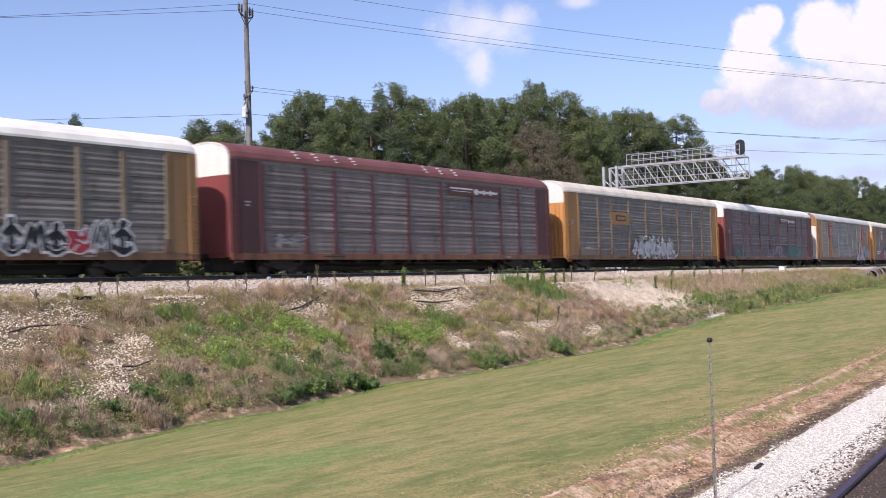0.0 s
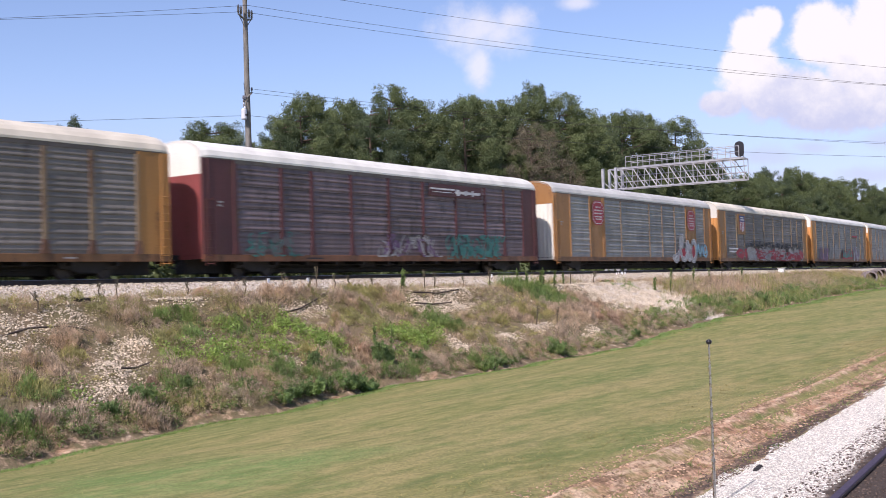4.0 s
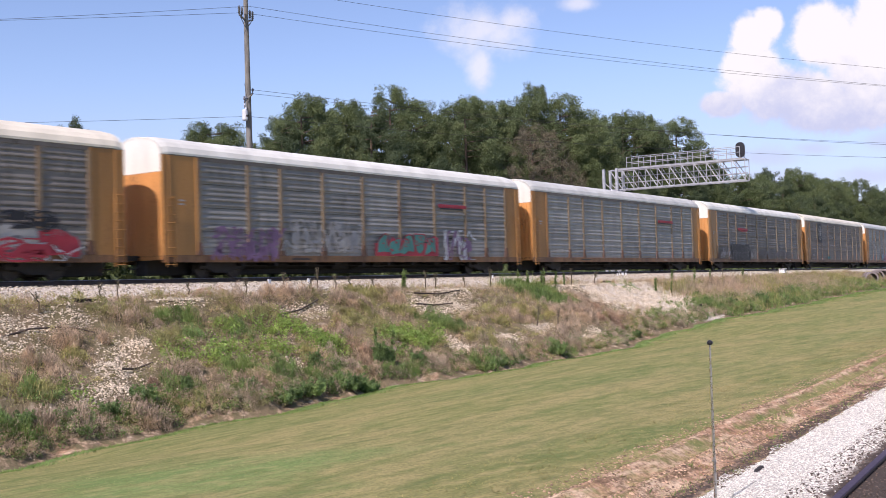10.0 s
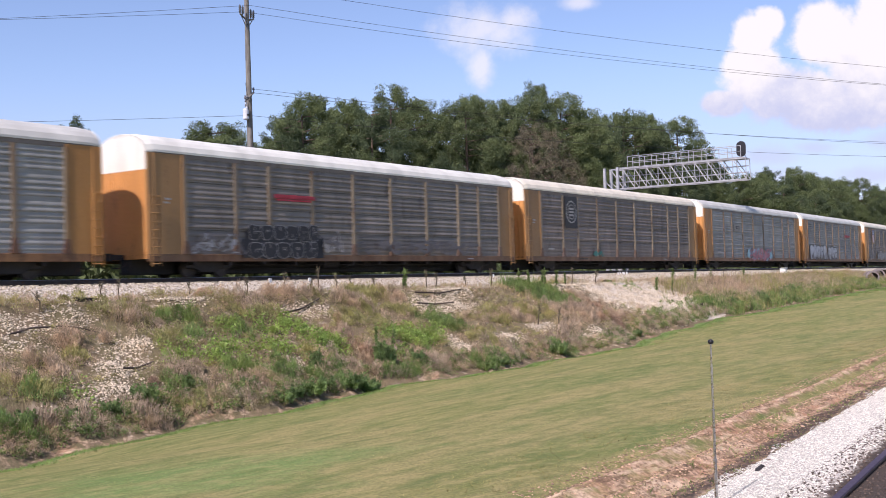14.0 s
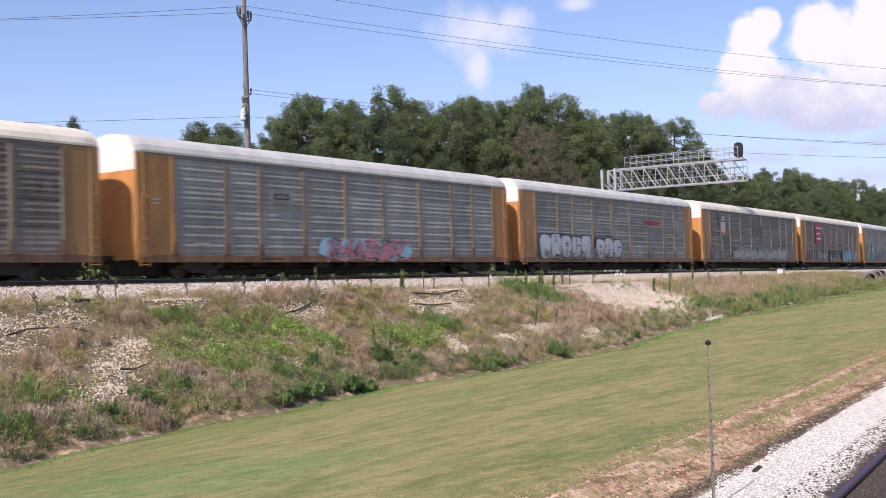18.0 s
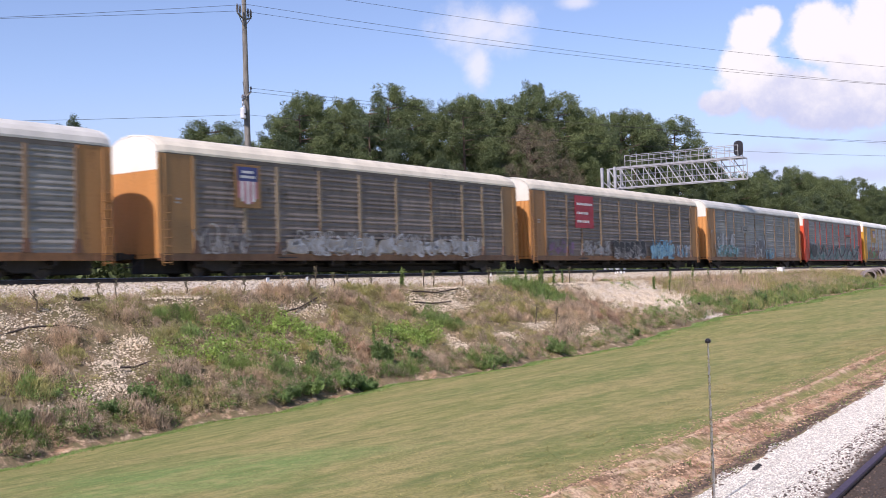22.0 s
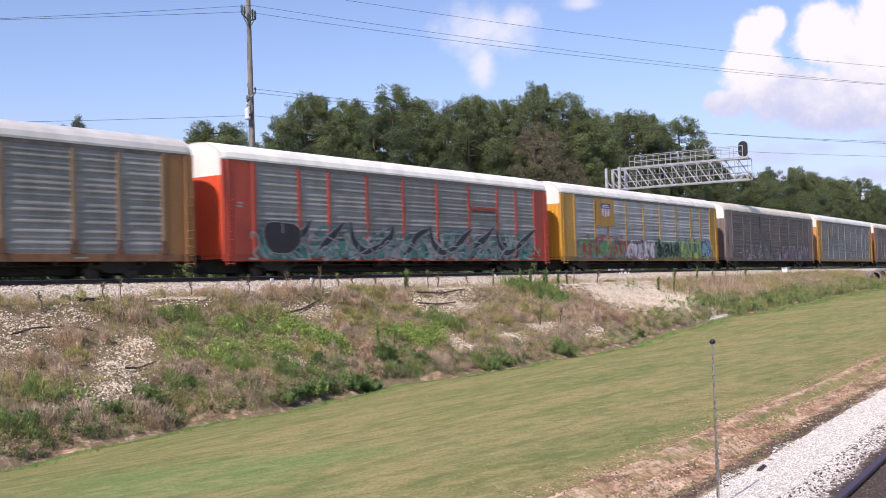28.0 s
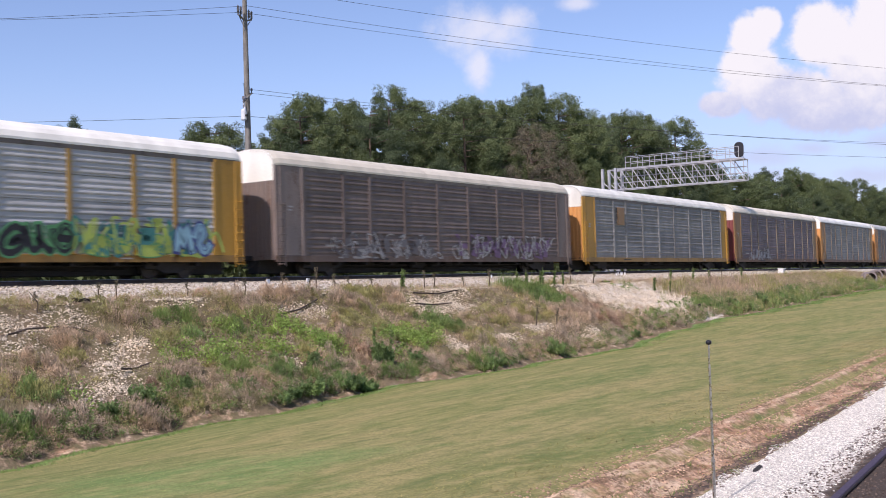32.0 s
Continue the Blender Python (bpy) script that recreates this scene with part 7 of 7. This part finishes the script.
def plant_bushes():
    models = [bush_mesh(1, 0.8, 0.62, bush_leaf), bush_mesh(2, 0.6, 0.8, bush_leaf), bush_mesh(3, 1.05, 0.42, bush_leaf)]
    for k, (x, y, m, s) in enumerate(((21.0, 26.1, 0, 1.0), (24.9, 25.8, 0, 0.8), (26.0, 25.5, 1, 0.95), (26.8, 25.6, 0, 0.7), (27.6, 25.6, 1, 1.1), (28.4, 25.7, 0, 0.8), (29.5, 25.6, 1, 1.1), (30.4, 25.7, 1, 0.95), (30.7, 25.5, 0, 0.6), (28.9, 26.6, 2, 0.95), (32.6, 26.7, 2, 1.1), (32.95, 26.6, 2, 0.95),
                                      (34.3, 26.3, 0, 0.8), (43.7, 25.4, 1, 1.0), (22.8, 26.3, 2, 0.7), (19.6, 25.8, 0, 0.8), (18.2, 25.9, 1, 0.7), (16.9, 25.8, 0, 0.7), (37.9, 25.4, 1, 0.7), (38.6, 25.2, 1, 0.55), (52.3, 25.7, 0, 0.6), (70.0, 27.6, 1, 1.3), (76.5, 27.9, 0, 1.3), (84.0, 28.3, 1, 1.4))):
        thing("bush", "leafy dark green weed bush on the bank", "bush", Matrix.Translation((x, y, ground_at(x, y))) @ pose(0, 0, 0, 0, 0, k * 77) @ Matrix.Scale(s, 4), "bushes on the bank", models[m])
    # tall single shoots and dead stalks by the ballast
    r = np.random.default_rng(5)
    def stalk(tall, green, seed):
        q = np.random.default_rng(seed)
        s = Shape().tube([(0, 0, -0.05), (q.normal() * 0.03, 0, tall * 0.5), (q.normal() * 0.06, q.normal() * 0.06, tall)], [0.03, 0.024, 0.01], 5)
        ob = thing("weed_stalk", "tall green weed shoot beside the ballast" if green else "dead brown weed stalk beside the ballast", "weed", group="weed stalks")
        part("stem", s.mesh("stem", stick), ob)
        c = np.stack([q.normal(size=40) * 0.035, q.normal(size=40) * 0.035, q.uniform(0.1 if green else 0.55, 1.0, 40) * tall], -1)
        part("leaves", soup("leaves", leaf_cloud(q, c, np.full(40, 0.05), 10 if green else 4, 0.05 if green else 0.03), 3, weed_leaf if green else bare_twigs), ob)
        return ob
    kinds = [stalk(0.95, True, 1), stalk(0.75, True, 2), stalk(0.7, False, 3), stalk(0.9, False, 4)]
    spots = [(41.6, 32.6, 0), (51.6, 32.4, 0), (52.2, 32.2, 1), (52.9, 32.5, 0), (53.4, 32.0, 1), (54.2, 32.3, 0), (54.8, 31.9, 1), (56.4, 32.2, 0), (24.6, 32.8, 2), (25.1, 32.5, 3), (21.2, 31.5, 2), (34.0, 33.0, 3), (35.4, 32.8, 2), (36.2, 33.1, 3),
             (36.9, 32.7, 2), (38.2, 33.0, 2), (39.6, 32.7, 2), (42.1, 32.9, 1), (43.7, 32.8, 3), (44.6, 32.9, 2), (47.0, 32.8, 2), (49.2, 32.6, 3), (57.5, 32.4, 3), (60.1, 32.2, 2), (46.5, 27.0, 3), (45.6, 27.6, 3), (73.0, 33.0, 1), (76.0, 32.6, 0), (79.5, 32.8, 1),
             (83.0, 33.2, 3), (86.5, 33.0, 1), (33.4, 27.6, 0), (33.9, 27.2, 0), (66.5, 31.2, 1), (68.2, 30.9, 0), (28.4, 32.6, 2), (31.5, 32.7, 2)]
    firsts = {}
    for k, (x, y, m) in enumerate(spots):
        at = pose(x, y, ground_at(x, y), r.uniform(-6, 6), r.uniform(-6, 6), k * 70) @ Matrix.Scale(r.uniform(0.8, 1.2), 4)
        if m in firsts:
            copy_thing(kinds[m], at)
        else:
            firsts[m] = at
    for m, at in firsts.items():
        kinds[m].matrix_basis = at


def sow_lawn():
    n = 170000
    x = 4 + 60 * rng.random(n) ** 1.6
    f = rng.random(n)
    y0, y1 = near_rail(x) + 1.6, centre(x) - toe(x)
    y = y0 + (y1 - y0) * f
    tone = mottle(x * 0.6, y * 0.6) + 0.5 * rng.normal(size=n)
    ok = rng.random(n) < np.where(y - y0 < 1.3, 0.2, 1.0)
    green = ok & (tone < 0.15) & (rng.random(n) < 0.75)
    tan = ok & (tone > 0.25) & (rng.random(n) < 0.55)
    stuff("lawn_grass", "short mown green grass of the lawn", "grass", soup("lawn_grass", blades(x[green], y[green], 1, 0.028, 0.009, 0.05, 1.1), 3, lawn_blade))
    stuff("lawn_grass", "dry tan patches of mown grass", "grass", soup("lawn_straw", blades(x[tan], y[tan], 1, 0.028, 0.009, 0.05, 1.3), 3, straw_blade))
    x = 4 + 40 * rng.random(5200)
    y = near_rail(x) + rng.uniform(1.3, 4.5, len(x))
    stuff("dry_grass", "wisps of straw on the bare clay", "straw", soup("straw", blades(x, y, 8, rng.uniform(0.02, 0.05, len(x)), 0.008, 0.06, 1.5), 3, straw_blade))
    x = 4 + 40 * rng.random(380)
    y = near_rail(x) + 1.45 + np.abs(rng.normal(size=len(x))) * 0.3
    stuff("green_weeds", "small green tufts at the gravel's edge", "grass", soup("edge_tufts", blades(x, y, 12, rng.uniform(0.03, 0.08, len(x)), 0.007, 0.05, 0.6), 3, fresh_blade))
    # fresh green grass along the foot of the bank
    x = rng.uniform(13, 110, 6500)
    y = centre(x) - toe(x) - 0.25 - np.abs(rng.normal(size=len(x))) * 0.7
    stuff("lawn_grass", "fresh green grass along the foot of the bank", "grass", soup("edge_grass", blades(x, y, 6, rng.uniform(0.04, 0.11, len(x)), 0.009, 0.07, 0.7), 3, fresh_blade))
    # gravel of the near track
    x = 7 + 36 * rng.random(120000) ** 1.7
    y = near_rail(x) + rng.uniform(0.1, 1.45, len(x)) + 0.08 * np.sin(x * 3)
    ok = rng.random(len(x)) < np.clip((y - near_rail(x) - 0.12) / 0.33, 0.03, 1)
    x, y = x[ok], y[ok]
    stuff("gravel", "pale limestone gravel beside the near track", "gravel", stones(x, y, 0.0115, 0.35, 0.5, True), ballast_white)
    x = 6 + 22 * rng.random(14000) ** 1.5
    y = near_rail(x) - 1.4 + 1.9 * rng.random(len(x)) ** 0.9
    stuff("gravel", "dark oily gravel between the near rails", "gravel", stones(x, y, 0.015, 0.4, 0.8, True), mat("oily_brown_stone", (0.15, 0.11, 0.085), 0.9, 0, 0.3, 0.3, 3.0, random_tint=0.5, island=True))
    x = 6 + 26 * rng.random(2500)
    y = near_rail(x) + 1.55 + rng.normal(size=len(x)) * 0.1
    stuff("debris", "dark earth crumbs along the gravel", "debris", stones(x, y, 0.03, 0.6, 0.5), mat("dark_earth", (0.14, 0.095, 0.065), 0.95, 0, 0.3, 0.3, 3.0, random_tint=0.4, island=True))
    x = 6 + 30 * rng.random(20000) ** 1.3
    y = near_rail(x) + rng.choice([1.75, 2.1, 2.75], len(x)) + rng.normal(size=len(x)) * 0.13
    stuff("clods", "broken clods of red clay along the lawn", "clods", stones(x, y, 0.015 * rng.uniform(0.4, 1.7, len(x)), 0.5, 0.6, True), mat("red_clay_clods", (0.50, 0.335, 0.215), 0.95, 0, 0.3, 0.3, 3.0, random_tint=0.55, island=True))


plant_bank()
plant_bushes()
sow_lawn()


# ---------------------------------------------------------------- what moves
TRAVEL = [(0, 0.09), (2, 29.44), (4, 58.9), (6, 88.37), (8, 117.77), (10, 147.05), (12, 176.15), (14, 205.04), (16, 233.7), (18, 262.13), (20, 290.32),
          (22, 318.27), (24, 346.0), (26, 373.5), (28, 400.79), (30, 427.88), (32, 454.75)]
# slack in the couplers: how far each car stands from its even place in the train
SLACK = [0.0, 0.04, 0.22, 0.12, 0.47, 0.33, 0.37, 0.08, 0.38, -0.03, -0.14, -0.52, -0.11, -0.31, -0.04, -0.28, -0.37, -0.21, -0.2, -0.2, -0.2, -0.2, -0.2]


def on_track(s):
    """The place on the curve after s metres along it."""
    u = s - 30
    for _ in range(6):
        u -= (u + 6.13e-8 * u ** 3 - (s - 30)) / (1 + 1.84e-7 * u * u)
    return Vector((30 + u, float(centre(30 + u)), RAIL))


def motions():
    for i, car in enumerate(train):
        rows = []
        for t, gone in TRAVEL:
            s = PITCH_OF_CARS * i + SLACK[i] + 17.375 - gone
            a, b = on_track(s - 9.9), on_track(s + 9.9)
            rows.append((t, pose(*((a + b) / 2), 0, 0, math.degrees(math.atan2(b.y - a.y, b.x - a.x)))))
        walk(car, rows)


motions()
